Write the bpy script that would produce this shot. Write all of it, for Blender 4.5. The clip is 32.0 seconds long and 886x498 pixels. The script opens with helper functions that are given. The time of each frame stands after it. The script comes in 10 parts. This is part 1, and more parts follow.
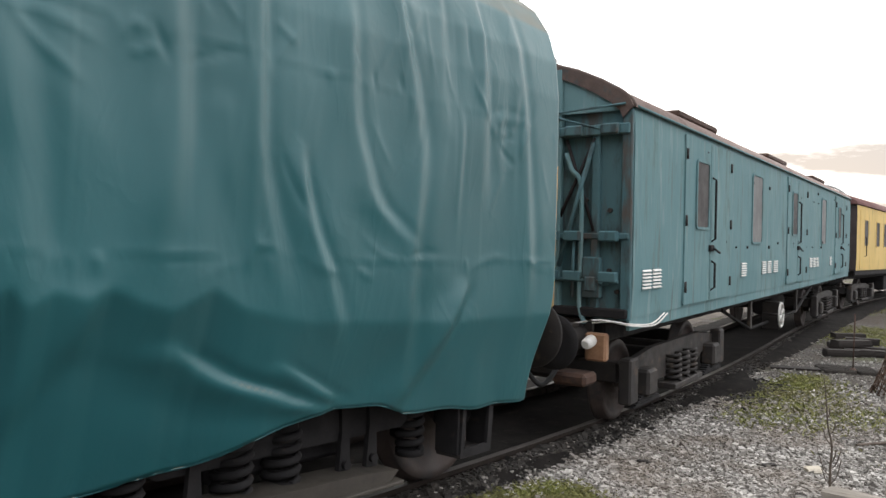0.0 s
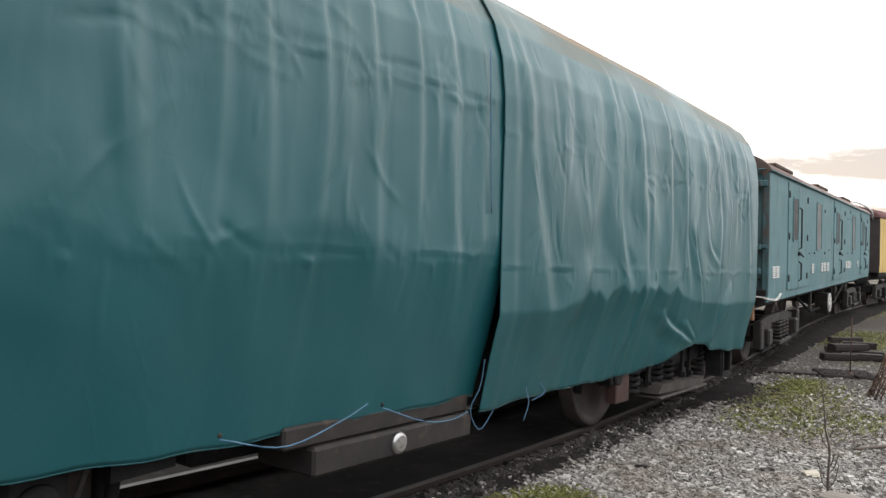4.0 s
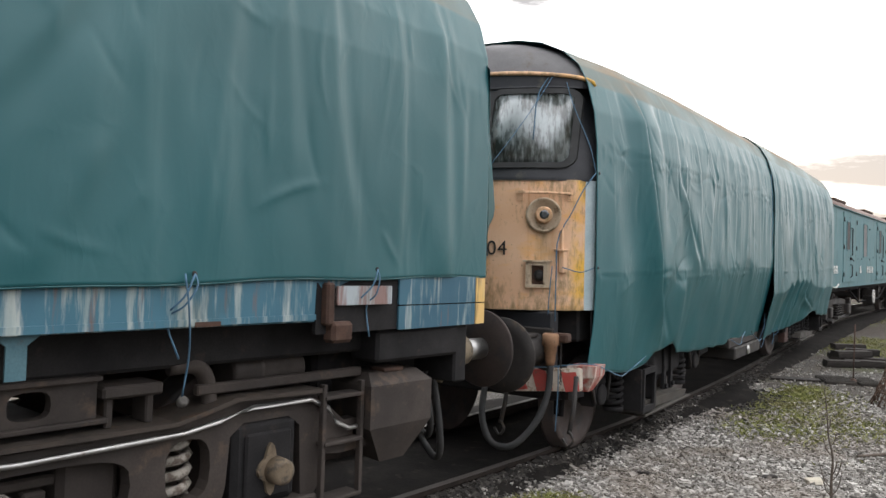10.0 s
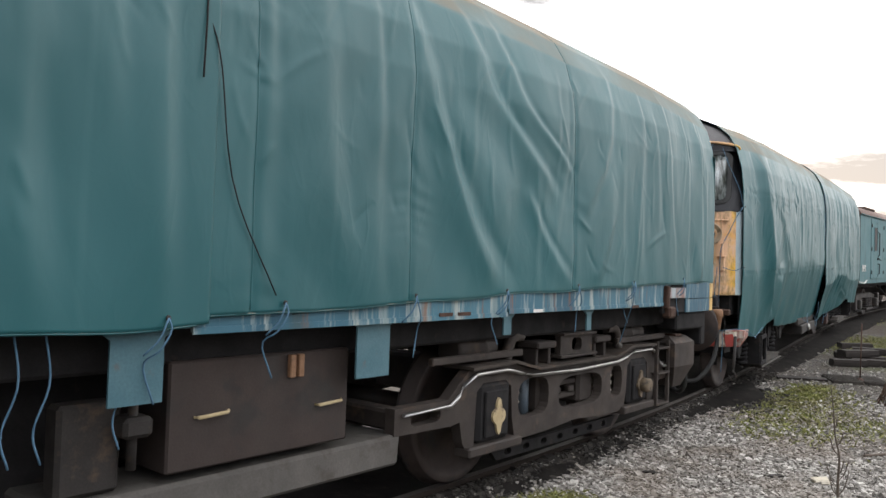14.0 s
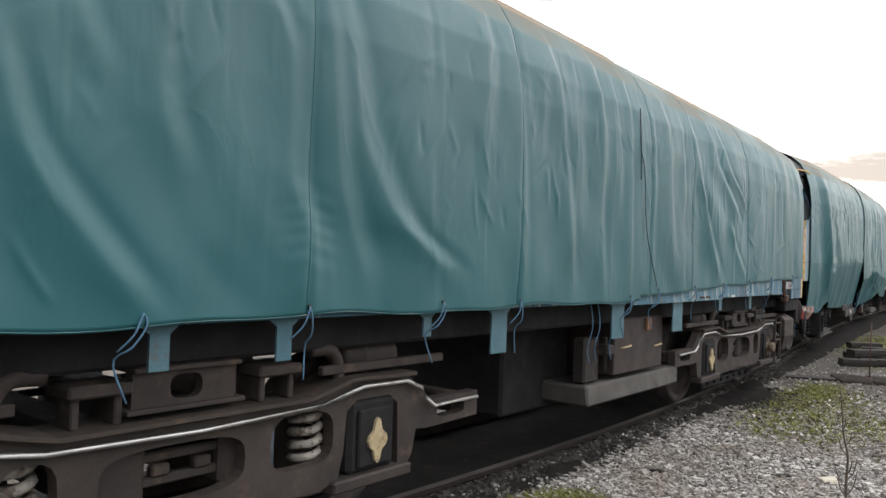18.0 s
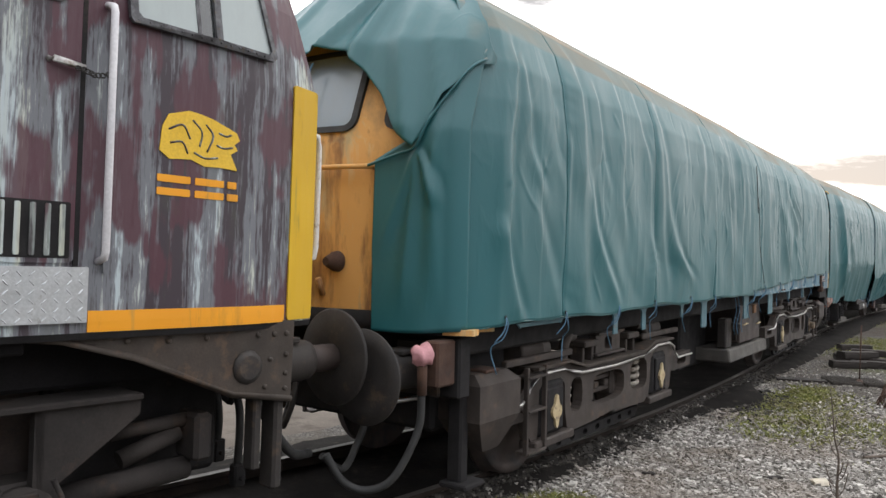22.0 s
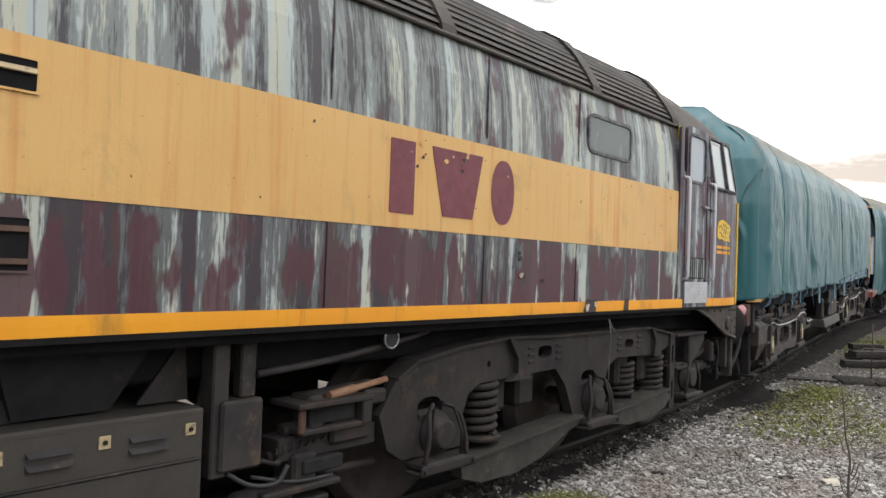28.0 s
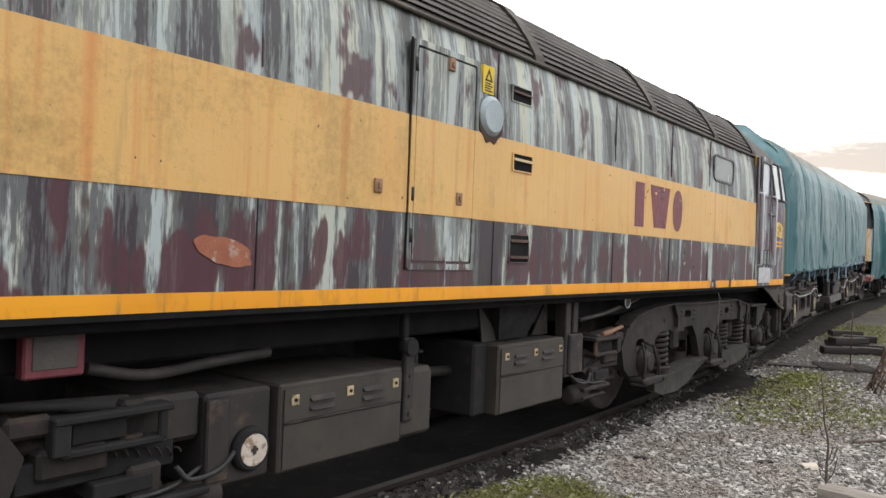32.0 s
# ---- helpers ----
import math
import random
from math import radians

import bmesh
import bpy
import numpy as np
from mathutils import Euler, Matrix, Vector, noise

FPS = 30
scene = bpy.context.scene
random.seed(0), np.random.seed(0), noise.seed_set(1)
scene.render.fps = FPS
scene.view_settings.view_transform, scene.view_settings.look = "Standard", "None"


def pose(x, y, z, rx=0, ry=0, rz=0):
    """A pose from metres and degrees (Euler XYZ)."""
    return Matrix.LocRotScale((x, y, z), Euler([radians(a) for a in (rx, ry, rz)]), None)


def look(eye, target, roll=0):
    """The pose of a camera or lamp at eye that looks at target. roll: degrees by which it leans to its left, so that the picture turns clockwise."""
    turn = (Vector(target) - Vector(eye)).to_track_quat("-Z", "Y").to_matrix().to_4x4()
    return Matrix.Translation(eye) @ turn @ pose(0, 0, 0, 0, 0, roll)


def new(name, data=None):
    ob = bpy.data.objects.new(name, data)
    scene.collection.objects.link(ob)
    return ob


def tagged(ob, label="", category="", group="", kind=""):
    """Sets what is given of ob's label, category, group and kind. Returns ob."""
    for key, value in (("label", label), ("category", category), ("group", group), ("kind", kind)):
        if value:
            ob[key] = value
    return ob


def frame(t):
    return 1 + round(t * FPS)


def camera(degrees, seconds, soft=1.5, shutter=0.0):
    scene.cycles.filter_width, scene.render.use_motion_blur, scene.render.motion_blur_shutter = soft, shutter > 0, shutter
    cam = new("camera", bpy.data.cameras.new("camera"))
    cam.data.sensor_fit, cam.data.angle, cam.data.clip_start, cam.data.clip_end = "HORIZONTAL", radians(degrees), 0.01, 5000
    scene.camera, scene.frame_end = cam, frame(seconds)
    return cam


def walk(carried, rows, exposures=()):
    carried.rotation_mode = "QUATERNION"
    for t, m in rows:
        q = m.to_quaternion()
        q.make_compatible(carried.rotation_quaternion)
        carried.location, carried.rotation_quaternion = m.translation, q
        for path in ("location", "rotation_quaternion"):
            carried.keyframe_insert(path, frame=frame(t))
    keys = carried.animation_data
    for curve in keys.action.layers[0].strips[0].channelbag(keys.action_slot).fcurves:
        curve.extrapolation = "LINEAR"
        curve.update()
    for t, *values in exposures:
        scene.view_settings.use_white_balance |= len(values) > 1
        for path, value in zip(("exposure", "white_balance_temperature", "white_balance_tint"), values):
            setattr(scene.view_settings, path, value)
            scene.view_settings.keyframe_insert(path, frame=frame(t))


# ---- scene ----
cam = camera(61.34, 32.0)

# camera held by hand on one spot: seconds, yaw, pitch, lean
EYE_Z = 1.729
TURNS = [
    (0.0, 40.00, -0.08, 1.36),
    (0.5, 39.86, -0.15, 1.42),
    (1.0, 39.80, -0.15, 1.42),
    (1.5, 39.78, -0.08, 1.37),
    (2.0, 39.77, 0.03, 1.28),
    (2.5, 39.75, 0.15, 1.19),
    (3.0, 39.74, 0.26, 1.16),
    (3.5, 39.76, 0.30, 1.20),
    (5.5, 39.99, 0.31, 1.33),
    (6.0, 40.06, 0.31, 1.35),
    (6.5, 40.11, 0.35, 1.32),
    (7.0, 40.11, 0.40, 1.26),
    (7.5, 40.07, 0.47, 1.25),
    (8.0, 39.99, 0.57, 1.25),
    (8.5, 39.93, 0.68, 1.25),
    (9.0, 39.92, 0.74, 1.27),
    (9.5, 39.95, 0.75, 1.33),
    (10.0, 39.98, 0.74, 1.35),
    (10.5, 40.00, 0.72, 1.34),
    (11.0, 40.02, 0.73, 1.33),
    (11.5, 40.03, 0.77, 1.30),
    (12.0, 40.05, 0.81, 1.27),
    (12.5, 40.08, 0.83, 1.26),
    (13.0, 40.15, 0.80, 1.26),
    (13.5, 40.26, 0.74, 1.28),
    (14.0, 40.38, 0.65, 1.33),
    (14.5, 40.50, 0.58, 1.39),
    (16.5, 40.85, 0.37, 1.68),
    (17.0, 40.89, 0.37, 1.70),
    (17.5, 40.94, 0.38, 1.68),
    (18.0, 40.97, 0.40, 1.64),
    (18.5, 40.97, 0.43, 1.57),
    (19.0, 40.95, 0.47, 1.52),
    (19.5, 40.88, 0.51, 1.49),
    (20.0, 40.79, 0.57, 1.46),
    (20.5, 40.68, 0.63, 1.45),
    (21.0, 40.56, 0.68, 1.43),
    (21.5, 40.45, 0.71, 1.43),
    (22.0, 40.36, 0.71, 1.45),
    (22.5, 40.31, 0.70, 1.49),
    (23.0, 40.30, 0.70, 1.51),
    (23.5, 40.32, 0.72, 1.50),
    (24.0, 40.35, 0.74, 1.48),
    (24.5, 40.39, 0.77, 1.45),
    (25.0, 40.40, 0.80, 1.44),
    (25.5, 40.40, 0.86, 1.43),
    (27.5, 40.90, 0.75, 1.40),
    (28.0, 41.04, 0.60, 1.46),
    (28.5, 41.11, 0.41, 1.52),
    (29.0, 41.08, 0.19, 1.56),
    (29.5, 40.94, -0.02, 1.58),
    (30.0, 40.70, -0.21, 1.59),
    (30.5, 40.47, -0.38, 1.60),
    (31.0, 40.28, -0.49, 1.63),
    (31.5, 40.08, -0.51, 1.66),
    (32.0, 39.88, -0.42, 1.67),
]
# how far the train has rolled along the line: seconds, metres
ROLLED = [
    (0.0, -24.916),
    (0.5, -24.149),
    (1.0, -23.372),
    (1.5, -22.607),
    (2.0, -21.861),
    (2.5, -21.123),
    (3.0, -20.391),
    (3.5, -19.651),
    (5.5, -16.609),
    (6.0, -15.909),
    (6.5, -15.222),
    (7.0, -14.541),
    (7.5, -13.836),
    (8.0, -13.129),
    (8.5, -12.452),
    (9.0, -11.794),
    (9.5, -11.155),
    (10.0, -10.529),
    (10.5, -9.909),
    (11.0, -9.302),
    (11.5, -8.711),
    (12.0, -8.129),
    (12.5, -7.556),
    (13.0, -6.991),
    (13.5, -6.414),
    (14.0, -5.828),
    (14.5, -5.243),
    (16.5, -2.805),
    (17.0, -2.232),
    (17.5, -1.651),
    (18.0, -1.070),
    (18.5, -0.492),
    (19.0, 0.087),
    (19.5, 0.664),
    (20.0, 1.239),
    (20.5, 1.820),
    (21.0, 2.406),
    (21.5, 2.998),
    (22.0, 3.602),
    (22.5, 4.212),
    (23.0, 4.819),
    (23.5, 5.429),
    (24.0, 6.034),
    (24.5, 6.639),
    (25.0, 7.230),
    (25.5, 7.798),
    (27.5, 9.947),
    (28.0, 10.477),
    (28.5, 11.006),
    (29.0, 11.526),
    (29.5, 12.028),
    (30.0, 12.514),
    (30.5, 12.991),
    (31.0, 13.456),
    (31.5, 13.907),
    (32.0, 14.351),
]


def held(t, yaw, pitch, lean):
    return t, pose(0, 0, EYE_Z, 0, 0, yaw) @ pose(0, 0, 0, 90 + pitch) @ pose(0, 0, 0, 0, 0, lean)


walk(cam, [held(*row) for row in TURNS])

# the line: bend (1/m) and grade at stations along it, counted from abreast of the camera
TRACK_X = -4.555
STATION = (-15, -5, 5, 15, 25, 35, 50)
BEND = (-0.0018, -0.0024, 0.0091, 0.0043, -0.0085, -0.0071, -0.0065)
GRADE = (-0.0074, -0.0087, -0.0214, 0.0247, 0.0032, 0.0027, 0.0024)
_S = np.arange(-60, 161, 0.5)
_bend = np.where(_S > 50, 0, np.interp(_S, STATION, BEND))
_th = np.concatenate([[0], np.cumsum((_bend[1:] + _bend[:-1]) * 0.25)])
_th -= _th[120]


def _sum(v):
    a = np.concatenate([[0], np.cumsum((v[1:] + v[:-1]) * 0.25)])
    return a - a[120]


_X, _Y, _Z = _sum(-np.sin(_th)) + TRACK_X, _sum(np.cos(_th)), _sum(np.interp(_S, STATION, GRADE))


def line(s):
    """The point of the track's middle at rail height, s metres along it."""
    return Vector((np.interp(s, _S, _X), np.interp(s, _S, _Y), np.interp(s, _S, _Z)))


def line_turn(s):
    return float(np.interp(s, _S, _th))


def on_line(mid, half):
    """The pose of a vehicle whose bogies stand half a metre count before and behind mid: y ahead, x to the camera's side."""
    a, b = line(mid - half), line(mid + half)
    d = (b - a).normalized()
    r = d.cross(Vector((0, 0, 1))).normalized()
    m = Matrix((r, d, r.cross(d))).transposed().to_4x4()
    m.translation = (a + b) / 2
    return m

# ---- light ----
world = bpy.data.worlds.new("sky")
scene.world = world
world.use_nodes = True
_n, _l = world.node_tree.nodes, world.node_tree.links
_n.clear()


def _wn(kind, **kw):
    nd = _n.new(kind)
    for k, v in kw.items():
        nd.inputs[k].default_value = v
    return nd


SUN_EL, SUN_AZ = radians(9), radians(-14)   # low sun behind thin cloud, down the line
_sky = _n.new("ShaderNodeTexSky")
_sky.sky_type, _sky.sun_disc, _sky.sun_elevation, _sky.sun_rotation = "NISHITA", False, SUN_EL, SUN_AZ
_sky.dust_density, _sky.air_density = 2.0, 1.0
_co = _n.new("ShaderNodeTexCoord")
_map = _n.new("ShaderNodeMapping")
_map.inputs["Scale"].default_value = (2.2, 2.2, 9.0)
_l.new(_co.outputs["Generated"], _map.inputs["Vector"])
_noise = _wn("ShaderNodeTexNoise", Scale=5.0, Detail=7.0, Roughness=0.58)
_l.new(_map.outputs[0], _noise.inputs["Vector"])


def _vec(op, a, b):
    nd = _n.new("ShaderNodeVectorMath")
    nd.operation = op
    _l.new(a, nd.inputs[0])
    nd.inputs[1].default_value = b
    return nd.outputs


def _math(op, a, b):
    nd = _n.new("ShaderNodeMath")
    nd.operation = op
    for sock, v in zip(nd.inputs, (a, b)):
        if isinstance(v, (int, float)):
            sock.default_value = v
        else:
            _l.new(v, sock)
    return nd.outputs[0]


def _ramp_of(fac, *stops):
    nd = _n.new("ShaderNodeValToRGB")
    while len(nd.color_ramp.elements) < len(stops):
        nd.color_ramp.elements.new(0.5)
    for el, (q, c) in zip(nd.color_ramp.elements, stops):
        el.position, el.color = q, (*c, 1)
    _l.new(fac, nd.inputs["Fac"])
    return nd.outputs["Color"]


# a bright veil of cloud, brightest round the hidden sun, greyer away from it
_toward = (math.sin(SUN_AZ) * math.cos(SUN_EL), math.cos(SUN_AZ) * math.cos(SUN_EL), math.sin(SUN_EL))
_dot = _math("MULTIPLY_ADD", _vec("DOT_PRODUCT", _co.outputs["Generated"], _toward)["Value"], 0.5)
_dot.node.inputs[2].default_value = 0.5
_veil = _ramp_of(_dot, (0.0, (1.62, 1.67, 1.79)), (0.45, (1.78, 1.82, 1.92)), (0.75, (2.25, 2.25, 2.31)), (1.0, (2.75, 2.69, 2.64)))


CLOUD_LOW, CLOUD_FAR, CLOUD_TOP = (-0.15, 0.98, 0.112), (-0.11, 0.99, 0.058), (-0.525, 0.784, 0.338)


def _cloud(at, wide, high):
    """How far a direction lies inside a low cloud bank, roughened by noise."""
    d = _vec("SUBTRACT", _co.outputs["Generated"], at)
    d = _vec("MULTIPLY", d[0], (1 / wide, 1 / wide, 1 / high))
    r = _vec("LENGTH", d[0], (0, 0, 0))["Value"]
    return _math("ADD", _math("SUBTRACT", 1.0, r), _math("MULTIPLY", _math("SUBTRACT", _noise.outputs["Fac"], 0.5), 2.2))


_fac = _math("MAXIMUM", _math("MAXIMUM", _cloud(CLOUD_LOW, 0.25, 0.034), _cloud(CLOUD_FAR, 0.20, 0.024)), _cloud(CLOUD_TOP, 0.10, 0.028))
_in = _ramp_of(_fac, (0.10, (0, 0, 0)), (0.75, (1, 1, 1)))
_mixc = _n.new("ShaderNodeMix")
_mixc.data_type = "RGBA"
_l.new(_in, _mixc.inputs[0])
# away from the sun the overcast is paler overhead than along the horizon
_sep = _n.new("ShaderNodeSeparateXYZ")
_l.new(_co.outputs["Generated"], _sep.inputs[0])
_high = _ramp_of(_sep.outputs["Z"], (0.0, (0.40, 0.40, 0.41)), (0.25, (0.80, 0.80, 0.81)), (0.5, (1.17, 1.17, 1.17)), (1.0, (1.55, 1.55, 1.54)))
_over = _n.new("ShaderNodeMix")
_over.data_type, _over.blend_type = "RGBA", "MULTIPLY"
_l.new(_ramp_of(_dot, (0.55, (1, 1, 1)), (0.92, (0.5, 0.5, 0.5))), _over.inputs[0])
_l.new(_veil, _over.inputs[6])
_l.new(_high, _over.inputs[7])
_l.new(_over.outputs[2], _mixc.inputs[6])
_mixc.inputs[7].default_value = (0.66, 0.645, 0.66, 1)
# clouds of a thinning overcast over the clear sky
_mix = _n.new("ShaderNodeMix")
_mix.data_type = "RGBA"
_mix.inputs[0].default_value = 0.94
_sc = _n.new("ShaderNodeMix")
_sc.data_type, _sc.blend_type = "RGBA", "MULTIPLY"
_sc.inputs[0].default_value = 1.0
_sc.inputs[7].default_value = (0.06, 0.06, 0.06, 1)
_l.new(_sky.outputs[0], _sc.inputs[6])
_l.new(_sc.outputs[2], _mix.inputs[6])
_l.new(_mixc.outputs[2], _mix.inputs[7])
_bg = _wn("ShaderNodeBackground", Strength=1.0)
_l.new(_mix.outputs[2], _bg.inputs["Color"])
_out = _n.new("ShaderNodeOutputWorld")
_l.new(_bg.outputs[0], _out.inputs["Surface"])

sun = new("sun", bpy.data.lights.new("sun", "SUN"))
sun.data.energy, sun.data.angle, sun.data.color = 0.55, radians(20), (1.0, 0.93, 0.84)
_d = Vector((math.sin(SUN_AZ) * math.cos(SUN_EL), math.cos(SUN_AZ) * math.cos(SUN_EL), math.sin(SUN_EL)))
sun.matrix_world = look(_d * 50, (0, 0, 0))
scene.view_settings.exposure = 0.0

# ---- building tools ----
def part(name, bm, material, parent=None, label="", smooth=False, pose_m=None):
    """Links a bmesh as one mesh object under a thing or a part."""
    me = bpy.data.meshes.new(name)
    bm.normal_update()
    bm.to_mesh(me)
    bm.free()
    for m in (material if isinstance(material, (list, tuple)) else [material]):
        me.materials.append(m)
    if smooth:
        for p in me.polygons:
            p.use_smooth = True
    ob = new(name, me)
    if parent is not None:
        ob.parent = parent
    if pose_m is not None:
        ob.matrix_basis = pose_m
    if label:
        ob["label"] = label
    return ob


def again(name, mesh_ob, parent, m):
    """Another object on the same mesh."""
    ob = new(name, mesh_ob.data)
    ob.parent = parent
    ob.matrix_basis = m
    if "label" in mesh_ob:
        ob["label"] = mesh_ob["label"]
    return ob


def empty(name, label, category, group="", m=None, kind=""):
    ob = new(name)
    if m is not None:
        ob.matrix_basis = m
    return tagged(ob, label, category, group, kind)


def hull(bm, pts, faces, mi=0):
    vs = [bm.verts.new(p) for p in pts]
    out = []
    for f in faces:
        try:
            fc = bm.faces.new([vs[i] for i in f])
            fc.material_index = mi
            out.append(fc)
        except ValueError:
            pass
    return vs, out


BOXF = ((0, 3, 2, 1), (4, 5, 6, 7), (0, 1, 5, 4), (1, 2, 6, 5), (2, 3, 7, 6), (3, 0, 4, 7))


def box(bm, x0, x1, y0, y1, z0, z1, bevel=0.0, mi=0):
    """A block with cut edges."""
    x0, x1, y0, y1, z0, z1 = min(x0, x1), max(x0, x1), min(y0, y1), max(y0, y1), min(z0, z1), max(z0, z1)
    b = min(bevel, 0.45 * min(x1 - x0, y1 - y0, z1 - z0))
    if b <= 0:
        return hull(bm, [(x0, y0, z0), (x1, y0, z0), (x1, y1, z0), (x0, y1, z0), (x0, y0, z1), (x1, y0, z1), (x1, y1, z1), (x0, y1, z1)], BOXF, mi)[0]
    rings = []
    for z, i in ((z0, b), (z0 + b, 0), (z1 - b, 0), (z1, b)):
        rings.append([bm.verts.new(p) for p in (
            (x0 + b, y0 + i, z), (x1 - b, y0 + i, z), (x1 - i, y0 + b, z), (x1 - i, y1 - b, z),
            (x1 - b, y1 - i, z), (x0 + b, y1 - i, z), (x0 + i, y1 - b, z), (x0 + i, y0 + b, z))])
    for a, c in zip(rings[:-1], rings[1:]):
        for k in range(8):
            bm.faces.new((a[k], a[(k + 1) % 8], c[(k + 1) % 8], c[k])).material_index = mi
    bm.faces.new(rings[0][::-1]).material_index = mi
    bm.faces.new(rings[-1]).material_index = mi
    return [v for r in rings for v in r]


def ring_pts(c, u, v, r, n):
    return [c + u * (r * math.cos(2 * math.pi * k / n)) + v * (r * math.sin(2 * math.pi * k / n)) for k in range(n)]


def frame_of(d):
    d = d.normalized()
    h = Vector((0, 0, 1)) if abs(d.z) < 0.9 else Vector((1, 0, 0))
    u = d.cross(h).normalized()
    return u, u.cross(d).normalized()


def spun(bm, p0, p1, prof, n=16, mi=0, caps=True):
    """A turned body about the line p0 to p1; prof: (share of the way, radius)."""
    p0, p1 = Vector(p0), Vector(p1)
    u, v = frame_of(p1 - p0)
    rings = [[bm.verts.new(q) for q in ring_pts(p0.lerp(p1, t), u, v, max(r, 1e-4), n)] for t, r in prof]
    for a, b in zip(rings[:-1], rings[1:]):
        for k in range(n):
            f = bm.faces.new((a[k], b[k], b[(k + 1) % n], a[(k + 1) % n]))
            f.material_index = mi
            f.smooth = True
    if caps:
        bm.faces.new(rings[0]).material_index = mi
        bm.faces.new(rings[-1][::-1]).material_index = mi


def rod(bm, p0, p1, r, n=10, mi=0):
    spun(bm, p0, p1, ((0, r), (1, r)), n, mi)


def tube(bm, pts, r, n=6, mi=0):
    """A round bar or cord along points."""
    pts = [Vector(p) for p in pts]
    rings = []
    for i, p in enumerate(pts):
        d = pts[min(i + 1, len(pts) - 1)] - pts[max(i - 1, 0)]
        u, v = frame_of(d)
        if rings:
            # keep the ring from twisting
            best = min(range(n), key=lambda k: (ring_pts(p, u, v, r, n)[k] - rings[-1][0].co).length)
            q = ring_pts(p, u, v, r, n)
            q = q[best:] + q[:best]
        else:
            q = ring_pts(p, u, v, r, n)
        rings.append([bm.verts.new(w) for w in q])
    for a, b in zip(rings[:-1], rings[1:]):
        for k in range(n):
            f = bm.faces.new((a[k], b[k], b[(k + 1) % n], a[(k + 1) % n]))
            f.smooth, f.material_index = True, mi
    bm.faces.new(rings[0]).material_index = mi
    bm.faces.new(rings[-1][::-1]).material_index = mi


def bow(points, n=24):
    """A smooth line through a few points (Catmull-Rom)."""
    p = [Vector(q) for q in points]
    p = [2 * p[0] - p[1]] + p + [2 * p[-1] - p[-2]]
    out = []
    k = len(p) - 3
    for i in range(n + 1):
        t = i / n * k
        j = min(int(t), k - 1)
        f = t - j
        a, b, c, d = p[j:j + 4]
        out.append(0.5 * ((2 * b) + (c - a) * f + (2 * a - 5 * b + 4 * c - d) * f * f + (3 * b - a - 3 * c + d) * f ** 3))
    return out


def spring(bm, x, y, z0, z1, r, wire, turns, mi=0):
    n = int(turns * 12)
    tube(bm, [(x + r * math.cos(2 * math.pi * i / 12), y + r * math.sin(2 * math.pi * i / 12), z0 + (z1 - z0) * i / n) for i in range(n + 1)], wire, 6, mi)


def plate(bm, outline, x0, x1, holes=(), mi=0, bevel=0.0):
    """A plate cut to an outline of (y, z) points, between x0 and x1, with holes through it."""
    loops = [list(outline)] + [list(h) for h in holes]
    faces_of = {}
    for x in (x0, x1):
        b2 = bmesh.new()
        edges = []
        for lp in loops:
            vs = [b2.verts.new((x, p[0], p[1])) for p in lp]
            edges += [b2.edges.new((vs[i], vs[(i + 1) % len(vs)])) for i in range(len(vs))]
        bmesh.ops.triangle_fill(b2, use_beauty=True, use_dissolve=False, edges=edges, normal=(1, 0, 0))
        faces_of[x] = [[tuple(v.co) for v in f.verts] for f in b2.faces]
        b2.free()
    cache = {}

    def vert(p):
        key = tuple(round(c, 5) for c in p)
        if key not in cache:
            cache[key] = bm.verts.new(p)
        return cache[key]

    for x in (x0, x1):
        for tri in faces_of[x]:
            vs = [vert(p) for p in tri]
            nrm = (vs[1].co - vs[0].co).cross(vs[2].co - vs[0].co)
            want = 1 if x == max(x0, x1) else -1
            try:
                bm.faces.new(vs if nrm.x * want > 0 else vs[::-1]).material_index = mi
            except ValueError:
                pass
    for lp in loops:
        for i in range(len(lp)):
            a, c = lp[i], lp[(i + 1) % len(lp)]
            try:
                bm.faces.new((vert((x0, *a)), vert((x0, *c)), vert((x1, *c)), vert((x1, *a)))).material_index = mi
            except ValueError:
                pass


def oval(y, z, ry, rz, n=20, e=2.6):
    """A rounded opening, fuller than an ellipse."""
    out = []
    for k in range(n):
        a = 2 * math.pi * k / n
        c, s = math.cos(a), math.sin(a)
        out.append((y + ry * math.copysign(abs(c) ** (2 / e), c), z + rz * math.copysign(abs(s) ** (2 / e), s)))
    return out


def rounded(y0, y1, z0, z1, r, n=5):
    out = []
    for cy, cz, a0 in ((y1 - r, z1 - r, 0), (y0 + r, z1 - r, 90), (y0 + r, z0 + r, 180), (y1 - r, z0 + r, 270)):
        for k in range(n + 1):
            a = radians(a0 + 90 * k / n)
            out.append((cy + r * math.cos(a), cz + r * math.sin(a)))
    return out


def loft(bm, sections, closed=False, mi=0, smooth=True, cap=False):
    """A skin through sections, each a list of points of the same count."""
    rows = [[bm.verts.new(p) for p in s] for s in sections]
    n = len(rows[0])
    for a, b in zip(rows[:-1], rows[1:]):
        for k in range(n if closed else n - 1):
            f = bm.faces.new((a[k], a[(k + 1) % n], b[(k + 1) % n], b[k]))
            f.material_index, f.smooth = mi, smooth
    if cap:
        bm.faces.new(rows[0][::-1]).material_index = mi
        bm.faces.new(rows[-1]).material_index = mi
    return rows


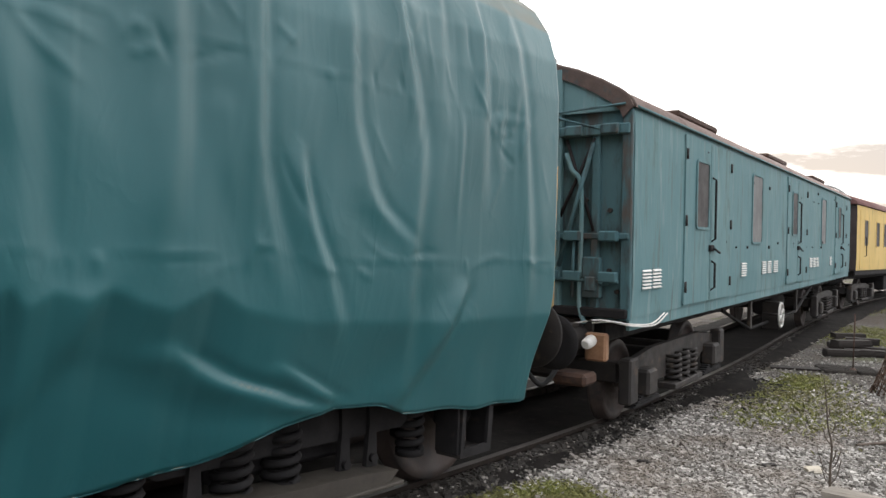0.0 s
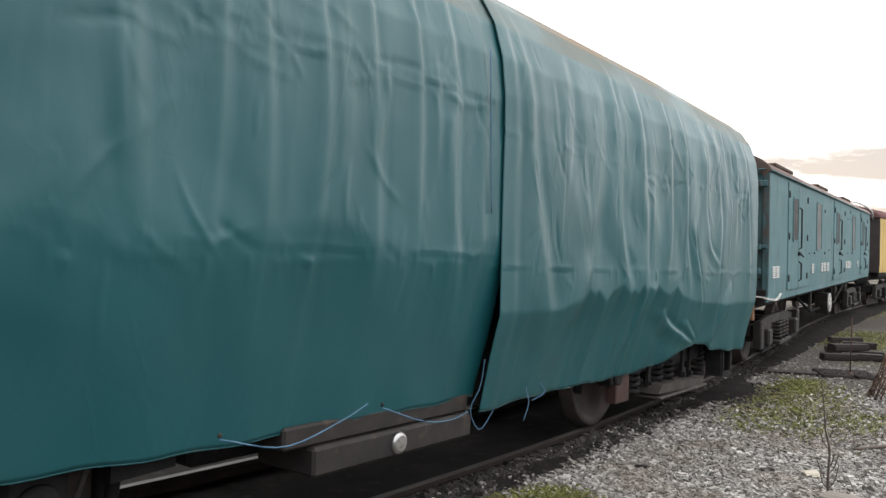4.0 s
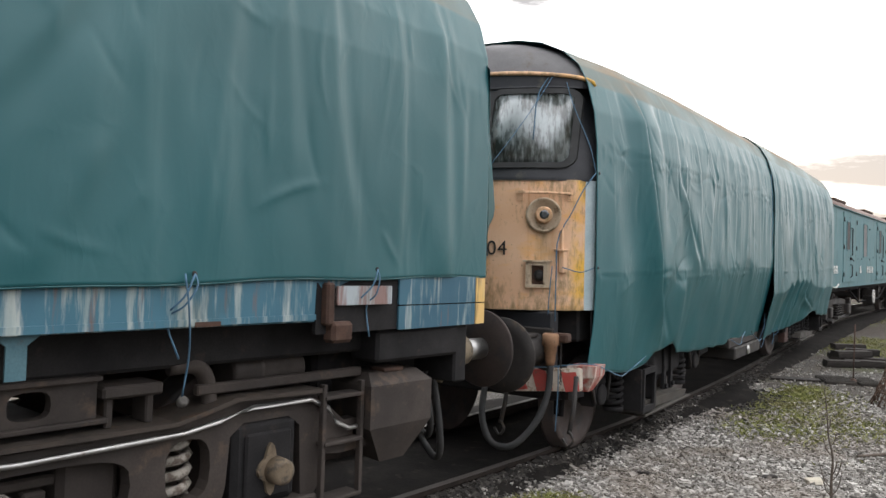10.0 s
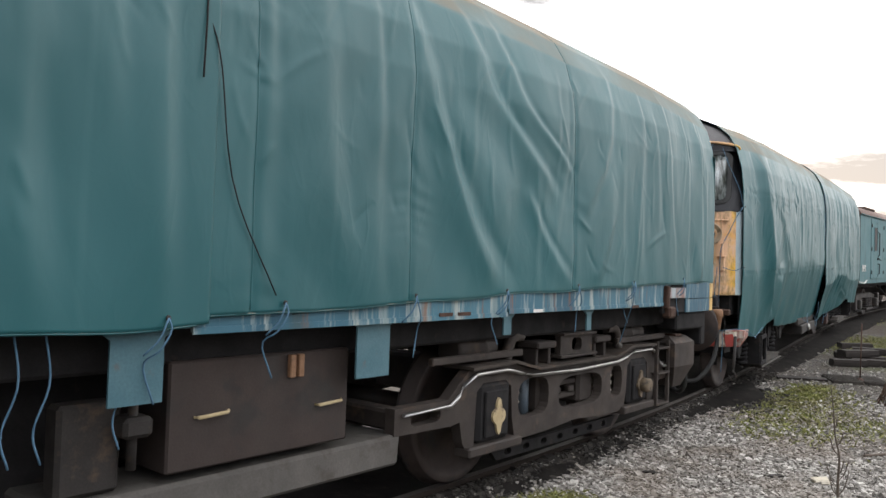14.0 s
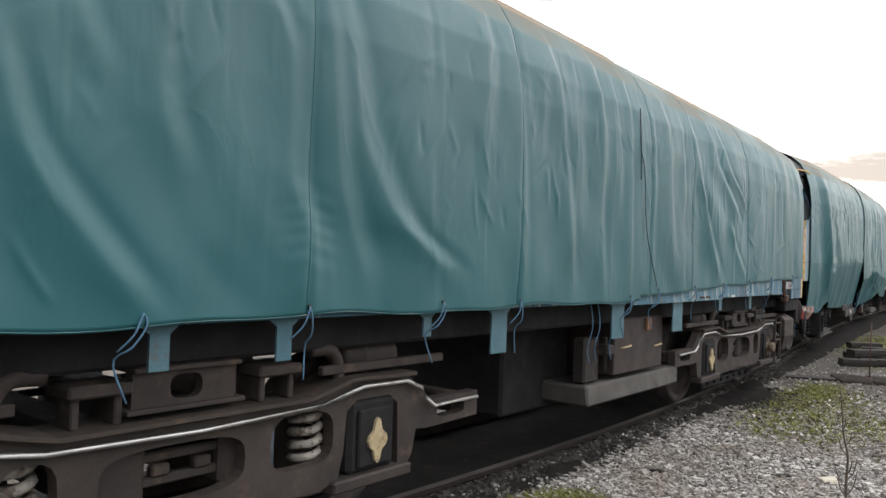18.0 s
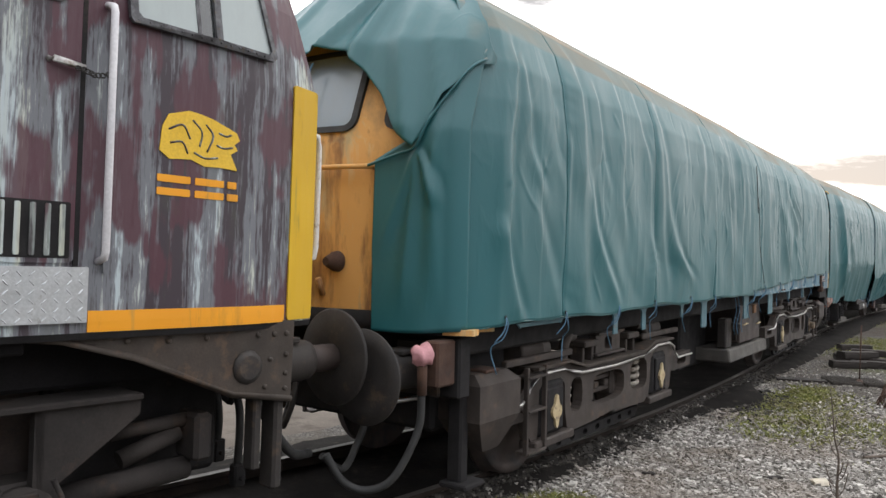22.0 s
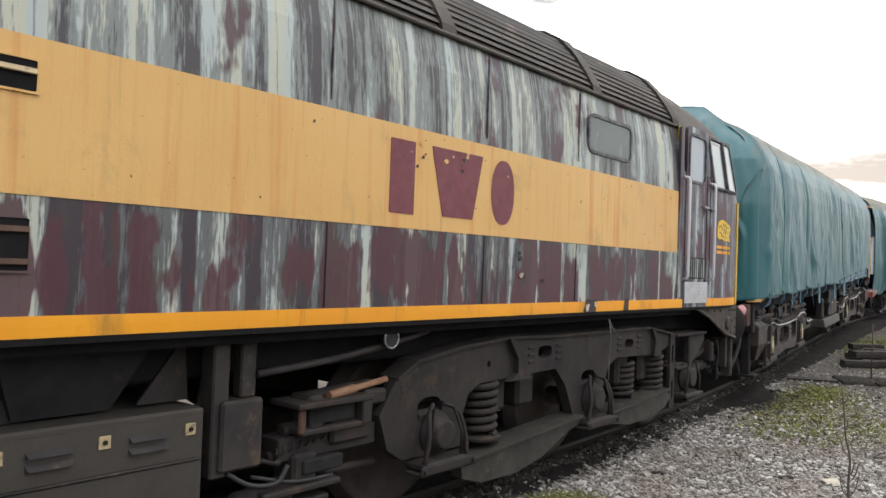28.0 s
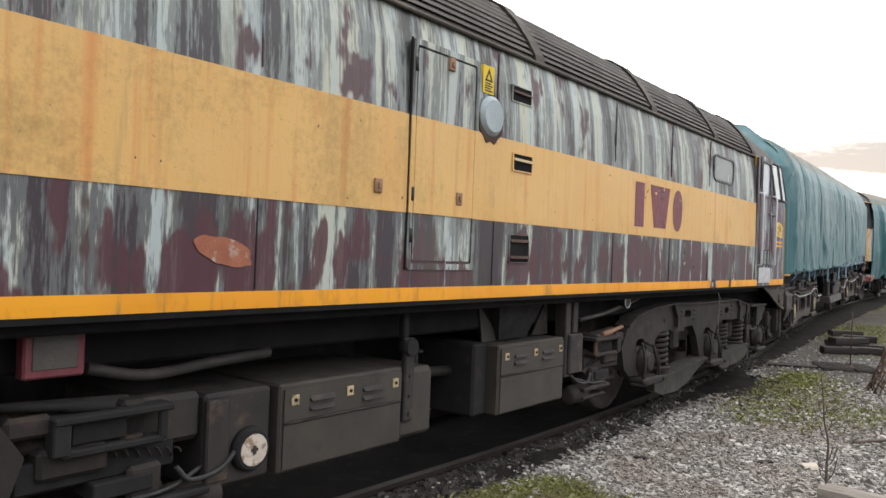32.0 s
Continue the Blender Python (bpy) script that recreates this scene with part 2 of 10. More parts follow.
def side_at(prof, z):
    """Half width of a body at height z, from its (x, z) outline."""
    for (xa, za), (xb, zb) in zip(prof[:-1], prof[1:]):
        if za <= z <= zb:
            return xa + (xb - xa) * (z - za) / max(zb - za, 1e-6)
    return prof[-1][0]

# ---- materials ----
class Mat:
    """A small builder of node materials."""

    def __init__(self, name):
        self.m = bpy.data.materials.new(name)
        self.m.use_nodes = True
        self.t = self.m.node_tree
        self.b = self.t.nodes["Principled BSDF"]
        self.co = self.t.nodes.new("ShaderNodeTexCoord").outputs["Object"]

    def link(self, a, b):
        self.t.links.new(a, b)

    def noise(self, scale, stretch=(1, 1, 1), detail=5.0, rough=0.55, shift=0.0, distort=0.0):
        mp = self.t.nodes.new("ShaderNodeMapping")
        mp.inputs["Scale"].default_value = stretch
        mp.inputs["Location"].default_value = (shift, shift * 1.7, shift * 0.6)
        self.link(self.co, mp.inputs["Vector"])
        nd = self.t.nodes.new("ShaderNodeTexNoise")
        nd.inputs["Scale"].default_value, nd.inputs["Detail"].default_value = scale, detail
        nd.inputs["Roughness"].default_value, nd.inputs["Distortion"].default_value = rough, distort
        self.link(mp.outputs[0], nd.inputs["Vector"])
        return nd.outputs["Fac"]

    def cells(self, scale, stretch=(1, 1, 1)):
        mp = self.t.nodes.new("ShaderNodeMapping")
        mp.inputs["Scale"].default_value = stretch
        self.link(self.co, mp.inputs["Vector"])
        nd = self.t.nodes.new("ShaderNodeTexVoronoi")
        nd.inputs["Scale"].default_value = scale
        self.link(mp.outputs[0], nd.inputs["Vector"])
        return nd.outputs

    def ramp(self, fac, *stops):
        nd = self.t.nodes.new("ShaderNodeValToRGB")
        e = nd.color_ramp.elements
        while len(e) < len(stops):
            e.new(0.5)
        for el, (p, c) in zip(e, stops):
            el.position = p
            el.color = (*c, 1) if not isinstance(c, (int, float)) else (c, c, c, 1)
        self.link(fac, nd.inputs["Fac"])
        return nd.outputs["Color"]

    def mix(self, fac, a, b, mode="MIX"):
        nd = self.t.nodes.new("ShaderNodeMix")
        nd.data_type, nd.blend_type = "RGBA", mode
        for sock, v in ((nd.inputs[0], fac), (nd.inputs[6], a), (nd.inputs[7], b)):
            if isinstance(v, (int, float)):
                sock.default_value = v
            elif isinstance(v, (tuple, list)):
                sock.default_value = (*v, 1) if len(v) == 3 else v
            else:
                self.link(v, sock)
        return nd.outputs[2]

    def maths(self, op, a, b=0.0):
        nd = self.t.nodes.new("ShaderNodeMath")
        nd.operation = op
        nd.inputs[2].default_value = 0.5
        for sock, v in zip(nd.inputs, (a, b)):
            if isinstance(v, (int, float)):
                sock.default_value = v
            else:
                self.link(v, sock)
        return nd.outputs[0]

    def axis(self, name):
        nd = self.t.nodes.new("ShaderNodeSeparateXYZ")
        self.link(self.co, nd.inputs[0])
        return nd.outputs[name]

    def random(self):
        return self.t.nodes.new("ShaderNodeObjectInfo").outputs["Random"]

    def island(self):
        return self.t.nodes.new("ShaderNodeNewGeometry").outputs["Random Per Island"]

    def finish(self, color, rough=0.6, metal=0.0, bump=None, strength=0.3, dist=0.01, spec=0.5):
        for sock, v in (("Base Color", color), ("Roughness", rough), ("Metallic", metal), ("Specular IOR Level", spec)):
            if isinstance(v, (int, float)):
                self.b.inputs[sock].default_value = v
            elif isinstance(v, tuple):
                self.b.inputs[sock].default_value = (*v, 1)
            else:
                self.link(v, self.b.inputs[sock])
        if bump is not None:
            nd = self.t.nodes.new("ShaderNodeBump")
            nd.inputs["Strength"].default_value, nd.inputs["Distance"].default_value = strength, dist
            self.link(bump, nd.inputs["Height"])
            self.link(nd.outputs[0], self.b.inputs["Normal"])
        return self.m


def plain(name, a, b, scale=5, rough=0.6, metal=0.0, fine=80, strength=0.25, dirt=None, dirt_at=0.6, stretch=(1, 1, 1), rough2=None, spec=0.5):
    """A worn surface: two tones at a large and a fine scale, with dirt in patches."""
    k = Mat(name)
    big, small = k.noise(scale, stretch), k.noise(fine, detail=3)
    c = k.mix(k.ramp(big, (0.35, 0.0), (0.65, 1.0)), a, b)
    c = k.mix(k.ramp(small, (0.3, 0.35), (0.7, 0.0)), c, tuple(v * 0.55 for v in a))
    if dirt:
        c = k.mix(k.ramp(k.noise(scale * 1.7, stretch, 7, 0.65, 3.1), (dirt_at, 0.0), (dirt_at + 0.1, 0.85)), c, dirt)
    r = k.ramp(k.noise(scale * 2.3, stretch, 4, 0.5, 7.7), (0.3, rough), (0.7, rough2 if rough2 is not None else min(1, rough + 0.2)))
    return k.finish(c, r, metal, small, strength, 0.004, spec)


def tarp_mat(name, gloss, rough):
    k = Mat(name)
    big, mid, fine = k.noise(0.5, detail=3), k.noise(3.0, (1, 1, 0.35), 6, 0.6, 2.0), k.noise(160, detail=2)
    c = k.mix(k.ramp(big, (0.35, 0.0), (0.65, 1.0)), (0.008, 0.084, 0.094), (0.012, 0.101, 0.113))
    c = k.mix(k.ramp(mid, (0.52, 0.0), (0.72, 0.12)), c, (0.045, 0.125, 0.134))
    # small creases: thin ridges where a noise crosses its middle
    def ridge(n, w):
        return k.ramp(k.maths("ABSOLUTE", k.maths("SUBTRACT", n, 0.5)), (0.0, 1.0), (w, 0.0))
    h = k.maths("ADD", k.maths("MULTIPLY", ridge(k.noise(2.6, (1, 1, 0.45), 3, 0.5, 5.0, 0.6), 0.06), 0.6), k.maths("MULTIPLY", ridge(k.noise(6.5, (1, 1, 0.7), 3, 0.5, 8.0, 0.8), 0.08), 0.12))
    h = k.maths("ADD", k.maths("MULTIPLY", h, k.ramp(k.noise(0.9, detail=3, shift=15.0), (0.36, 0.0), (0.58, 1.0))), k.maths("MULTIPLY", fine, 0.08))
    # dust and algae lying on the flat top
    geo = k.t.nodes.new("ShaderNodeNewGeometry")
    sep = k.t.nodes.new("ShaderNodeSeparateXYZ")
    k.link(geo.outputs["Normal"], sep.inputs[0])
    up = k.maths("MULTIPLY", k.ramp(sep.outputs["Z"], (0.34, 0.0), (0.68, 0.95)), k.ramp(k.noise(1.6, (1, 0.5, 1), 6), (0.35, 0.3), (0.6, 1.0)))
    # rain keeps the raked ends clean
    up = k.maths("MULTIPLY", up, k.ramp(k.maths("ABSOLUTE", sep.outputs["Y"]), (0.30, 1.0), (0.5, 0.0)))
    c = k.mix(up, c, (0.25, 0.195, 0.14))
    sheen = k.mix(up, k.ramp(mid, (0.3, rough), (0.7, rough + 0.12)), (0.9, 0.9, 0.9))
    return k.finish(c, sheen, 0.0, h, 0.34, 0.006, k.mix(up, (gloss, gloss, gloss), (0.05, 0.05, 0.05)))


def flaking(name, base, base2, pale, amount, band=None, rust=(0.20, 0.075, 0.03), rust_at=0.66, rough=0.5, spec=0.42):
    """Old vehicle paint, bleached in upright runs, with algae and rust."""
    k = Mat(name)
    runs = k.noise(3.2, (1, 2.6, 0.30), 8, 0.66, 1.3, 0.25)
    fine = k.noise(11.0, (1, 3.0, 0.22), 5, 0.6, 4.0)
    patch = k.noise(1.1, (1, 1, 0.8), 4, 0.5, 9.0)
    c = k.mix(k.ramp(patch, (0.4, 0.0), (0.6, 1.0)), base, base2)
    f = k.maths("ADD", k.maths("MULTIPLY", runs, 0.68), k.maths("MULTIPLY", fine, 0.32))
    f = k.maths("ADD", f, k.maths("MULTIPLY", k.maths("SUBTRACT", patch, 0.5), 0.22))
    tone = k.mix(k.ramp(k.noise(6, (1, 2, 0.3), 4, 0.5, 21.0), (0.4, 0.0), (0.6, 1.0)), pale, tuple(v * w for v, w in zip(pale, (0.60, 0.70, 0.74))))
    c = k.mix(k.ramp(f, (amount - 0.035, 0.0), (amount + 0.05, 0.92)), c, tone)
    alg = k.noise(1.5, (1, 1.6, 0.5), 7, 0.68, 13.0)
    c = k.mix(k.ramp(alg, (0.56, 0.0), (0.72, 0.6)), c, (0.055, 0.062, 0.036))
    rs = k.noise(4.0, (1, 2.4, 0.22), 6, 0.62, 17.0)
    c = k.mix(k.ramp(rs, (rust_at, 0.0), (rust_at + 0.1, 0.75)), c, rust)
    pit = k.noise(60, detail=4)
    return k.finish(c, k.ramp(f, (0.4, rough), (0.6, rough + 0.22)), 0.0, k.mix(0.5, f, pit), 0.22, 0.006, spec)


TARP = tarp_mat("tarp_green", 0.62, 0.40)
TARP_GLOSSY = tarp_mat("glossy_tarp_green", 0.60, 0.35)


def streaked(name, base, dark, mid, pale, bias, keep, rough=0.5, ahead=0.0, panel=None):
    """Paint bleached and washed down in long thin upright streaks, with sound paint left in patches."""
    k = Mat(name)
    runs = k.noise(1.0, (1, 17, 0.55), 6, 0.62, 1.3)
    fine = k.noise(1.0, (1, 62, 1.6), 5, 0.68, 4.0)
    broad = k.noise(1.0, (1, 5.5, 0.42), 3, 0.5, 9.0)
    f = k.maths("ADD", k.maths("MULTIPLY", runs, 0.34), k.maths("MULTIPLY", fine, 0.20))
    f = k.maths("ADD", f, k.maths("MULTIPLY", broad, 0.66))
    # runs gather at the joints of the panels
    joint = k.ramp(k.maths("FRACT", k.maths("MULTIPLY", k.axis("Y"), 2.72)), (0.0, 0.9), (0.16, 0.0), (0.90, 0.0), (1.0, 0.9))
    f = k.maths("ADD", f, k.maths("MULTIPLY", joint, 0.085))
    f = k.maths("SUBTRACT", f, 0.115 + bias)
    tone = k.mix(k.ramp(k.noise(1.0, (1, 9, 0.5), 4, 0.5, 21.0), (0.42, 0.0), (0.58, 1.0)), pale, (pale[0] * 1.12, pale[1] * 1.02, pale[2] * 0.84))
    fleck = k.noise(1.0, (1, 55, 9), 4, 0.6, 25.0)
    g = k.maths("ADD", f, k.maths("MULTIPLY", k.maths("SUBTRACT", fleck, 0.5), 0.22))
    c = k.mix(k.ramp(g, (0.41, 0.0), (0.46, 1.0)), dark, mid)
    c = k.mix(k.ramp(g, (0.50, 0.0), (0.545, 0.95)), c, tone)
    # sound paint, its lower edge washed into runs
    pat = k.maths("ADD", k.noise(1.0, (1, 3.4, 2.0), 3, 0.5, 33.0), k.maths("MULTIPLY", k.maths("SUBTRACT", runs, 0.5), 0.40))
    pat = k.maths("SUBTRACT", pat, k.maths("MULTIPLY", joint, 0.07))
    reach = k.ramp(k.maths("MULTIPLY_ADD", k.axis("Y"), 0.05), (0.40, 0.0), (0.62, ahead))
    pat = k.maths("ADD", pat, k.maths("SUBTRACT", reach, ahead * 0.4))
    if panel:
        # bleached from the upper edge down and beside the joints, sound in the lower middle of each panel
        up = k.ramp(k.maths("DIVIDE", k.maths("SUBTRACT", k.axis("Z"), panel[0]), panel[1] - panel[0]), (0.0, 0.56), (0.35, 0.58), (0.70, 0.46), (1.0, 0.32))
        pat = k.maths("ADD", pat, k.maths("MULTIPLY", k.maths("SUBTRACT", up, 0.46), 0.75))
        pat = k.maths("SUBTRACT", pat, k.maths("MULTIPLY", joint, 0.13))
    sound = k.mix(k.noise(7, detail=4), base, tuple(v * 1.3 for v in base))
    c = k.mix(k.ramp(pat, (keep, 0.0), (keep + 0.05, 0.92)), c, sound)
    alg = k.noise(1.5, (1, 2.2, 0.7), 7, 0.68, 13.0)
    c = k.mix(k.ramp(alg, (0.54, 0.0), (0.70, 0.55)), c, (0.060, 0.066, 0.040))
    rs = k.noise(1.0, (1, 13, 0.5), 5, 0.6, 17.0)
    c = k.mix(k.ramp(rs, (0.70, 0.0), (0.78, 0.6)), c, (0.20, 0.095, 0.045))
    return k.finish(c, k.ramp(f, (0.4, rough), (0.6, rough + 0.2)), 0.0, k.mix(0.4, f, k.noise(60, detail=4)), 0.22, 0.005, 0.42)


def washed(name, base, base2, streak, grime, rough=0.5, grim=0.56, aft=0.0):
    """Faded paint with a few long rust streaks and grey grime."""
    k = Mat(name)
    c = k.mix(k.ramp(k.noise(0.9, (1, 1, 1.4), 5, 0.6, 2.0), (0.35, 0.0), (0.65, 1.0)), base, base2)
    c = k.mix(k.ramp(k.noise(1.0, (1, 30, 1.2), 4, 0.6, 5.0), (0.50, 0.0), (0.75, 0.22)), c, tuple(v * 0.7 for v in base))
    c = k.mix(k.ramp(k.noise(1.6, (1.6, 1.5, 1), 8, 0.70, 8.0), (grim, 0.0), (grim + 0.18, 0.75)), c, grime)
    c = k.mix(k.ramp(k.noise(1.0, (14, 14, 0.9), 6, 0.65, 12.0), (grim + 0.03, 0.0), (grim + 0.22, 0.6)), c, tuple(v * 0.8 for v in grime))
    c = k.mix(k.ramp(k.noise(1.0, (1, 7, 0.30), 5, 0.6, 17.0), (0.55, 0.0), (0.70, 0.75)), c, streak)
    if aft:
        # oily soot settled over the paint towards the tail
        reach = k.ramp(k.maths("MULTIPLY_ADD", k.axis("Y"), -0.05), (0.48, 0.0), (0.62, aft))
        spots = k.ramp(k.maths("ADD", k.maths("MULTIPLY", k.noise(1.3, detail=4, shift=41.0), 0.6), k.maths("MULTIPLY", k.noise(26, detail=6, rough=0.7, shift=43.0), 0.45)), (0.50, 0.0), (0.66, 0.75))
        c = k.mix(k.maths("MULTIPLY", reach, spots), c, (0.17, 0.125, 0.035))
        c = k.mix(k.maths("MULTIPLY", reach, k.ramp(k.noise(1.0, (1, 3.2, 0.16), 3, 0.5, 47.0), (0.60, 0.0), (0.70, 0.7))), c, (0.60, 0.19, 0.045))
    c = k.mix(k.ramp(k.noise(38, detail=3, shift=3.0), (0.70, 0.0), (0.76, 0.7)), c, tuple(v * 0.25 for v in base))
    return k.finish(c, k.ramp(k.noise(3, detail=4), (0.3, rough), (0.7, rough + 0.2)), 0.0, k.noise(60, detail=4), 0.16, 0.005, 0.42)


def nose_paint():
    """Peach-faded yellow with orange left in patches, speckled with dirt, green runs under the lamp and along the foot."""
    k = Mat("faded_yellow_paint")
    x, z = k.axis("X"), k.axis("Z")
    c = k.mix(k.ramp(k.noise(1.1, (1, 1, 1.6), 5, 0.6, 2.0), (0.36, 0.0), (0.64, 1.0)), (0.68, 0.40, 0.235), (0.74, 0.48, 0.31))
    c = k.mix(k.ramp(k.noise(1.7, (1, 1, 2.4), 6, 0.62, 27.0), (0.55, 0.0), (0.66, 0.75)), c, (0.74, 0.385, 0.12))
    # the edge by the sheet kept its colour
    edge = k.maths("MULTIPLY", k.ramp(k.maths("DIVIDE", x, 2.0), (0.545, 0.0), (0.575, 1.0)), k.ramp(k.noise(3.0, (1, 1, 0.8), 6, 0.65, 31.0), (0.38, 0.0), (0.56, 1.0)))
    c = k.mix(edge, c, (0.74, 0.42, 0.06))
    # green runs under the head lamp
    run = k.maths("MULTIPLY", k.ramp(k.maths("DIVIDE", x, 2.0), (0.420, 0.0), (0.450, 1.0), (0.475, 0.8), (0.515, 0.0)), k.ramp(k.maths("DIVIDE", z, 4.0), (0.45, 0.0), (0.47, 0.9), (0.545, 1.0), (0.565, 0.0)))
    run = k.maths("MULTIPLY", run, k.ramp(k.noise(1.0, (14, 14, 2.0), 5, 0.6, 7.0), (0.34, 0.25), (0.60, 1.0)))
    c = k.mix(k.maths("MULTIPLY", run, 0.85), c, (0.20, 0.155, 0.065))
    # dirt in fine specks and short runs, thickest along the foot
    foot = k.ramp(k.maths("DIVIDE", z, 4.0), (0.36, 0.13), (0.385, 0.07), (0.45, 0.01), (0.52, 0.0), (0.60, 0.03), (0.66, 0.07))
    dirt = k.maths("ADD", k.maths("MULTIPLY", k.noise(1.8, detail=5, shift=8.0), 0.5), k.maths("MULTIPLY", k.noise(1.0, (22, 22, 7), 7, 0.72, 12.0), 0.52))
    dirt = k.maths("ADD", dirt, foot)
    c = k.mix(k.ramp(dirt, (0.53, 0.0), (0.66, 0.85)), c, (0.19, 0.135, 0.055))
    c = k.mix(k.ramp(k.noise(1.0, (16, 16, 0.8), 5, 0.6, 17.0), (0.60, 0.0), (0.72, 0.55)), c, (0.52, 0.235, 0.085))
    c = k.mix(k.ramp(k.noise(34, detail=4, shift=3.0), (0.66, 0.0), (0.72, 0.8)), c, (0.16, 0.085, 0.045))
    return k.finish(c, k.ramp(k.noise(3, detail=4), (0.3, 0.55), (0.7, 0.75)), 0.0, k.noise(60, detail=4), 0.18, 0.005, 0.40)


MAROON = streaked("maroon_paint", (0.062, 0.020, 0.027), (0.040, 0.030, 0.036), (0.115, 0.12, 0.12), (0.40, 0.45, 0.44), 0.028, 0.535, 0.5, 0.05, (1.47, 2.05))
MAROON_TOP = streaked("maroon_paint_bleached", (0.070, 0.034, 0.042), (0.055, 0.050, 0.052), (0.20, 0.22, 0.21), (0.42, 0.465, 0.45), 0.015, 0.60)
CAB_MAROON = streaked("maroon_cab_paint", (0.066, 0.024, 0.033), (0.042, 0.030, 0.038), (0.15, 0.155, 0.17), (0.42, 0.48, 0.50), 0.05, 0.515)
GOLD = washed("gold_paint", (0.625, 0.365, 0.120), (0.665, 0.405, 0.140), (0.56, 0.22, 0.055), (0.40, 0.27, 0.10), 0.45, aft=0.6)
ORANGE = flaking("orange_paint", (0.78, 0.33, 0.01), (0.72, 0.29, 0.01), (0.45, 0.25, 0.06), 0.62, rough=0.45)
YELLOW_END = flaking("yellow_paint", (0.62, 0.38, 0.012), (0.55, 0.33, 0.01), (0.30, 0.25, 0.05), 0.60, rough=0.5)
FADED = nose_paint()
ORANGE_CAB = flaking("faded_orange_paint", (0.66, 0.355, 0.115), (0.60, 0.315, 0.095), (0.62, 0.43, 0.22), 0.54, rust=(0.17, 0.075, 0.036), rust_at=0.57, rough=0.55)
BLUE = flaking("flaking_blue_paint", (0.030, 0.098, 0.145), (0.058, 0.162, 0.215), (0.40, 0.435, 0.41), 0.537, rust=(0.20, 0.090, 0.05), rust_at=0.585, rough=0.5)
VAN_BLUE = flaking("van_blue_paint", (0.106, 0.202, 0.216), (0.130, 0.228, 0.238), (0.20, 0.285, 0.290), 0.55, rust=(0.105, 0.115, 0.10), rust_at=0.60, rough=0.6, spec=0.16)
COACH = flaking("coach_yellow_paint", (0.66, 0.47, 0.17), (0.62, 0.44, 0.16), (0.62, 0.50, 0.27), 0.6, rough=0.6, spec=0.2)
CAB_BLACK = plain("cab_black_paint", (0.018, 0.018, 0.022), (0.030, 0.030, 0.034), 3, 0.45, dirt=(0.09, 0.08, 0.06), dirt_at=0.6)
ROOF = plain("roof_grime", (0.050, 0.043, 0.036), (0.085, 0.070, 0.055), 2.5, 0.75, dirt=(0.13, 0.10, 0.075), dirt_at=0.58, stretch=(1, 0.6, 1))
# one grimy iron in two tones, shade put into IRON, light into IRON_LIT
IRON = plain("iron_grime_shaded", (0.0165, 0.0155, 0.0160), (0.0265, 0.0245, 0.0245), 4, 0.8, dirt=(0.040, 0.031, 0.026), dirt_at=0.60, spec=0.22)
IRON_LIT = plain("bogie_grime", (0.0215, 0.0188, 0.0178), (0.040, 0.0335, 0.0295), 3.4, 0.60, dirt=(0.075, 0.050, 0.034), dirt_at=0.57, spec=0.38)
BOGIE_DUST = plain("dusty_bogie_iron", (0.034, 0.0270, 0.0236), (0.058, 0.0455, 0.0385), 3.0, 0.62, dirt=(0.085, 0.058, 0.042), dirt_at=0.57, spec=0.36)
BOGIE_BROWN = plain("brown_bogie_grime", (0.0205, 0.0175, 0.0165), (0.038, 0.0310, 0.0275), 2.6, 0.7, dirt=(0.056, 0.036, 0.026), dirt_at=0.56, spec=0.28)
RUST = plain("rusty_steel", (0.050, 0.026, 0.018), (0.085, 0.043, 0.027), 5, 0.8, dirt=(0.035, 0.022, 0.017), dirt_at=0.55)
BUFFER = plain("buffer_steel", (0.045, 0.034, 0.030), (0.070, 0.050, 0.043), 3, 0.55, 0.3, dirt=(0.030, 0.028, 0.028), dirt_at=0.52)
STEEL = plain("worn_steel", (0.40, 0.39, 0.38), (0.55, 0.54, 0.52), 6, 0.35, 1.0, dirt=(0.16, 0.12, 0.09), dirt_at=0.6)
RUBBER = plain("rubber", (0.018, 0.018, 0.018), (0.030, 0.029, 0.028), 6, 0.6)
HANDRAIL_WHITE = plain("handrail_white_paint", (0.60, 0.58, 0.60), (0.68, 0.66, 0.67), 8, 0.45, dirt=(0.22, 0.17, 0.16), dirt_at=0.64, stretch=(1, 1, 0.5))
WHITE = plain("white_paint", (0.62, 0.60, 0.56), (0.72, 0.70, 0.66), 6, 0.5, dirt=(0.28, 0.20, 0.13), dirt_at=0.6)
RED = plain("red_paint", (0.34, 0.045, 0.035), (0.42, 0.06, 0.045), 6, 0.5, dirt=(0.14, 0.075, 0.05), dirt_at=0.56)
PINK = plain("pink_rubber_cap", (0.52, 0.25, 0.27), (0.58, 0.30, 0.31), 6, 0.6)
COPPER = plain("tan_casting", (0.24, 0.125, 0.065), (0.33, 0.18, 0.10), 9, 0.6, dirt=(0.12, 0.07, 0.04), dirt_at=0.6)
CREAM = plain("cream_paint_flakes", (0.42, 0.32, 0.17), (0.50, 0.40, 0.24), 8, 0.6, dirt=(0.10, 0.07, 0.05), dirt_at=0.55)
CORD = plain("blue_cord", (0.06, 0.14, 0.22), (0.10, 0.20, 0.30), 9, 0.6)
PALE_BLUE = plain("pale_blue_bracket_paint", (0.058, 0.140, 0.172), (0.085, 0.175, 0.205), 5, 0.5, dirt=(0.10, 0.09, 0.08), dirt_at=0.60)
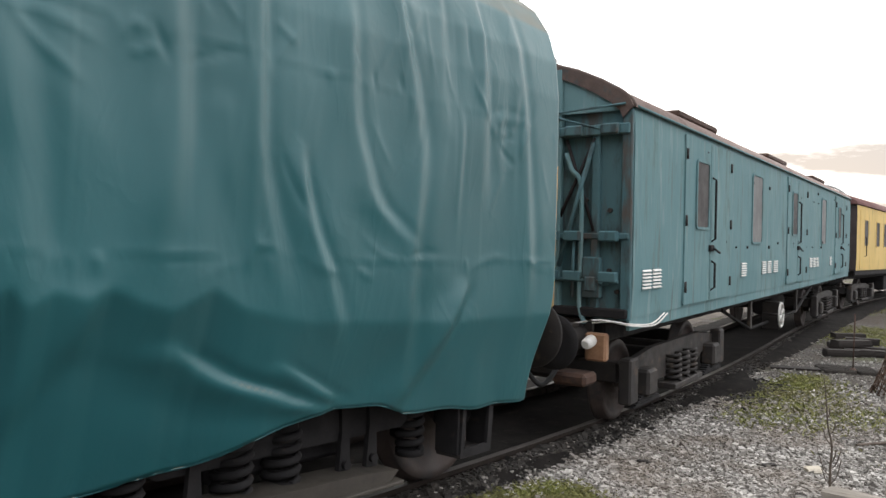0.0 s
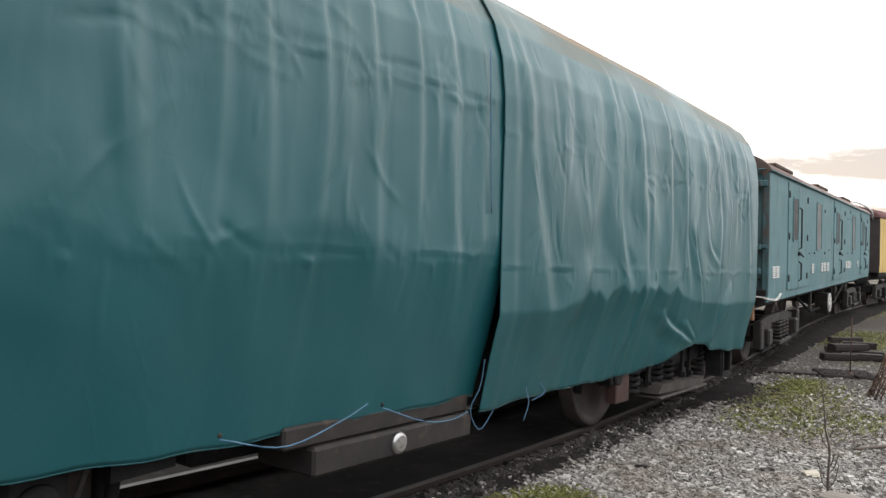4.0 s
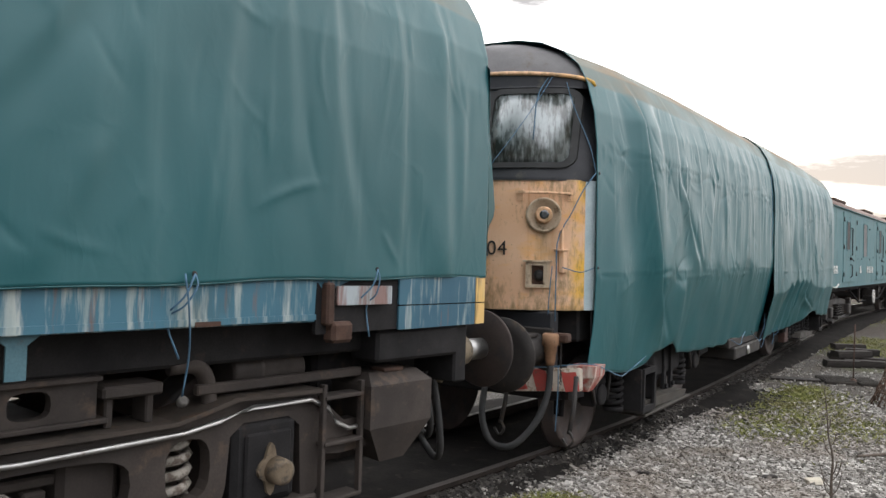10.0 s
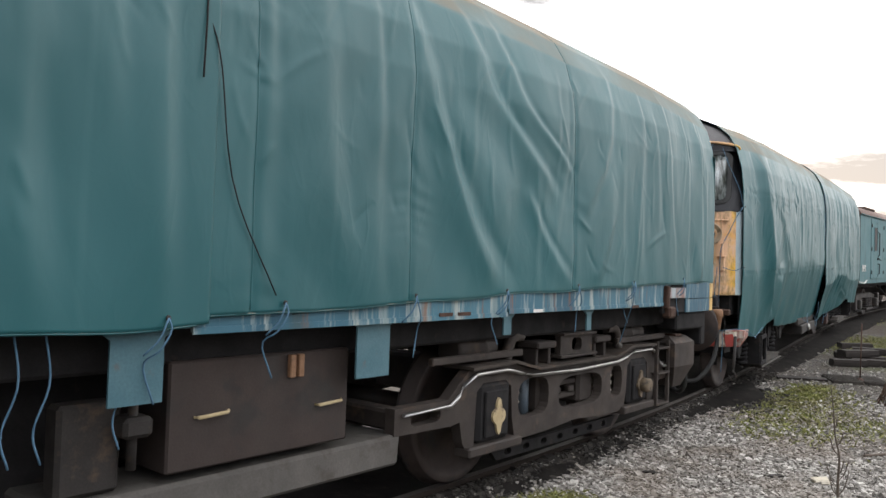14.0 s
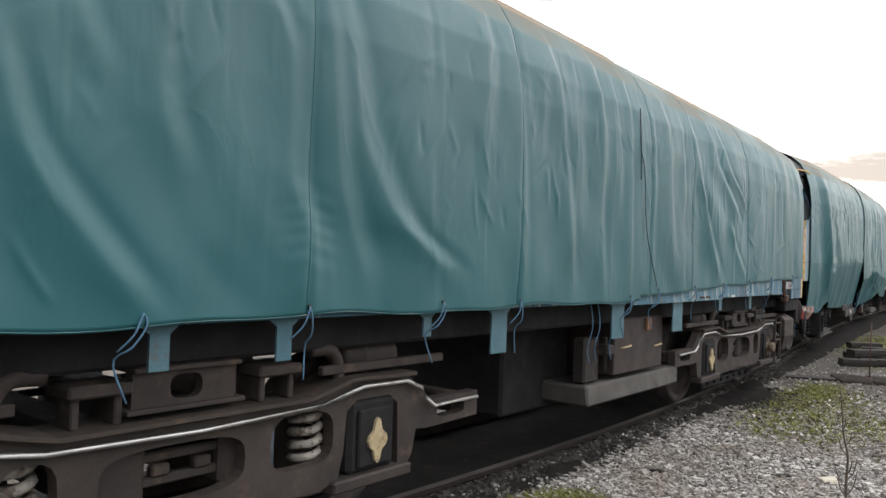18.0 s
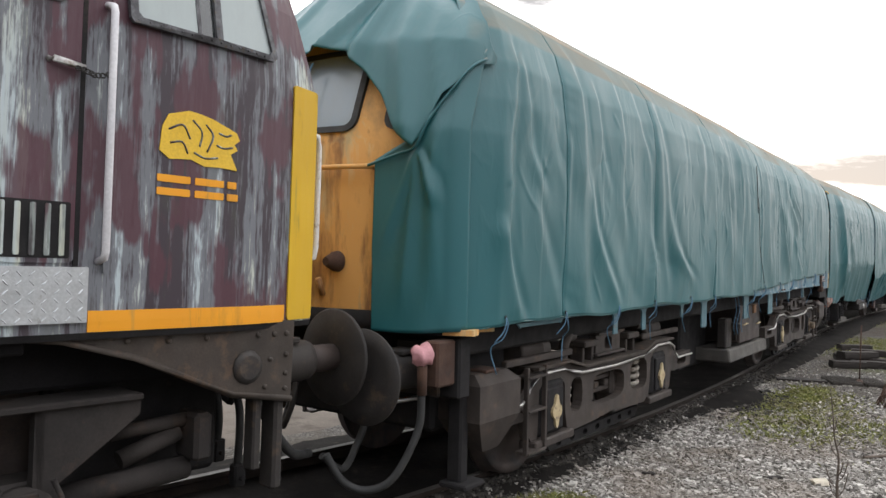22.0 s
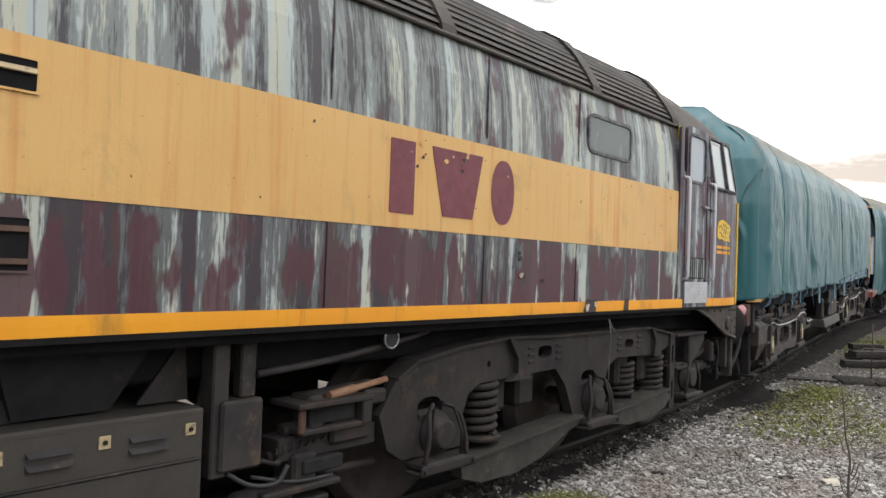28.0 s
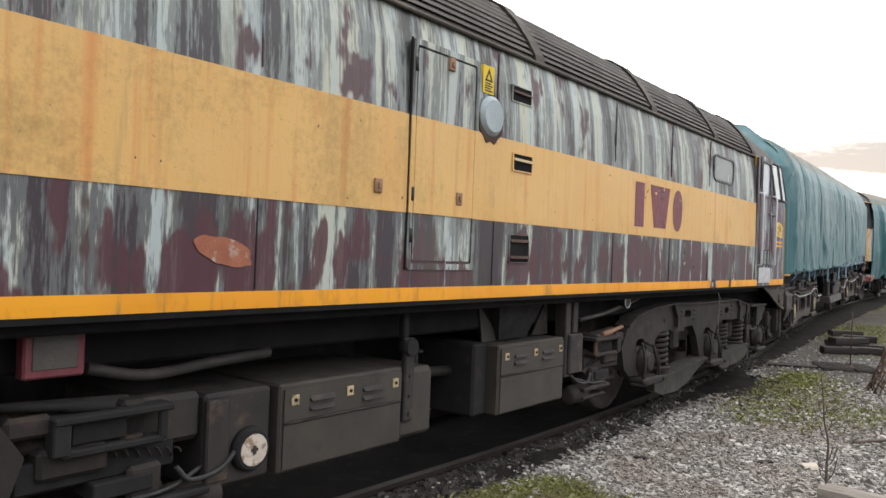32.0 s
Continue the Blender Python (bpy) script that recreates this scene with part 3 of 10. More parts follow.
# grime made blacker still, for shade under bodies and inside openings
SHADE_GRIME = plain("shade_black_grime", (0.0150, 0.0140, 0.0148), (0.0220, 0.0203, 0.0208), 4, 0.9, dirt=(0.020, 0.016, 0.014), dirt_at=0.62, spec=0.08)
OLIVE_IRON = plain("oil_stained_beam", (0.024, 0.0222, 0.0178), (0.042, 0.0380, 0.0295), 4, 0.6, dirt=(0.075, 0.068, 0.048), dirt_at=0.58, spec=0.4)
OXIDE = plain("red_oxide_cover", (0.050, 0.024, 0.019), (0.072, 0.036, 0.028), 5, 0.75, dirt=(0.035, 0.026, 0.022), dirt_at=0.56)
# van blue with rust, darkened for the shade between the vehicles
RUSTY_BLUE = flaking("rusty_shaded_van_blue", (0.062, 0.130, 0.145), (0.085, 0.155, 0.165), (0.060, 0.075, 0.075), 0.54, rust=(0.085, 0.060, 0.048), rust_at=0.57, rough=0.65, spec=0.16)
DARK = plain("gap_shade_black", (0.006, 0.006, 0.006), (0.010, 0.009, 0.009), 3, 0.9)
BROWN_BOX = plain("brown_battery_box_paint", (0.034, 0.0235, 0.020), (0.050, 0.033, 0.027), 2.2, 0.6, dirt=(0.022, 0.019, 0.017), dirt_at=0.53)
BEAM_STONE = plain("grey_painted_step", (0.060, 0.055, 0.049), (0.10, 0.09, 0.08), 3, 0.7, dirt=(0.05, 0.04, 0.033), dirt_at=0.55)
MARK = plain("maroon_marking", (0.15, 0.030, 0.040), (0.19, 0.045, 0.055), 7, 0.5)
BLACK_MARK = plain("black_marking", (0.015, 0.014, 0.013), (0.03, 0.026, 0.022), 9, 0.6)
CHECKER = plain("checker_plate", (0.50, 0.51, 0.52), (0.60, 0.61, 0.62), 7, 0.38, 0.9, dirt=(0.20, 0.18, 0.15), dirt_at=0.62)


def glass_mat(name, tint, rough, spec=1.0, ior=1.5):
    k = Mat(name)
    d = k.noise(2.4, (1, 1, 0.35), 7, 0.65, 2.0)
    k.b.inputs["IOR"].default_value = ior
    c = k.mix(k.ramp(d, (0.5, 0.0), (0.72, 0.3)), tint, (0.20, 0.21, 0.20))
    return k.finish(c, k.ramp(d, (0.45, rough), (0.75, rough + 0.15)), 0.0, k.noise(3, detail=1), 0.05, 0.02, spec)


GLASS = glass_mat("dirty_window_glass", (0.020, 0.024, 0.025), 0.04)
GLASS_DULL = glass_mat("clouded_green_glass", (0.13, 0.155, 0.145), 0.22, 0.22)
# sky seen through the cab is put in as pale base colour
GLASS_BRIGHT = glass_mat("streaked_sky_glass", (0.36, 0.40, 0.395), 0.14, 0.35)
# reflected sky painted in as a blue-grey base tint
GLASS_PALE = glass_mat("sky_toned_glass", (0.22, 0.26, 0.295), 0.12, 0.5)
WORN_FRAME = plain("worn_window_frame", (0.035, 0.032, 0.036), (0.15, 0.15, 0.16), 14, 0.55, dirt=(0.10, 0.075, 0.05), dirt_at=0.58)


def rained_glass():
    """A windscreen filmed with rain-run dirt; its pale tone also stands in for reflected sky."""
    k = Mat("rain_streaked_windscreen")
    runs = k.noise(1.0, (26, 26, 2.6), 5, 0.62, 3.0)
    patch = k.noise(2.6, (1, 1, 0.8), 5, 0.6, 9.0)
    f = k.maths("ADD", k.maths("MULTIPLY", runs, 0.55), k.maths("MULTIPLY", patch, 0.55))
    c = k.mix(k.ramp(f, (0.46, 0.0), (0.62, 1.0)), (0.045, 0.050, 0.044), (0.34, 0.37, 0.37))
    k.b.inputs["IOR"].default_value = 1.6
    return k.finish(c, k.ramp(f, (0.44, 0.10), (0.60, 0.34)), 0.0, None, spec=0.8)


GLASS_RAIN = rained_glass()
DULL_PANE = plain("dull_dirty_pane", (0.045, 0.040, 0.040), (0.085, 0.078, 0.076), 3, 0.5, spec=0.15)
GREY_PANE = plain("grey_pane", (0.14, 0.14, 0.14), (0.20, 0.20, 0.195), 3, 0.5, spec=0.15)
BUFF_EDGE = flaking("buff_end_paint", (0.68, 0.43, 0.13), (0.66, 0.45, 0.18), (0.62, 0.50, 0.30), 0.56, rust=(0.10, 0.06, 0.04), rust_at=0.56, rough=0.5)
SCUFFED_WHITE = plain("scuffed_white_paint", (0.50, 0.42, 0.34), (0.60, 0.53, 0.45), 9, 0.6, dirt=(0.20, 0.12, 0.075), dirt_at=0.50)
SKIRT_BROWN = plain("rusty_skirt_paint", (0.030, 0.0225, 0.0175), (0.055, 0.040, 0.030), 4, 0.65, dirt=(0.085, 0.05, 0.03), dirt_at=0.57)
CREAM_FRAME = plain("cream_lamp_frame", (0.44, 0.34, 0.235), (0.54, 0.42, 0.30), 8, 0.6, dirt=(0.17, 0.12, 0.07), dirt_at=0.54)
TANK_BROWN = plain("tank_brown_paint", (0.034, 0.0285, 0.0225), (0.052, 0.0430, 0.0335), 2.5, 0.6, dirt=(0.028, 0.024, 0.020), dirt_at=0.56)
RUSTED_WHITE = plain("spring_white", (0.30, 0.27, 0.23), (0.42, 0.38, 0.33), 12, 0.7, dirt=(0.09, 0.06, 0.045), dirt_at=0.50)
# ---- ground ----
def ground_z(x, y):
    """Height of the ground: it follows the line's grade near the track and lies flat further off."""
    s = np.clip(y, -60, 100)
    near = np.interp(s, _S, _Z)
    return near - 0.17


def ground_mat():
    k = Mat("gravel_ground")
    v = k.cells(46)
    n2 = k.noise(1.3, detail=6, shift=4.0)
    stone = k.mix(k.ramp(v["Color"], (0.15, 0.0), (0.85, 1.0)), (0.085, 0.075, 0.067), (0.34, 0.315, 0.285))
    # colour darkens towards each cell's edge, as shade between stones would
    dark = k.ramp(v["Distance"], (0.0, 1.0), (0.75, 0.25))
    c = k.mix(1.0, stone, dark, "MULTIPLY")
    soil = k.mix(k.noise(30, detail=4), (0.060, 0.050, 0.040), (0.11, 0.095, 0.075))
    c = k.mix(k.ramp(n2, (0.46, 0.0), (0.60, 0.8)), c, soil)
    # grass and moss come through in patches, more of it further down the yard
    moss = k.mix(k.noise(45, detail=5), (0.045, 0.060, 0.016), (0.11, 0.125, 0.036))
    far = k.ramp(k.maths("DIVIDE", k.axis("Y"), 100.0), (0.10, 0.0), (0.20, 1.0))
    grow = k.maths("MULTIPLY", k.ramp(k.noise(0.42, detail=7, rough=0.62, shift=11.0), (0.50, 0.0), (0.60, 0.8)), far)
    c = k.mix(grow, c, moss)
    # unseen ground right of the camera, darkened to send up less light
    rough = k.mix(k.noise(2.5, detail=6, shift=17), (0.050, 0.046, 0.030), (0.11, 0.10, 0.062))
    c = k.mix(k.ramp(k.maths("DIVIDE", k.axis("X"), 10.0), (0.03, 0.0), (0.09, 1.0)), c, rough)
    mud = k.mix(k.noise(9, detail=5, shift=3), (0.045, 0.036, 0.030), (0.085, 0.068, 0.055))
    c = k.mix(k.maths("MULTIPLY", k.ramp(k.noise(0.3, detail=6, rough=0.6, shift=31.0), (0.44, 0.0), (0.52, 0.9)), far), c, mud)
    return k.finish(c, 0.92, 0.0, v["Distance"], 0.9, 0.02, 0.2)


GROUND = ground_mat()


def ground_sheet():
    xs = np.concatenate([[-1500, -400, -120, -60, -30], np.arange(-16, 8.1, 0.5), [14, 30, 80, 300, 1500]])
    ys = np.concatenate([[-1500, -300, -80, -40], np.arange(-24, 60.1, 1.0), [70, 90, 140, 300, 700, 2500]])
    bm = bmesh.new()
    rows = []
    for y in ys:
        rows.append([(x, y, float(ground_z(x, y))) for x in xs])
    loft(bm, rows)
    bmesh.ops.reverse_faces(bm, faces=bm.faces[:])
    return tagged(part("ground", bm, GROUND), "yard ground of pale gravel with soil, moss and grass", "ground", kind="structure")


ground_sheet()

# oily ash taken near black, with the shade under the train put in
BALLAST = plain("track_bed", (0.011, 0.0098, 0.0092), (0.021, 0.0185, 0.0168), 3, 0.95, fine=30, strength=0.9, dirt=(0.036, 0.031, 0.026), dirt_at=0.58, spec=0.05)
RAIL_TOP = plain("rail_head", (0.050, 0.043, 0.039), (0.085, 0.074, 0.066), 4, 0.5, 0.4, dirt=(0.060, 0.042, 0.033), dirt_at=0.6, stretch=(1, 0.2, 1))
RAIL_SIDE = plain("rail_rust", (0.018, 0.014, 0.012), (0.032, 0.024, 0.020), 4, 0.9, spec=0.15)
RAIL_OUT = ((0.035, 0), (0.036, -0.035), (0.010, -0.050), (0.009, -0.125), (0.070, -0.145), (0.070, -0.158))


def rail(side):
    """One rail of the siding: head, web with foot, and plates at the joints."""
    t = empty("rail", "worn steel rail with a dull head and rusty web", "rail", "rails of the siding")
    half = [(x, z) for x, z in RAIL_OUT]
    for name, sec, mat in (("rail_head", half[:3], RAIL_TOP), ("rail_web", [(0.0095, -0.049)] + half[3:], RAIL_SIDE)):
        sec = sec + [(-x, z) for x, z in reversed(sec)]
        bm = bmesh.new()
        rows = []
        for s in np.arange(-24, 110, 1.0):
            c, a = line(s), line_turn(s)
            r = Vector((math.cos(a), math.sin(a), 0))
            rows.append([c + r * (side * 0.7525 + x) + Vector((0, 0, z)) for x, z in sec])
        loft(bm, rows, closed=True, smooth=False, cap=True)
        bmesh.ops.recalc_face_normals(bm, faces=bm.faces[:])
        for f in bm.faces:
            f.material_index = 0 if f.normal.z > 0.8 else 1
        part(name, bm, [mat, RAIL_SIDE], t)
    for s in (-9.0, 9.2, 27.4, 45.6):
        c, a = line(s), line_turn(s)
        for k in (0.022, -0.022):
            bm = bmesh.new()
            box(bm, k - 0.010, k + 0.010, -0.23, 0.23, -0.125, -0.055, 0.006)
            fp = part("fishplate", bm, RAIL_SIDE, t, pose_m=Matrix.Translation(c) @ Matrix.Rotation(a, 4, "Z") @ Matrix.Translation((side * 0.7525, 0, 0)))
            for y in (-0.17, -0.06, 0.06, 0.17):
                bm = bmesh.new()
                e = math.copysign(0.010, k)
                rod(bm, (k + e, y, -0.09), (k + 2.2 * e, y, -0.09), 0.016, 6)
                part("bolt", bm, RAIL_SIDE, fp)


for _sd in (1, -1):
    rail(_sd)


def track_bed():
    bm = bmesh.new()
    rng = np.random.default_rng(5)
    rows = []
    for s in np.arange(-24, 110, 0.25):
        c, a = line(s), line_turn(s)
        r = Vector((math.cos(a), math.sin(a), 0))
        e = 0.86 + 0.03 * math.sin(s * 1.3) + 0.04 * rng.random() + 0.45 * math.exp(-((s - 11.6) / 0.75) ** 2) + 0.55 * (1 - math.exp(-max(0, s - 14) / 5))
        rows.append([c + r * q + Vector((0, 0, z + 0.02 * rng.random())) for q, z in
                     ((-1.8, -0.20), (-1.3, -0.150), (-0.85, -0.125), (-0.5, -0.13), (0, -0.13), (0.5, -0.125), (0.66, -0.085), (0.83, -0.070), (e + 0.05, -0.105), (e + 0.22, -0.21))])
    loft(bm, rows)
    bmesh.ops.reverse_faces(bm, faces=bm.faces[:])
    return tagged(part("track_bed", bm, BALLAST), "oily bed of ash and ballast under the rails, the train's shade put into its colour", "track bed", kind="structure")


track_bed()



def dirt_strip():
    """Trodden dirt beyond the far rail."""
    bm = bmesh.new()
    rng = np.random.default_rng(8)
    rows = []
    for s in np.arange(-24, 40, 0.5):
        c, a = line(s), line_turn(s)
        r = Vector((math.cos(a), math.sin(a), 0))
        rows.append([c + r * q + Vector((0, 0, z + 0.008 * rng.random())) for q, z in ((-9.0 - rng.random(), -0.172), (-6.5, -0.155), (-4.5, -0.15), (-3.0, -0.152), (-2.2, -0.156), (-1.75, -0.19))])
    loft(bm, rows)
    bmesh.ops.reverse_faces(bm, faces=bm.faces[:])
    return tagged(part("dirt_path", bm, plain("trodden_dirt", (0.105, 0.088, 0.074), (0.165, 0.14, 0.118), 1.6, 0.92, fine=55, strength=0.6, dirt=(0.075, 0.062, 0.05), dirt_at=0.54, spec=0.2)), "trodden brown dirt beside the rails", "dirt path", kind="structure")


dirt_strip()

# ---- gravel, growth and litter beside the track ----
def lumps(name, xy, size, flat, material, label, category, seed, sink=0.35):
    """Many small stones as one mesh; each a cube of eight shifted corners."""
    rng = np.random.default_rng(seed)
    n = len(xy)
    cube = np.array([(x, y, z) for z in (-1, 1) for y in (-1, 1) for x in (-1, 1)], float) * 0.5
    pts = cube[None] * (1 + rng.uniform(-0.42, 0.25, (n, 8, 3)))
    pts *= (size[:, None] * np.stack([rng.uniform(0.7, 1.25, n), rng.uniform(0.6, 1.0, n), rng.uniform(*flat, n)], 1))[:, None, :]
    a, b = rng.uniform(0, 6.28, n), rng.normal(0, 0.35, n)
    ca, sa, cb, sb = np.cos(a)[:, None], np.sin(a)[:, None], np.cos(b)[:, None], np.sin(b)[:, None]
    x, y, z = pts[..., 0], pts[..., 1], pts[..., 2]
    x, z = x * cb + z * sb, z * cb - x * sb
    x, y = x * ca - y * sa, x * sa + y * ca
    gz = np.asarray(ground_z(xy[:, 0], xy[:, 1]))
    off = xy[:, 0] - np.interp(xy[:, 1], _S, _X)
    gz = gz + 0.035 * smooth01((1.06 - off) / 0.16) + 0.055 * smooth01((0.98 - off) / 0.14)
    base = gz + size * 0.5 * flat[0] * (1 - 2 * sink) + rng.uniform(0, 0.008, n)
    v = np.stack([x + xy[:, 0:1], y + xy[:, 1:2], z + base[:, None]], -1).reshape(-1, 3)
    f = np.array([(0, 2, 3, 1), (4, 5, 7, 6), (0, 1, 5, 4), (1, 3, 7, 5), (3, 2, 6, 7), (2, 0, 4, 6)])
    faces = (np.arange(n)[:, None, None] * 8 + f[None]).reshape(-1, 4)
    me = bpy.data.meshes.new(name)
    me.from_pydata(v.tolist(), [], faces.tolist())
    me.materials.append(material)
    me.update()
    return tagged(new(name, me), label, category, kind="stuff")


def stone_mat(name, lo, hi, brown):
    k = Mat(name)
    r = k.island()
    c = k.mix(k.ramp(r, (0.0, 0.0), (0.55, 0.35), (0.85, 0.8), (1.0, 1.0)), lo, hi)
    c = k.mix(k.ramp(k.noise(1.1, detail=5, shift=6), (0.48, 0.0), (0.66, 0.55)), c, brown)
    c = k.mix(k.ramp(k.noise(90, detail=3), (0.35, 0.4), (0.6, 0.0)), c, tuple(q * 0.5 for q in lo))
    return k.finish(c, 0.85, 0.0, k.noise(150, detail=3), 0.3, 0.004, 0.25)


STONE = stone_mat("gravel_stone", (0.115, 0.102, 0.090), (0.60, 0.565, 0.515), (0.215, 0.172, 0.135))
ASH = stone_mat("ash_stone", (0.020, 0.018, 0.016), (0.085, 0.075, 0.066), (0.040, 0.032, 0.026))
TIMBER = plain("old_sleeper_wood", (0.021, 0.0165, 0.0135), (0.038, 0.030, 0.025), 6, 0.85, fine=60, strength=0.7, dirt=(0.016, 0.013, 0.011), dirt_at=0.56, stretch=(1, 0.15, 1))
PALE_WOOD = plain("bleached_wood", (0.20, 0.175, 0.145), (0.30, 0.265, 0.22), 9, 0.85, fine=70, strength=0.7, dirt=(0.10, 0.085, 0.065), dirt_at=0.56, stretch=(1, 0.15, 1))
PALE_STONE = plain("pale_stone", (0.50, 0.44, 0.34), (0.60, 0.54, 0.44), 9, 0.85, fine=60, strength=0.4)
CONCRETE = plain("dark_ribbed_board", (0.035, 0.029, 0.024), (0.060, 0.050, 0.041), 7, 0.85, fine=50, strength=0.6)
TWIG = plain("dry_stalk", (0.080, 0.062, 0.048), (0.13, 0.10, 0.078), 14, 0.85)
WIRE = plain("rusty_wire", (0.085, 0.048, 0.032), (0.13, 0.075, 0.048), 12, 0.85)

# soft patches of growth: centre, half sizes, how thick
PATCHES = ((-3.25, 12.3, 0.48, 1.40, 0.85), (-2.75, 11.8, 0.58, 1.5, 0.40), (-2.80, 9.9, 0.52, 0.95, 0.45), (-2.40, 10.4, 0.72, 1.45, 0.26), (-3.3, 10.4, 0.35, 0.9, 0.30), (-1.95, 10.6, 0.40, 0.9, 0.5), (-3.12, 5.20, 0.42, 0.50, 0.95), (-3.42, 4.55, 0.26, 0.55, 0.80), (-2.72, 5.20, 0.34, 0.22, 0.75), (-2.50, 5.5, 0.25, 0.2, 0.35), (-1.6, 8.4, 0.4, 0.5, 0.12), (-3.4, 20.5, 1.3, 2.4, 0.9), (-5.9, 30.0, 1.2, 4.0, 0.8), (-2.2, 4.9, 0.4, 0.3, 0.4))


def growth(x, y):
    g = np.zeros_like(x)
    for cx, cy, rx, ry, k in PATCHES:
        r = np.hypot((x - cx) / rx, (y - cy) / ry)
        g = np.maximum(g, k * smooth01((1.25 - r) / 0.7))
    return g


def smooth01(t):
    t = np.clip(t, 0, 1)
    return t * t * (3 - 2 * t)


def gravel():
    rng = np.random.default_rng(71)
    out = []
    for ya, yb, per in ((3.6, 6.5, 2300), (6.5, 9, 1600), (9, 13, 800), (13, 19, 220)):
        n = int((yb - ya) * 4.6 * per)
        x, y = rng.uniform(-4.6, 0.0, n), rng.uniform(ya, yb, n)
        edge = np.interp(y, _S, _X) + 0.82 + 0.05 * rng.normal(0, 1, n)
        keep = (x > edge) & (x < -0.10 * y) & (rng.random(n) > 0.85 * growth(x, y))
        keep &= ~((np.hypot((x + 3.62) / 0.34, (y - 11.5) / 0.8) < 1) & (rng.random(n) < 0.93))
        keep &= rng.random(n) < 1 - 0.8 * smooth01((y - 12.5) / 4)
        out.append(np.stack([x[keep], y[keep]], 1))
    xy = np.concatenate(out)
    size = rng.gamma(6.0, 0.0043, len(xy)) + 0.005
    lumps("gravel", xy, size, (0.45, 0.8), STONE, "pale crushed-stone gravel spread over the yard", "gravel", 72)
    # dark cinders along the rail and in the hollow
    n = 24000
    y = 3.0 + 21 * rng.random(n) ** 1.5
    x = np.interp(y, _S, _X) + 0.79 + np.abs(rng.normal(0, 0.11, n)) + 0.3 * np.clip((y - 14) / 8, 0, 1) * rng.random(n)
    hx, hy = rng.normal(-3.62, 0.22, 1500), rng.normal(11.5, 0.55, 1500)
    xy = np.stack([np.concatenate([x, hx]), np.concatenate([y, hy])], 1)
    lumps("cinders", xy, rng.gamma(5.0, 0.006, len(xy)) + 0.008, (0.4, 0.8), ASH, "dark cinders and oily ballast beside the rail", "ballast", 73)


def blade_mat():
    k = Mat("grass_blade")
    c = k.mix(k.island(), (0.100, 0.110, 0.028), (0.27, 0.275, 0.085))
    c = k.mix(k.ramp(k.noise(2.2, detail=4), (0.42, 0.0), (0.62, 0.65)), c, (0.19, 0.165, 0.085))
    k.b.inputs["Subsurface Weight"].default_value = 0.0
    return k.finish(c, 0.7, 0.0, None, spec=0.25)


def grass():
    rng = np.random.default_rng(81)
    pts = []
    for cx, cy, rx, ry, k in PATCHES:
        n = int(min(12000, 6000 * k * rx * ry * 3.14 * (0.5 if cy > 18 else 1.0) * (2.2 if cy < 7 else 1.0)))
        x, y = rng.uniform(cx - 1.3 * rx, cx + 1.3 * rx, n), rng.uniform(cy - 1.3 * ry, cy + 1.3 * ry, n)
        keep = rng.random(n) < growth(x, y) ** 1.2
        pts.append(np.stack([x[keep], y[keep]], 1))
    xy = np.concatenate(pts)
    n = len(xy)
    h = rng.gamma(5, 0.0045, n) + 0.008
    a, lean = rng.uniform(0, 6.28, n), rng.normal(0, 0.9, (n, 2))
    w = rng.uniform(0.004, 0.010, n) * (1 + 0.5 * (xy[:, 1] > 9))
    gz = np.asarray(ground_z(xy[:, 0], xy[:, 1]))
    dx, dy = np.cos(a) * w, np.sin(a) * w
    v = np.stack([np.stack([xy[:, 0] - dx, xy[:, 1] - dy, gz], 1), np.stack([xy[:, 0] + dx, xy[:, 1] + dy, gz], 1),
                  np.stack([xy[:, 0] + lean[:, 0] * h * 0.35 + dx * 0.7, xy[:, 1] + lean[:, 1] * h * 0.35 + dy * 0.7, gz + h * 0.65], 1),
                  np.stack([xy[:, 0] + lean[:, 0] * h, xy[:, 1] + lean[:, 1] * h, gz + h], 1)], 1).reshape(-1, 3)
    i = np.arange(n) * 4
    faces = np.stack([i, i + 1, i + 2, i + 3], 1)
    me = bpy.data.meshes.new("grass")
    me.from_pydata(v.tolist(), [], faces.tolist())
    me.materials.append(blade_mat())
    me.update()
    tagged(new("grass", me), "short yellowish grass and moss growing through the gravel", "grass", kind="stuff")


def on_ground(x, y, up=0.0):
    return float(ground_z(x, y)) + up


def timber(bm, length, wide, deep, seed, split=True):
    """A worn beam along y with rounded, uneven edges."""
    rng = random.Random(seed)
    rows = []
    n = 9
    for i in range(n + 1):
        y = length * (i / n - 0.5)
        row = []
        for k in range(12):
            a = 2 * math.pi * (k + 0.5) / 12
            c, s = math.cos(a), math.sin(a)
            m = 1 / max(abs(c), abs(s)) ** 0.75
            row.append((0.5 * wide * c * m * (1 + rng.uniform(-0.05, 0.03)), y + rng.uniform(-0.01, 0.01), deep * 0.5 * (1 + s * m * (1 + rng.uniform(-0.06, 0.02)))))
        rows.append(row)
    loft(bm, rows, closed=True, smooth=False, cap=True)


def sleeper(x, y, up, turn, length=2.4, wide=0.25, deep=0.13, seed=1, mat=None, label="weathered dark wooden railway sleeper lying in a heap", group="heap of old sleepers", tip=0.0):
    bm = bmesh.new()
    timber(bm, length, wide, deep, seed)
    bmesh.ops.recalc_face_normals(bm, faces=bm.faces[:])
    ob = part("wooden_sleeper", bm, mat or TIMBER, None)
    ob.matrix_basis = pose(x, y, on_ground(x, y, up), tip, 0, turn)
    return tagged(ob, label, "sleeper", group)


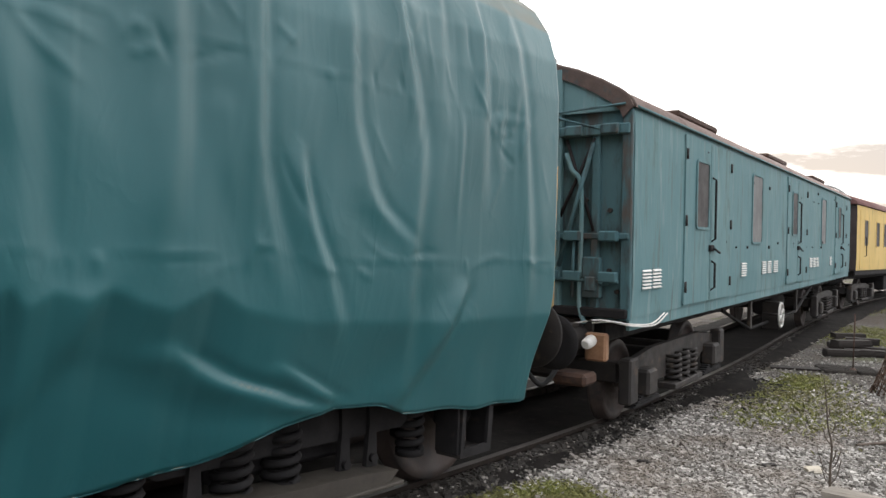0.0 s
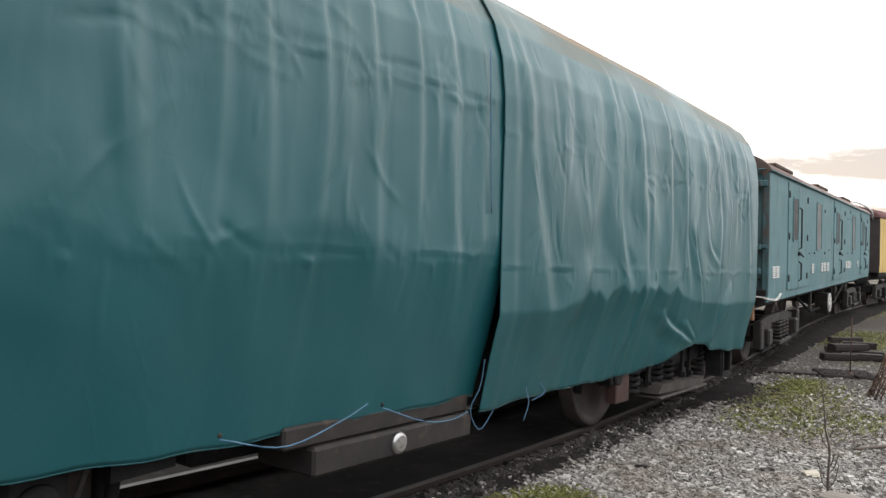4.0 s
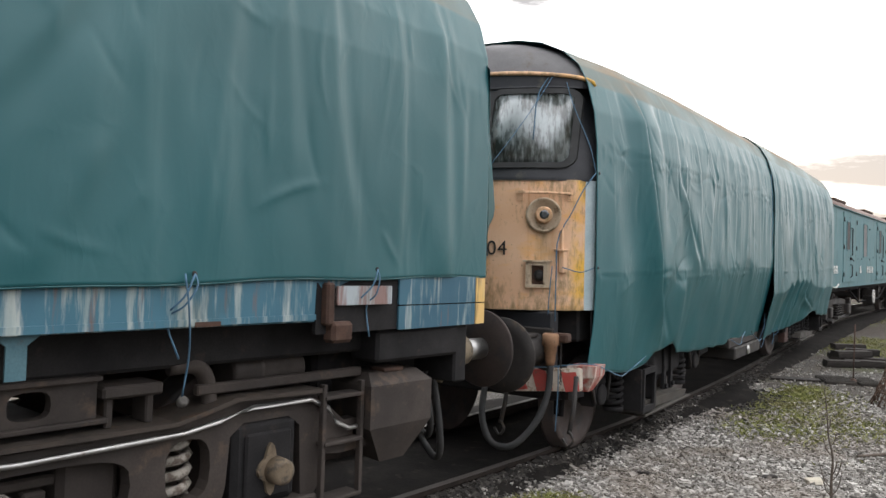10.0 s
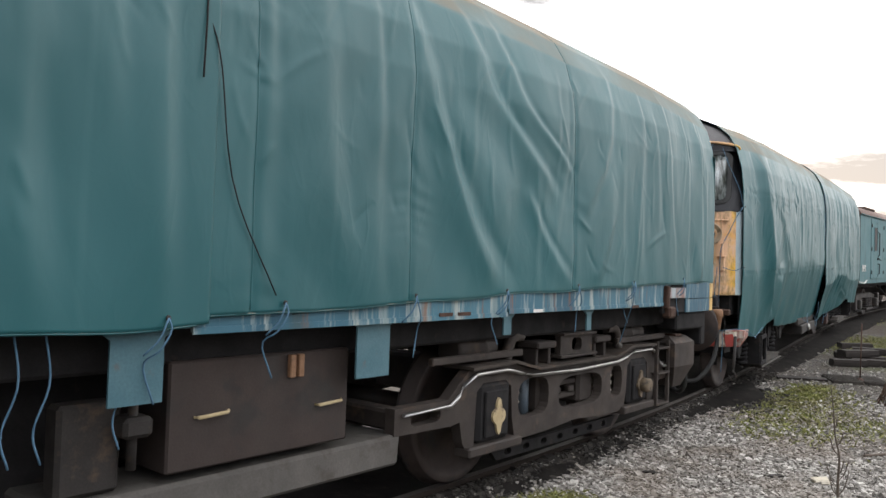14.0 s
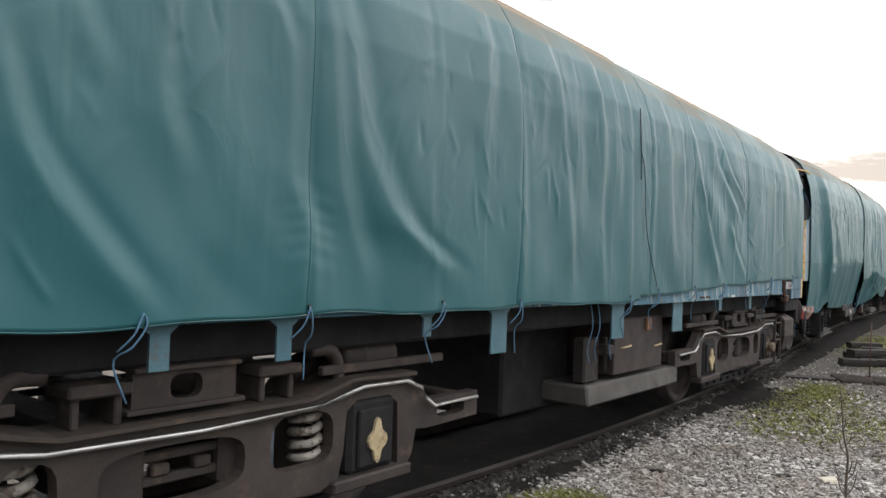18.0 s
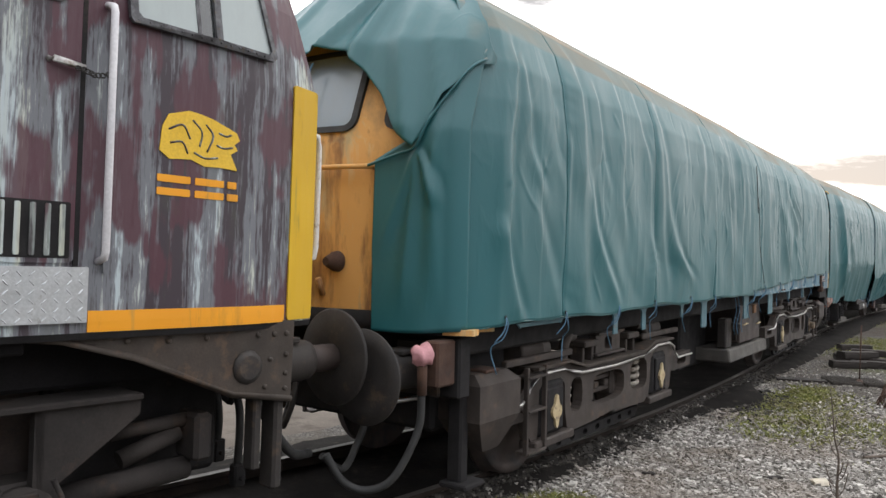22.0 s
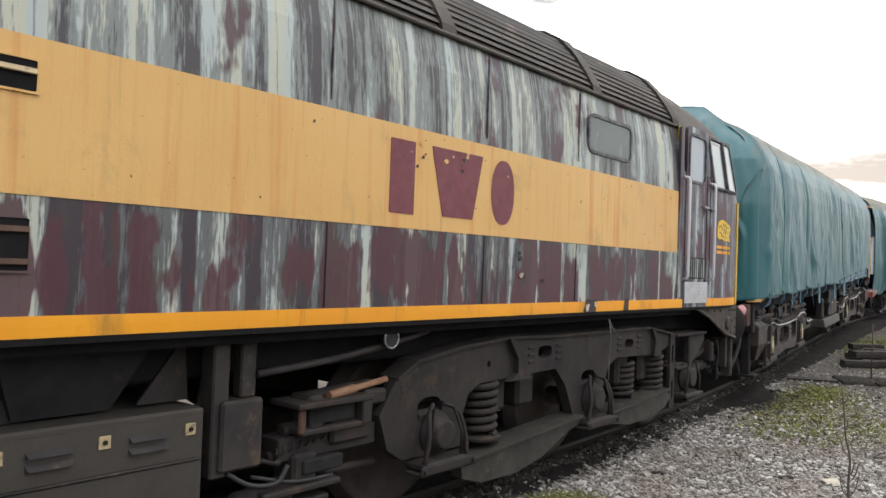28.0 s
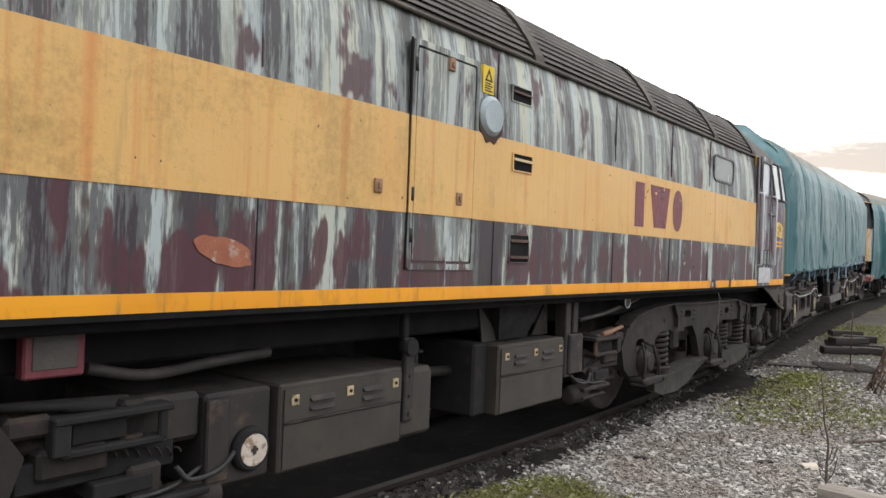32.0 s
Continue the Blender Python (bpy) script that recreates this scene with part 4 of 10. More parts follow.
def litter():
    # plank and ribbed boards laid across beside the rail
    bm = bmesh.new()
    box(bm, -0.40, 0.40, -0.14, 0.14, 0, 0.035, 0.006)
    for v in bm.verts:
        v.co.z += 0.006 * math.sin(v.co.x * 6)
    ob = part("plank", bm, TIMBER)
    ob.matrix_basis = pose(-3.68, 14.12, on_ground(-3.68, 14.1, 0.004), 0, 0, 22)
    tagged(ob, "dark worn wooden plank lying beside the rail", "plank")
    for x, y, w in ((-3.11, 14.45, 0.24), (-2.68, 14.62, 0.17)):
        t = empty("ribbed_board", "dark ribbed crossing board lying on gravel", "board", "boards beside the rail", pose(x, y, on_ground(x, y), 0, 0, 28))
        bm = bmesh.new()
        box(bm, -w, w, -0.36, 0.36, 0, 0.05, 0.006)
        part("board", bm, CONCRETE, t)
        bm = bmesh.new()
        box(bm, -0.009, 0.009, -0.35, 0.35, 0.05, 0.064, 0.003)
        rib = part("rib", bm, CONCRETE, t, pose_m=pose(-w + 0.03, 0, 0))
        for k in range(1, int(2 * w / 0.04)):
            again("rib", rib, t, pose(-w + 0.03 + 0.04 * k, 0, 0))
    # heap of sleepers
    for i, (x, y, up, turn, ln) in enumerate(((-3.40, 16.3, 0.0, -58, 0.62), (-3.05, 16.6, 0.0, -70, 0.70), (-3.35, 16.9, 0.13, -40, 0.75), (-3.05, 17.1, 0.0, -82, 0.6), (-3.50, 17.5, 0.0, -66, 0.8), (-3.25, 17.4, 0.13, -75, 0.6), (-3.9, 19.3, 0.0, -50, 0.7))):
        sleeper(x, y, up, turn, ln, 0.26, 0.14, 40 + i)
    sleeper(-1.02, 6.62, 0.0, 84, 0.92, 0.24, 0.15, 90, PALE_WOOD, "bleached grey end of a wooden sleeper half sunk in gravel", "")
    # thin post in a small foot
    t = empty("marker_post", "thin rusty steel rod standing in a small foot", "post", m=pose(-2.83, 14.45, on_ground(-2.83, 14.45)))
    bm = bmesh.new()
    rod(bm, (0, 0, 0), (0.015, 0, 1.02), 0.011, 8)
    part("rod", bm, RUST, t)
    bm = bmesh.new()
    spun(bm, (0, 0, 0), (0, 0, 0.09), ((0, 0.09), (0.5, 0.07), (1, 0.02)), 10)
    part("foot", bm, RUST, t)
    # wire basket, tipped over
    t = empty("wire_basket", "rusty wire mesh cylinder leaning over on the gravel", "wire mesh", m=pose(-1.98, 12.75, on_ground(-1.98, 12.75, -0.11), 0, 20, 0))
    for k in range(8):
        bm = bmesh.new()
        z = 0.06 + 0.125 * k
        tube(bm, [(0.30 * math.cos(a * math.pi / 9), 0.30 * math.sin(a * math.pi / 9), z + 0.02 * math.sin(a * 1.7 + k)) for a in range(19)], 0.010, 5)
        part("hoop", bm, WIRE, t)
    for k in range(26):
        a = k * math.pi / 13
        bm = bmesh.new()
        tube(bm, [((0.30 + 0.02 * math.sin(k * 3 + z * 9)) * math.cos(a + 0.12 * z), 0.30 * math.sin(a + 0.12 * z), z) for z in (0.0, 0.3, 0.6, 0.95)], 0.009, 5)
        part("wire", bm, WIRE, t)
    # fallen stick, pale stone, flat dark stone
    bm = bmesh.new()
    tube(bm, bow([(-1.72, 9.05, on_ground(-1.7, 9, 0.02)), (-1.58, 9.20, on_ground(-1.6, 9.2, 0.035)), (-1.35, 9.45, on_ground(-1.4, 9.4, 0.05)), (-1.05, 9.6, on_ground(-1.1, 9.6, 0.04))], 12), 0.018, 7)
    tagged(part("stick", bm, TWIG), "grey dry stick lying on the gravel", "stick")
    for x, y, w, l, h, turn, mat, lab in ((-1.80, 7.62, 0.075, 0.06, 0.045, 30, PALE_STONE, "pale buff broken stone on the gravel"), (-2.17, 7.52, 0.065, 0.04, 0.022, 38, TIMBER, "flat dark chip of wood on the gravel"), (-1.50, 10.0, 0.06, 0.05, 0.03, 10, PALE_STONE, "pale stone on thin grass"), (-3.1, 6.75, 0.06, 0.035, 0.022, 10, TIMBER, "flat dark chip of wood on the gravel")):
        bm = bmesh.new()
        vs = box(bm, -w, w, -l, l, 0, h, 0.3 * h)
        r2 = random.Random(int(w * 1e4))
        for v in vs:
            v.co.x *= 1 + r2.uniform(-0.25, 0.1)
            v.co.y *= 1 + r2.uniform(-0.3, 0.1)
        ob = part("stone" if mat is PALE_STONE else "wood_chip", bm, mat)
        ob.matrix_basis = pose(x, y, on_ground(x, y, 0.012), 3, -4, turn)
        tagged(ob, lab, "stone" if mat is PALE_STONE else "wood chip")


def weed():
    x, y = -1.49, 6.86
    t = empty("dead_weed", "tall dry weed stalk with bare side twigs", "weed", m=pose(x, y, on_ground(x, y)))
    bm = bmesh.new()
    stem = bow([(0, 0, 0), (-0.005, 0.01, 0.25), (0.0, 0.02, 0.45), (-0.035, 0.02, 0.62), (-0.05, 0.03, 0.80), (-0.075, 0.03, 1.02)], 20)
    loft(bm, [ring_pts(p, Vector((1, 0, 0)), Vector((0, 1, 0)), 0.013 * (1 - 0.75 * i / 20), 7) for i, p in enumerate(stem)], closed=True, cap=True)
    bmesh.ops.recalc_face_normals(bm, faces=bm.faces[:])
    part("stem", bm, TWIG, t)
    for i, (k, dx, dy, dz) in enumerate(((3, -0.09, 0.02, 0.16), (4, 0.07, 0.03, 0.17), (8, -0.075, 0.0, 0.15), (10, 0.04, 0.02, 0.12), (11, -0.02, 0.03, 0.14), (5, 0.05, -0.05, 0.13), (2, -0.05, -0.05, 0.13), (13, 0.02, 0.0, 0.10), (2, 0.08, 0.0, 0.22))):
        p = stem[k]
        bm = bmesh.new()
        tube(bm, bow([p, p + Vector((dx * 0.6, dy * 0.6, dz * 0.35)), p + Vector((dx, dy, dz))], 8), 0.0045, 5)
        part("twig", bm, TWIG, t)


def tree(x, y, high, seed):
    """A broad tree: tapered trunk, limbs, and a crown of many leaf sprays."""
    rng = np.random.default_rng(seed)
    t = empty("tree", "tall leafy tree added out of view for reflections and to cut low light", "tree", "trees along the yard", pose(x, y, on_ground(x, y)))
    bm = bmesh.new()
    spun(bm, (0, 0, -0.1), (0.1, 0, high * 0.8), ((0, 0.26), (0.1, 0.20), (0.6, 0.12), (1, 0.03)), 8)
    ends = []
    for k in range(9):
        z = high * rng.uniform(0.25, 0.7)
        a, r = rng.uniform(0, 6.28), high * rng.uniform(0.12, 0.24)
        e = Vector((r * math.cos(a), r * math.sin(a), z + high * rng.uniform(0.08, 0.22)))
        spun(bm, (0.05, 0, z), e, ((0, 0.07), (1, 0.015)), 6)
        ends.append(e)
    part("trunk", bm, TWIG, t)
    ends += [Vector((0.1, 0, high * q)) for q in (0.72, 0.82, 0.9)]
    c = np.array([tuple(e) for e in ends])[rng.integers(0, len(ends), 2600)] + rng.normal(0, 1, (2600, 3)) * np.array((0.085, 0.085, 0.075)) * high
    c = c[c[:, 2] > 0.12 * high]
    n = len(c)
    u, w = rng.normal(0, 1, (n, 3)), rng.normal(0, 1, (n, 3))
    u /= np.linalg.norm(u, axis=1)[:, None]
    w /= np.linalg.norm(w, axis=1)[:, None]
    q = rng.uniform(0.12, 0.30, (n, 1))
    v = np.stack([c - u * q, c + w * q * 0.5, c + u * q, c - w * q * 0.5], 1).reshape(-1, 3)
    i = np.arange(n) * 4
    me = bpy.data.meshes.new("crown")
    me.from_pydata(v.tolist(), [], np.stack([i, i + 1, i + 2, i + 3], 1).tolist())
    me.materials.append(LEAF)
    ob = new("crown", me)
    ob.parent = t


def leaf_mat():
    k = Mat("leaf")
    c = k.mix(k.island(), (0.030, 0.045, 0.015), (0.075, 0.085, 0.030))
    return k.finish(c, 0.6, 0.0, None, spec=0.3)


LEAF = leaf_mat()
gravel()
grass()
litter()
weed()
# trees out of view: mirrored in windscreens, the right-hand row cuts low sky light
for _i, (_x, _y, _h) in enumerate(((24, -34, 11), (27, -27, 12.5), (23.5, -20, 10), (27, -13.5, 12), (22, -7, 9.5), (26, -0.5, 11), (21.5, 6.0, 8.5), (25, 12, 9), (15, -41, 11), (-14, -27, 9), (-9.5, -31, 8.5), (-19, -23, 9.5), (-24, -18, 8), (-4, -35, 9), (-29, -13, 8.5), (-2.5, -15, 12.5), (2.0, -16, 14), (6.5, -15, 13), (11, -17, 13.5), (-12, -12, 9))):
    tree(_x, _y, 0.78 * _h, 200 + _i)
# ---- the train ----
TRAIN = []


def ride(thing, mid, half):
    TRAIN.append((thing, mid, half))
    return thing


MID_C, HALF_C = -9.69, 5.64
MID_B, HALF_B = 7.695, 4.27
MID_A, HALF_A = 23.125, 4.42
MID_G, HALF_G = 39.9, 6.25
MID_Y, HALF_Y = 58.5, 7.0


def wave(rng, y, n, lo, hi):
    """A gentle random line along y."""
    out = np.zeros_like(y)
    for _ in range(n):
        f = rng.uniform(lo, hi)
        out += np.sin(y * 2 * np.pi * f + rng.uniform(0, 6.28)) / n
    return out


def tarp_skin(outline, y0, y1, hem, folds, seed, tuck=None, creases=(), step=0.017, far_z=1.6, count=60, crinkle=150, seams=(), lean0=None, lean1=None, calm=0.0, taper=None, lift=None, lift_at=(3.3, 0.6)):
    """A sheet hung over a body. outline: (x, z) from the ridge down the camera's side; hem: height of the lower edge along y;
    folds: (path of (y, z) from above, width, height);
    creases: heights of packing creases; tuck: heights of the knuckle and its slope along y; calm: share of the length left smooth."""
    rng = np.random.default_rng(seed)
    ol = np.array(outline, float)
    arc = np.concatenate([[0], np.cumsum(np.hypot(np.diff(ol[:, 0]), np.diff(ol[:, 1])))])
    ny = int((y1 - y0) / step) + 1
    Y1 = np.linspace(y0, y1, ny)
    nv = 176
    V = np.linspace(0, 1, nv)
    a_end = np.interp(-hem(Y1), -ol[:, 1], arc)
    A = V[None, :] * a_end[:, None]
    X, Z = np.interp(A, arc, ol[:, 0]), np.interp(A, arc, ol[:, 1])
    Y = np.repeat(Y1[:, None], nv, 1)
    side = smooth01((3.80 - Z) / 0.55)          # folds fade out on the top
    d = np.zeros_like(X)

    def band(lo, hi):
        i, j = np.searchsorted(Y1, (lo, hi))
        return slice(max(int(i) - 1, 0), int(j) + 1)

    for path, w, h in folds:
        py, pz = np.array([q[0] for q in path]), np.array([q[1] for q in path])
        k = band(py.min() - 6 * w, py.max() + 6 * w)
        z = Z[k]
        cy = np.interp(-z, -pz, py)
        # round the corners of the path
        cy = 0.5 * cy + 0.25 * (np.interp(-z - 0.12, -pz, py) + np.interp(-z + 0.12, -pz, py))
        ph = rng.uniform(0, 6.28, 3)
        cy = cy + 0.008 * np.sin(z * 3.2 + ph[0])
        t = (pz[0] - z) / (pz[0] - pz[-1])
        u = (Y[k] - cy) / (1.75 * w * (0.8 + 0.5 * np.clip(t, 0, 1)) * (1 + 0.08 * np.sin(z * 4.3 + ph[2])))
        u = np.where(u > 0, u * 1.9, u * 0.85)
        h = (0.42 * h if h < 0.09 else 0.75 * h) * (1 + 0.15 * np.sin(z * 3.1 + ph[1]))
        fade = smooth01((t + 0.18) / 0.3) * smooth01((1.12 - t) / 0.3)
        d[k] += h * fade * (np.exp(-np.abs(u) ** 1.6) - 0.40 * np.exp(-((u - 1.9) / 0.9) ** 2) - 0.25 * np.exp(-((u + 2.3) / 1.2) ** 2))
    ys = y0 + (y1 - y0) * (calm + (1 - calm) * rng.random(int(count)))
    for cy in ys:
        z0 = rng.uniform(2.5, 3.65)
        ln, w, h = rng.uniform(0.35, 1.7), rng.uniform(0.035, 0.11), rng.uniform(0.003, 0.010) * rng.choice((1, 1, 1, -0.7))
        sl, bend = rng.normal(0, 0.12), rng.normal(0, 0.05)
        k = band(cy - 0.7, cy + 0.7)
        t = (z0 - Z[k]) / ln
        u = (Y[k] - cy - sl * t * ln - bend * t * t) / w
        u = np.where(u > 0, u * 1.6, u)
        d[k] += h * (np.exp(-np.abs(u) ** 1.3) - 0.35 * np.exp(-((u - 2) / 0.9) ** 2)) * smooth01(t / 0.2) * smooth01((1 - t) / 0.5)
    for _ in range(int(crinkle)):
        cy, cz = rng.uniform(y0, y1), rng.triangular(1.5, 2.9, 3.6)
        ln, w, h = rng.uniform(0.05, 0.22), rng.uniform(0.012, 0.024), rng.uniform(0.0035, 0.009) * rng.choice((1, 1, -1))
        a = rng.normal(0, 0.55)
        if creases and rng.random() < 0.4:
            # wrinkles that run along the packing creases
            cz, a = rng.choice(creases) + rng.normal(0, 0.07), rng.choice((1.2, -1.2)) + rng.normal(0, 0.25)
        k = band(cy - 0.5, cy + 0.5)
        du, dz = Y[k] - cy, Z[k] - cz
        al, ac = -dz * math.cos(a) + du * math.sin(a), du * math.cos(a) + dz * math.sin(a)
        d[k] += h * np.exp(-np.abs((ac - 0.5 * al * al) / w) ** 1.3) * np.exp(-(al / ln) ** 4)
    for sy in seams:
        # the sewn seam draws small puckers to both sides
        k = band(sy - 0.6, sy + 0.6)
        r = np.abs(Y[k] - sy)
        ph = 5.2 * Z[k] + 2.2 * r + 1.3 * np.sin(Z[k] * 2.3 + sy) + 0.6 * np.sin(Z[k] * 7.7 + 2 * sy) + np.where(Y[k] > sy, 0.35, 0)
        d[k] += 0.0013 * np.exp(-((r - 0.06) / 0.13) ** 2) * np.sin(2 * np.pi * ph) * (0.5 + 0.5 * np.sin(Z[k] * 4.3 + sy * 3)) - 0.010 * np.exp(-(r / 0.025) ** 2)
    # flat facets that meet in soft creases, as heavy cloth breaks
    for _ in range(7):
        th, wl = rng.normal(0, 0.42), rng.uniform(0.35, 1.15)
        p = (Y * math.cos(th) + Z * math.sin(th)) / wl + 0.22 * np.sin(Z * rng.uniform(1.2, 2.6) + Y * rng.uniform(0.5, 1.5) + rng.uniform(0, 6.28)) + 0.10 * np.sin(Y * rng.uniform(2, 4) - Z * rng.uniform(2, 5))
        mask = smooth01(0.5 + 0.9 * np.sin(Y * rng.uniform(0.7, 1.6) + rng.uniform(0, 6.28)) * np.sin(Z * rng.uniform(0.9, 2.0) + rng.uniform(0, 6.28)))
        d += 0.0045 * wl * mask * np.arcsin(0.97 * np.sin(2 * np.pi * p)) * side
    d *= 0.25 + 0.75 * smooth01((Y - y0) / 0.5) * smooth01((y1 - Y) / 0.4)
    d += (0.007 * np.sin(Y * 1.9 + 0.6 * np.sin(Z * 1.9 + seed)) + 0.003 * np.sin(Y * 4.7 + 1.1 * np.sin(Z * 2.3 + seed)) * np.sin(Z * 1.7 + Y)) * side
    for zc in creases:
        zz = zc + 0.015 * wave(rng, Y1, 4, 0.1, 0.5)[:, None]
        am = 0.0050 * np.clip(0.65 + wave(rng, Y1, 5, 0.2, 1.5)[:, None] * 1.6, 0.0, 1.5)
        q = Z - zz
        d += am * np.where(q > 0, np.exp(-q / 0.024), np.exp(q / 0.007)) - 0.35 * am * np.exp(-((q + 0.02) / 0.010) ** 2)
        # short folds that break at the crease
        for _ in range(26):
            cy, ln, w = rng.uniform(y0, y1), rng.uniform(0.05, 0.22), rng.uniform(0.012, 0.03)
            k = band(cy - 0.2, cy + 0.2)
            t = (zc - Z[k]) / ln
            d[k] += rng.uniform(0.003, 0.008) * np.exp(-np.abs((Y[k] - cy - 0.02 * t) / w) ** 1.3) * np.where((t > 0) & (t < 1), 1 - t, 0)
    d = d * (0.22 + 0.78 * side)
    if tuck is not None:
        kz, slope, soft = tuck
        drop = np.clip(kz(Y1)[:, None] - Z, 0, 2)
        inn = slope(Y1)[:, None] * (drop * drop / (drop + soft) if soft else np.clip(drop, 0, 0.3) + 0.80 * np.clip(drop - 0.3, 0, 2))
        d -= inn
        Z = Z - (1.73 - Z) * inn / 3.1
    nx = np.gradient(Z, axis=1)
    nz = -np.gradient(X, axis=1)
    ln = np.hypot(nx, nz) + 1e-9
    nx, nz = -nx / ln, -nz / ln
    X, Z = X + nx * (d + 0.012), Z + nz * np.clip(d, -0.03, 0.05)
    if lift is not None:
        # something below pushes the shoulder up
        Z = Z + lift(Y) * smooth01((Z - lift_at[0]) / lift_at[1])
    if taper is not None:
        X = X * (1 - taper(Y) / 1.42)
    if lean0 is not None:
        Y = Y + lean0(Z) * np.clip(1 - (Y - y0) / 1.2, 0, 1)
    if lean1 is not None:
        Y = Y + lean1(Z) * np.clip(1 - (y1 - Y) / 1.2, 0, 1)
    # the far side, plain
    fx = [(-p[0], p[1]) for p in outline if p[1] > far_z] + [(-np.interp(-far_z, -ol[:, 1], ol[:, 0]), far_z)]
    cols = []
    for a, b in fx[:0:-1]:
        yy = Y1 + (lean0(b) * np.clip(1 - (Y1 - y0) / 1.2, 0, 1) if lean0 is not None else 0.0)
        cols.append(np.stack([np.full(ny, a), yy, b + (lift(Y1) * smooth01((b - lift_at[0]) / lift_at[1]) if lift is not None else 0.0) + 0.0 * Y1], -1))
    grid = np.concatenate([np.stack(cols, 1), np.stack([X, Y, Z], -1)], 1)
    n2 = grid.shape[1]
    verts = grid.reshape(-1, 3)
    i, j = np.meshgrid(np.arange(ny - 1), np.arange(n2 - 1), indexing="ij")
    a = (i * n2 + j).ravel()
    faces = np.stack([a, a + n2, a + n2 + 1, a + 1], 1)
    return verts, faces, grid[:, -1, :], np.stack([X, Y, Z], -1)


def tarp_part(name, parent, skin, label="", mat=None):
    verts, faces, edge, _g = skin
    me = bpy.data.meshes.new(name)
    me.from_pydata(verts.tolist(), [], faces.tolist())
    me.materials.append(mat or TARP)
    me.polygons.foreach_set("use_smooth", [True] * len(me.polygons))
    me.update()
    ob = new(name, me)
    ob.parent = parent
    md = ob.modifiers.new("thickness", "SOLIDIFY")
    md.thickness, md.offset = 0.004, -1
    if label:
        ob["label"] = label
    return ob


def hem_part(parent, edge):
    bm = bmesh.new()
    tube(bm, edge[::5].tolist(), 0.006, 5)
    return part("hem", bm, TARP, parent)

WHEELS = []


def wheelset(parent, y, r, name="wheelset"):
    """An axle with two wheels, turning on its bogie."""
    bm = bmesh.new()
    rod(bm, (-0.95, 0, 0), (0.95, 0, 0), 0.085, 12)
    for s in (1, -1):
        prof = ((0.0, r + 0.028), (0.20, r + 0.026), (0.24, r), (0.93, r - 0.006), (1.0, r - 0.02), (1.0, r - 0.085), (0.82, r - 0.10), (0.70, 0.17), (0.98, 0.15), (1.0, 0.10))
        spun(bm, (s * 0.685, 0, 0), (s * 0.822, 0, 0), prof, 40)
    # bosses that show the turning
    for k in range(3):
        a = 2 * math.pi * k / 3
        c = Vector((0, math.cos(a) * r * 0.62, math.sin(a) * r * 0.62))
        rod(bm, c + Vector((0.765, 0, 0)), c + Vector((0.792, 0, 0)), 0.035, 8)
    ob = part(name, bm, BUFFER, parent, pose_m=pose(0, y, r))
    WHEELS.append((ob, y, r))
    return ob


def buffers(parent, y, out, z=1.06, head=0.30, long=0.60, mat=None, shank=None, side=0.87, ram=None):
    """A pair of round buffers at a vehicle's end; out is 1 or -1 along y."""
    for s in (1, -1):
        bm = bmesh.new()
        x = s * side
        box(bm, x - 0.19, x + 0.19, y, y + out * 0.03, z - 0.19, z + 0.19, 0.012)
        spun(bm, (x, y, z), (x, y + out * long * 0.62, z), ((0, 0.17), (0.12, 0.135), (0.9, 0.125), (1, 0.12)), 20)
        box(bm, x - 0.09, x + 0.09, y + out * 0.12, y + out * 0.30, z + 0.115, z + 0.15, 0.008)
        b = part("buffer", bm, shank or IRON_LIT, parent)
        bm = bmesh.new()
        rod(bm, (x, y + out * long * 0.6, z), (x, y + out * (long - 0.02), z), 0.085, 18)
        part("ram", bm, ram or BUFFER, b)
        bm = bmesh.new()
        spun(bm, (x, y + out * (long - 0.035), z), (x, y + out * long, z), ((0, 0.12), (0.05, head - 0.01), (0.4, head), (0.75, head - 0.004), (1, head * 0.7)), 40)
        part("buffer_head", bm, mat or BUFFER, b)


def hose(parent, pts, r=0.027, mat=None, name="hose", label=""):
    bm = bmesh.new()
    tube(bm, bow(pts, 28), r, 8)
    return part(name, bm, mat or RUBBER, parent, label)


def handrail(parent, pts, r=0.016, mat=None, name="handrail"):
    bm = bmesh.new()
    tube(bm, pts, r, 8)
    return part(name, bm, mat or STEEL, parent)


def side_panel(name, parent, outline, x, depth, mat, holes=(), label=""):
    """A flat plate on a vehicle's side."""
    bm = bmesh.new()
    plate(bm, outline, x, x + depth, holes)
    bmesh.ops.recalc_face_normals(bm, faces=bm.faces[:])
    return part(name, bm, mat, parent, label)


def side_window(parent, y0, y1, z0, z1, x, r=0.06, glass=None, frame_mat=None, wide=0.035, shear=0.0):
    """A window on a vehicle's side: rubber frame and pane."""
    def sh(pts):
        return [(y - shear * (z - z0), z) for y, z in pts]
    f = side_panel("window_frame", parent, sh(rounded(y0 - wide, y1 + wide, z0 - wide, z1 + wide, r + wide)), x - 0.004, 0.022, frame_mat or RUBBER, [sh(rounded(y0, y1, z0, z1, r))])
    side_panel("pane", f, sh(rounded(y0 - 0.004, y1 + 0.004, z0 - 0.004, z1 + 0.004, r)), x - 0.002, 0.009, glass or GLASS)
    return f


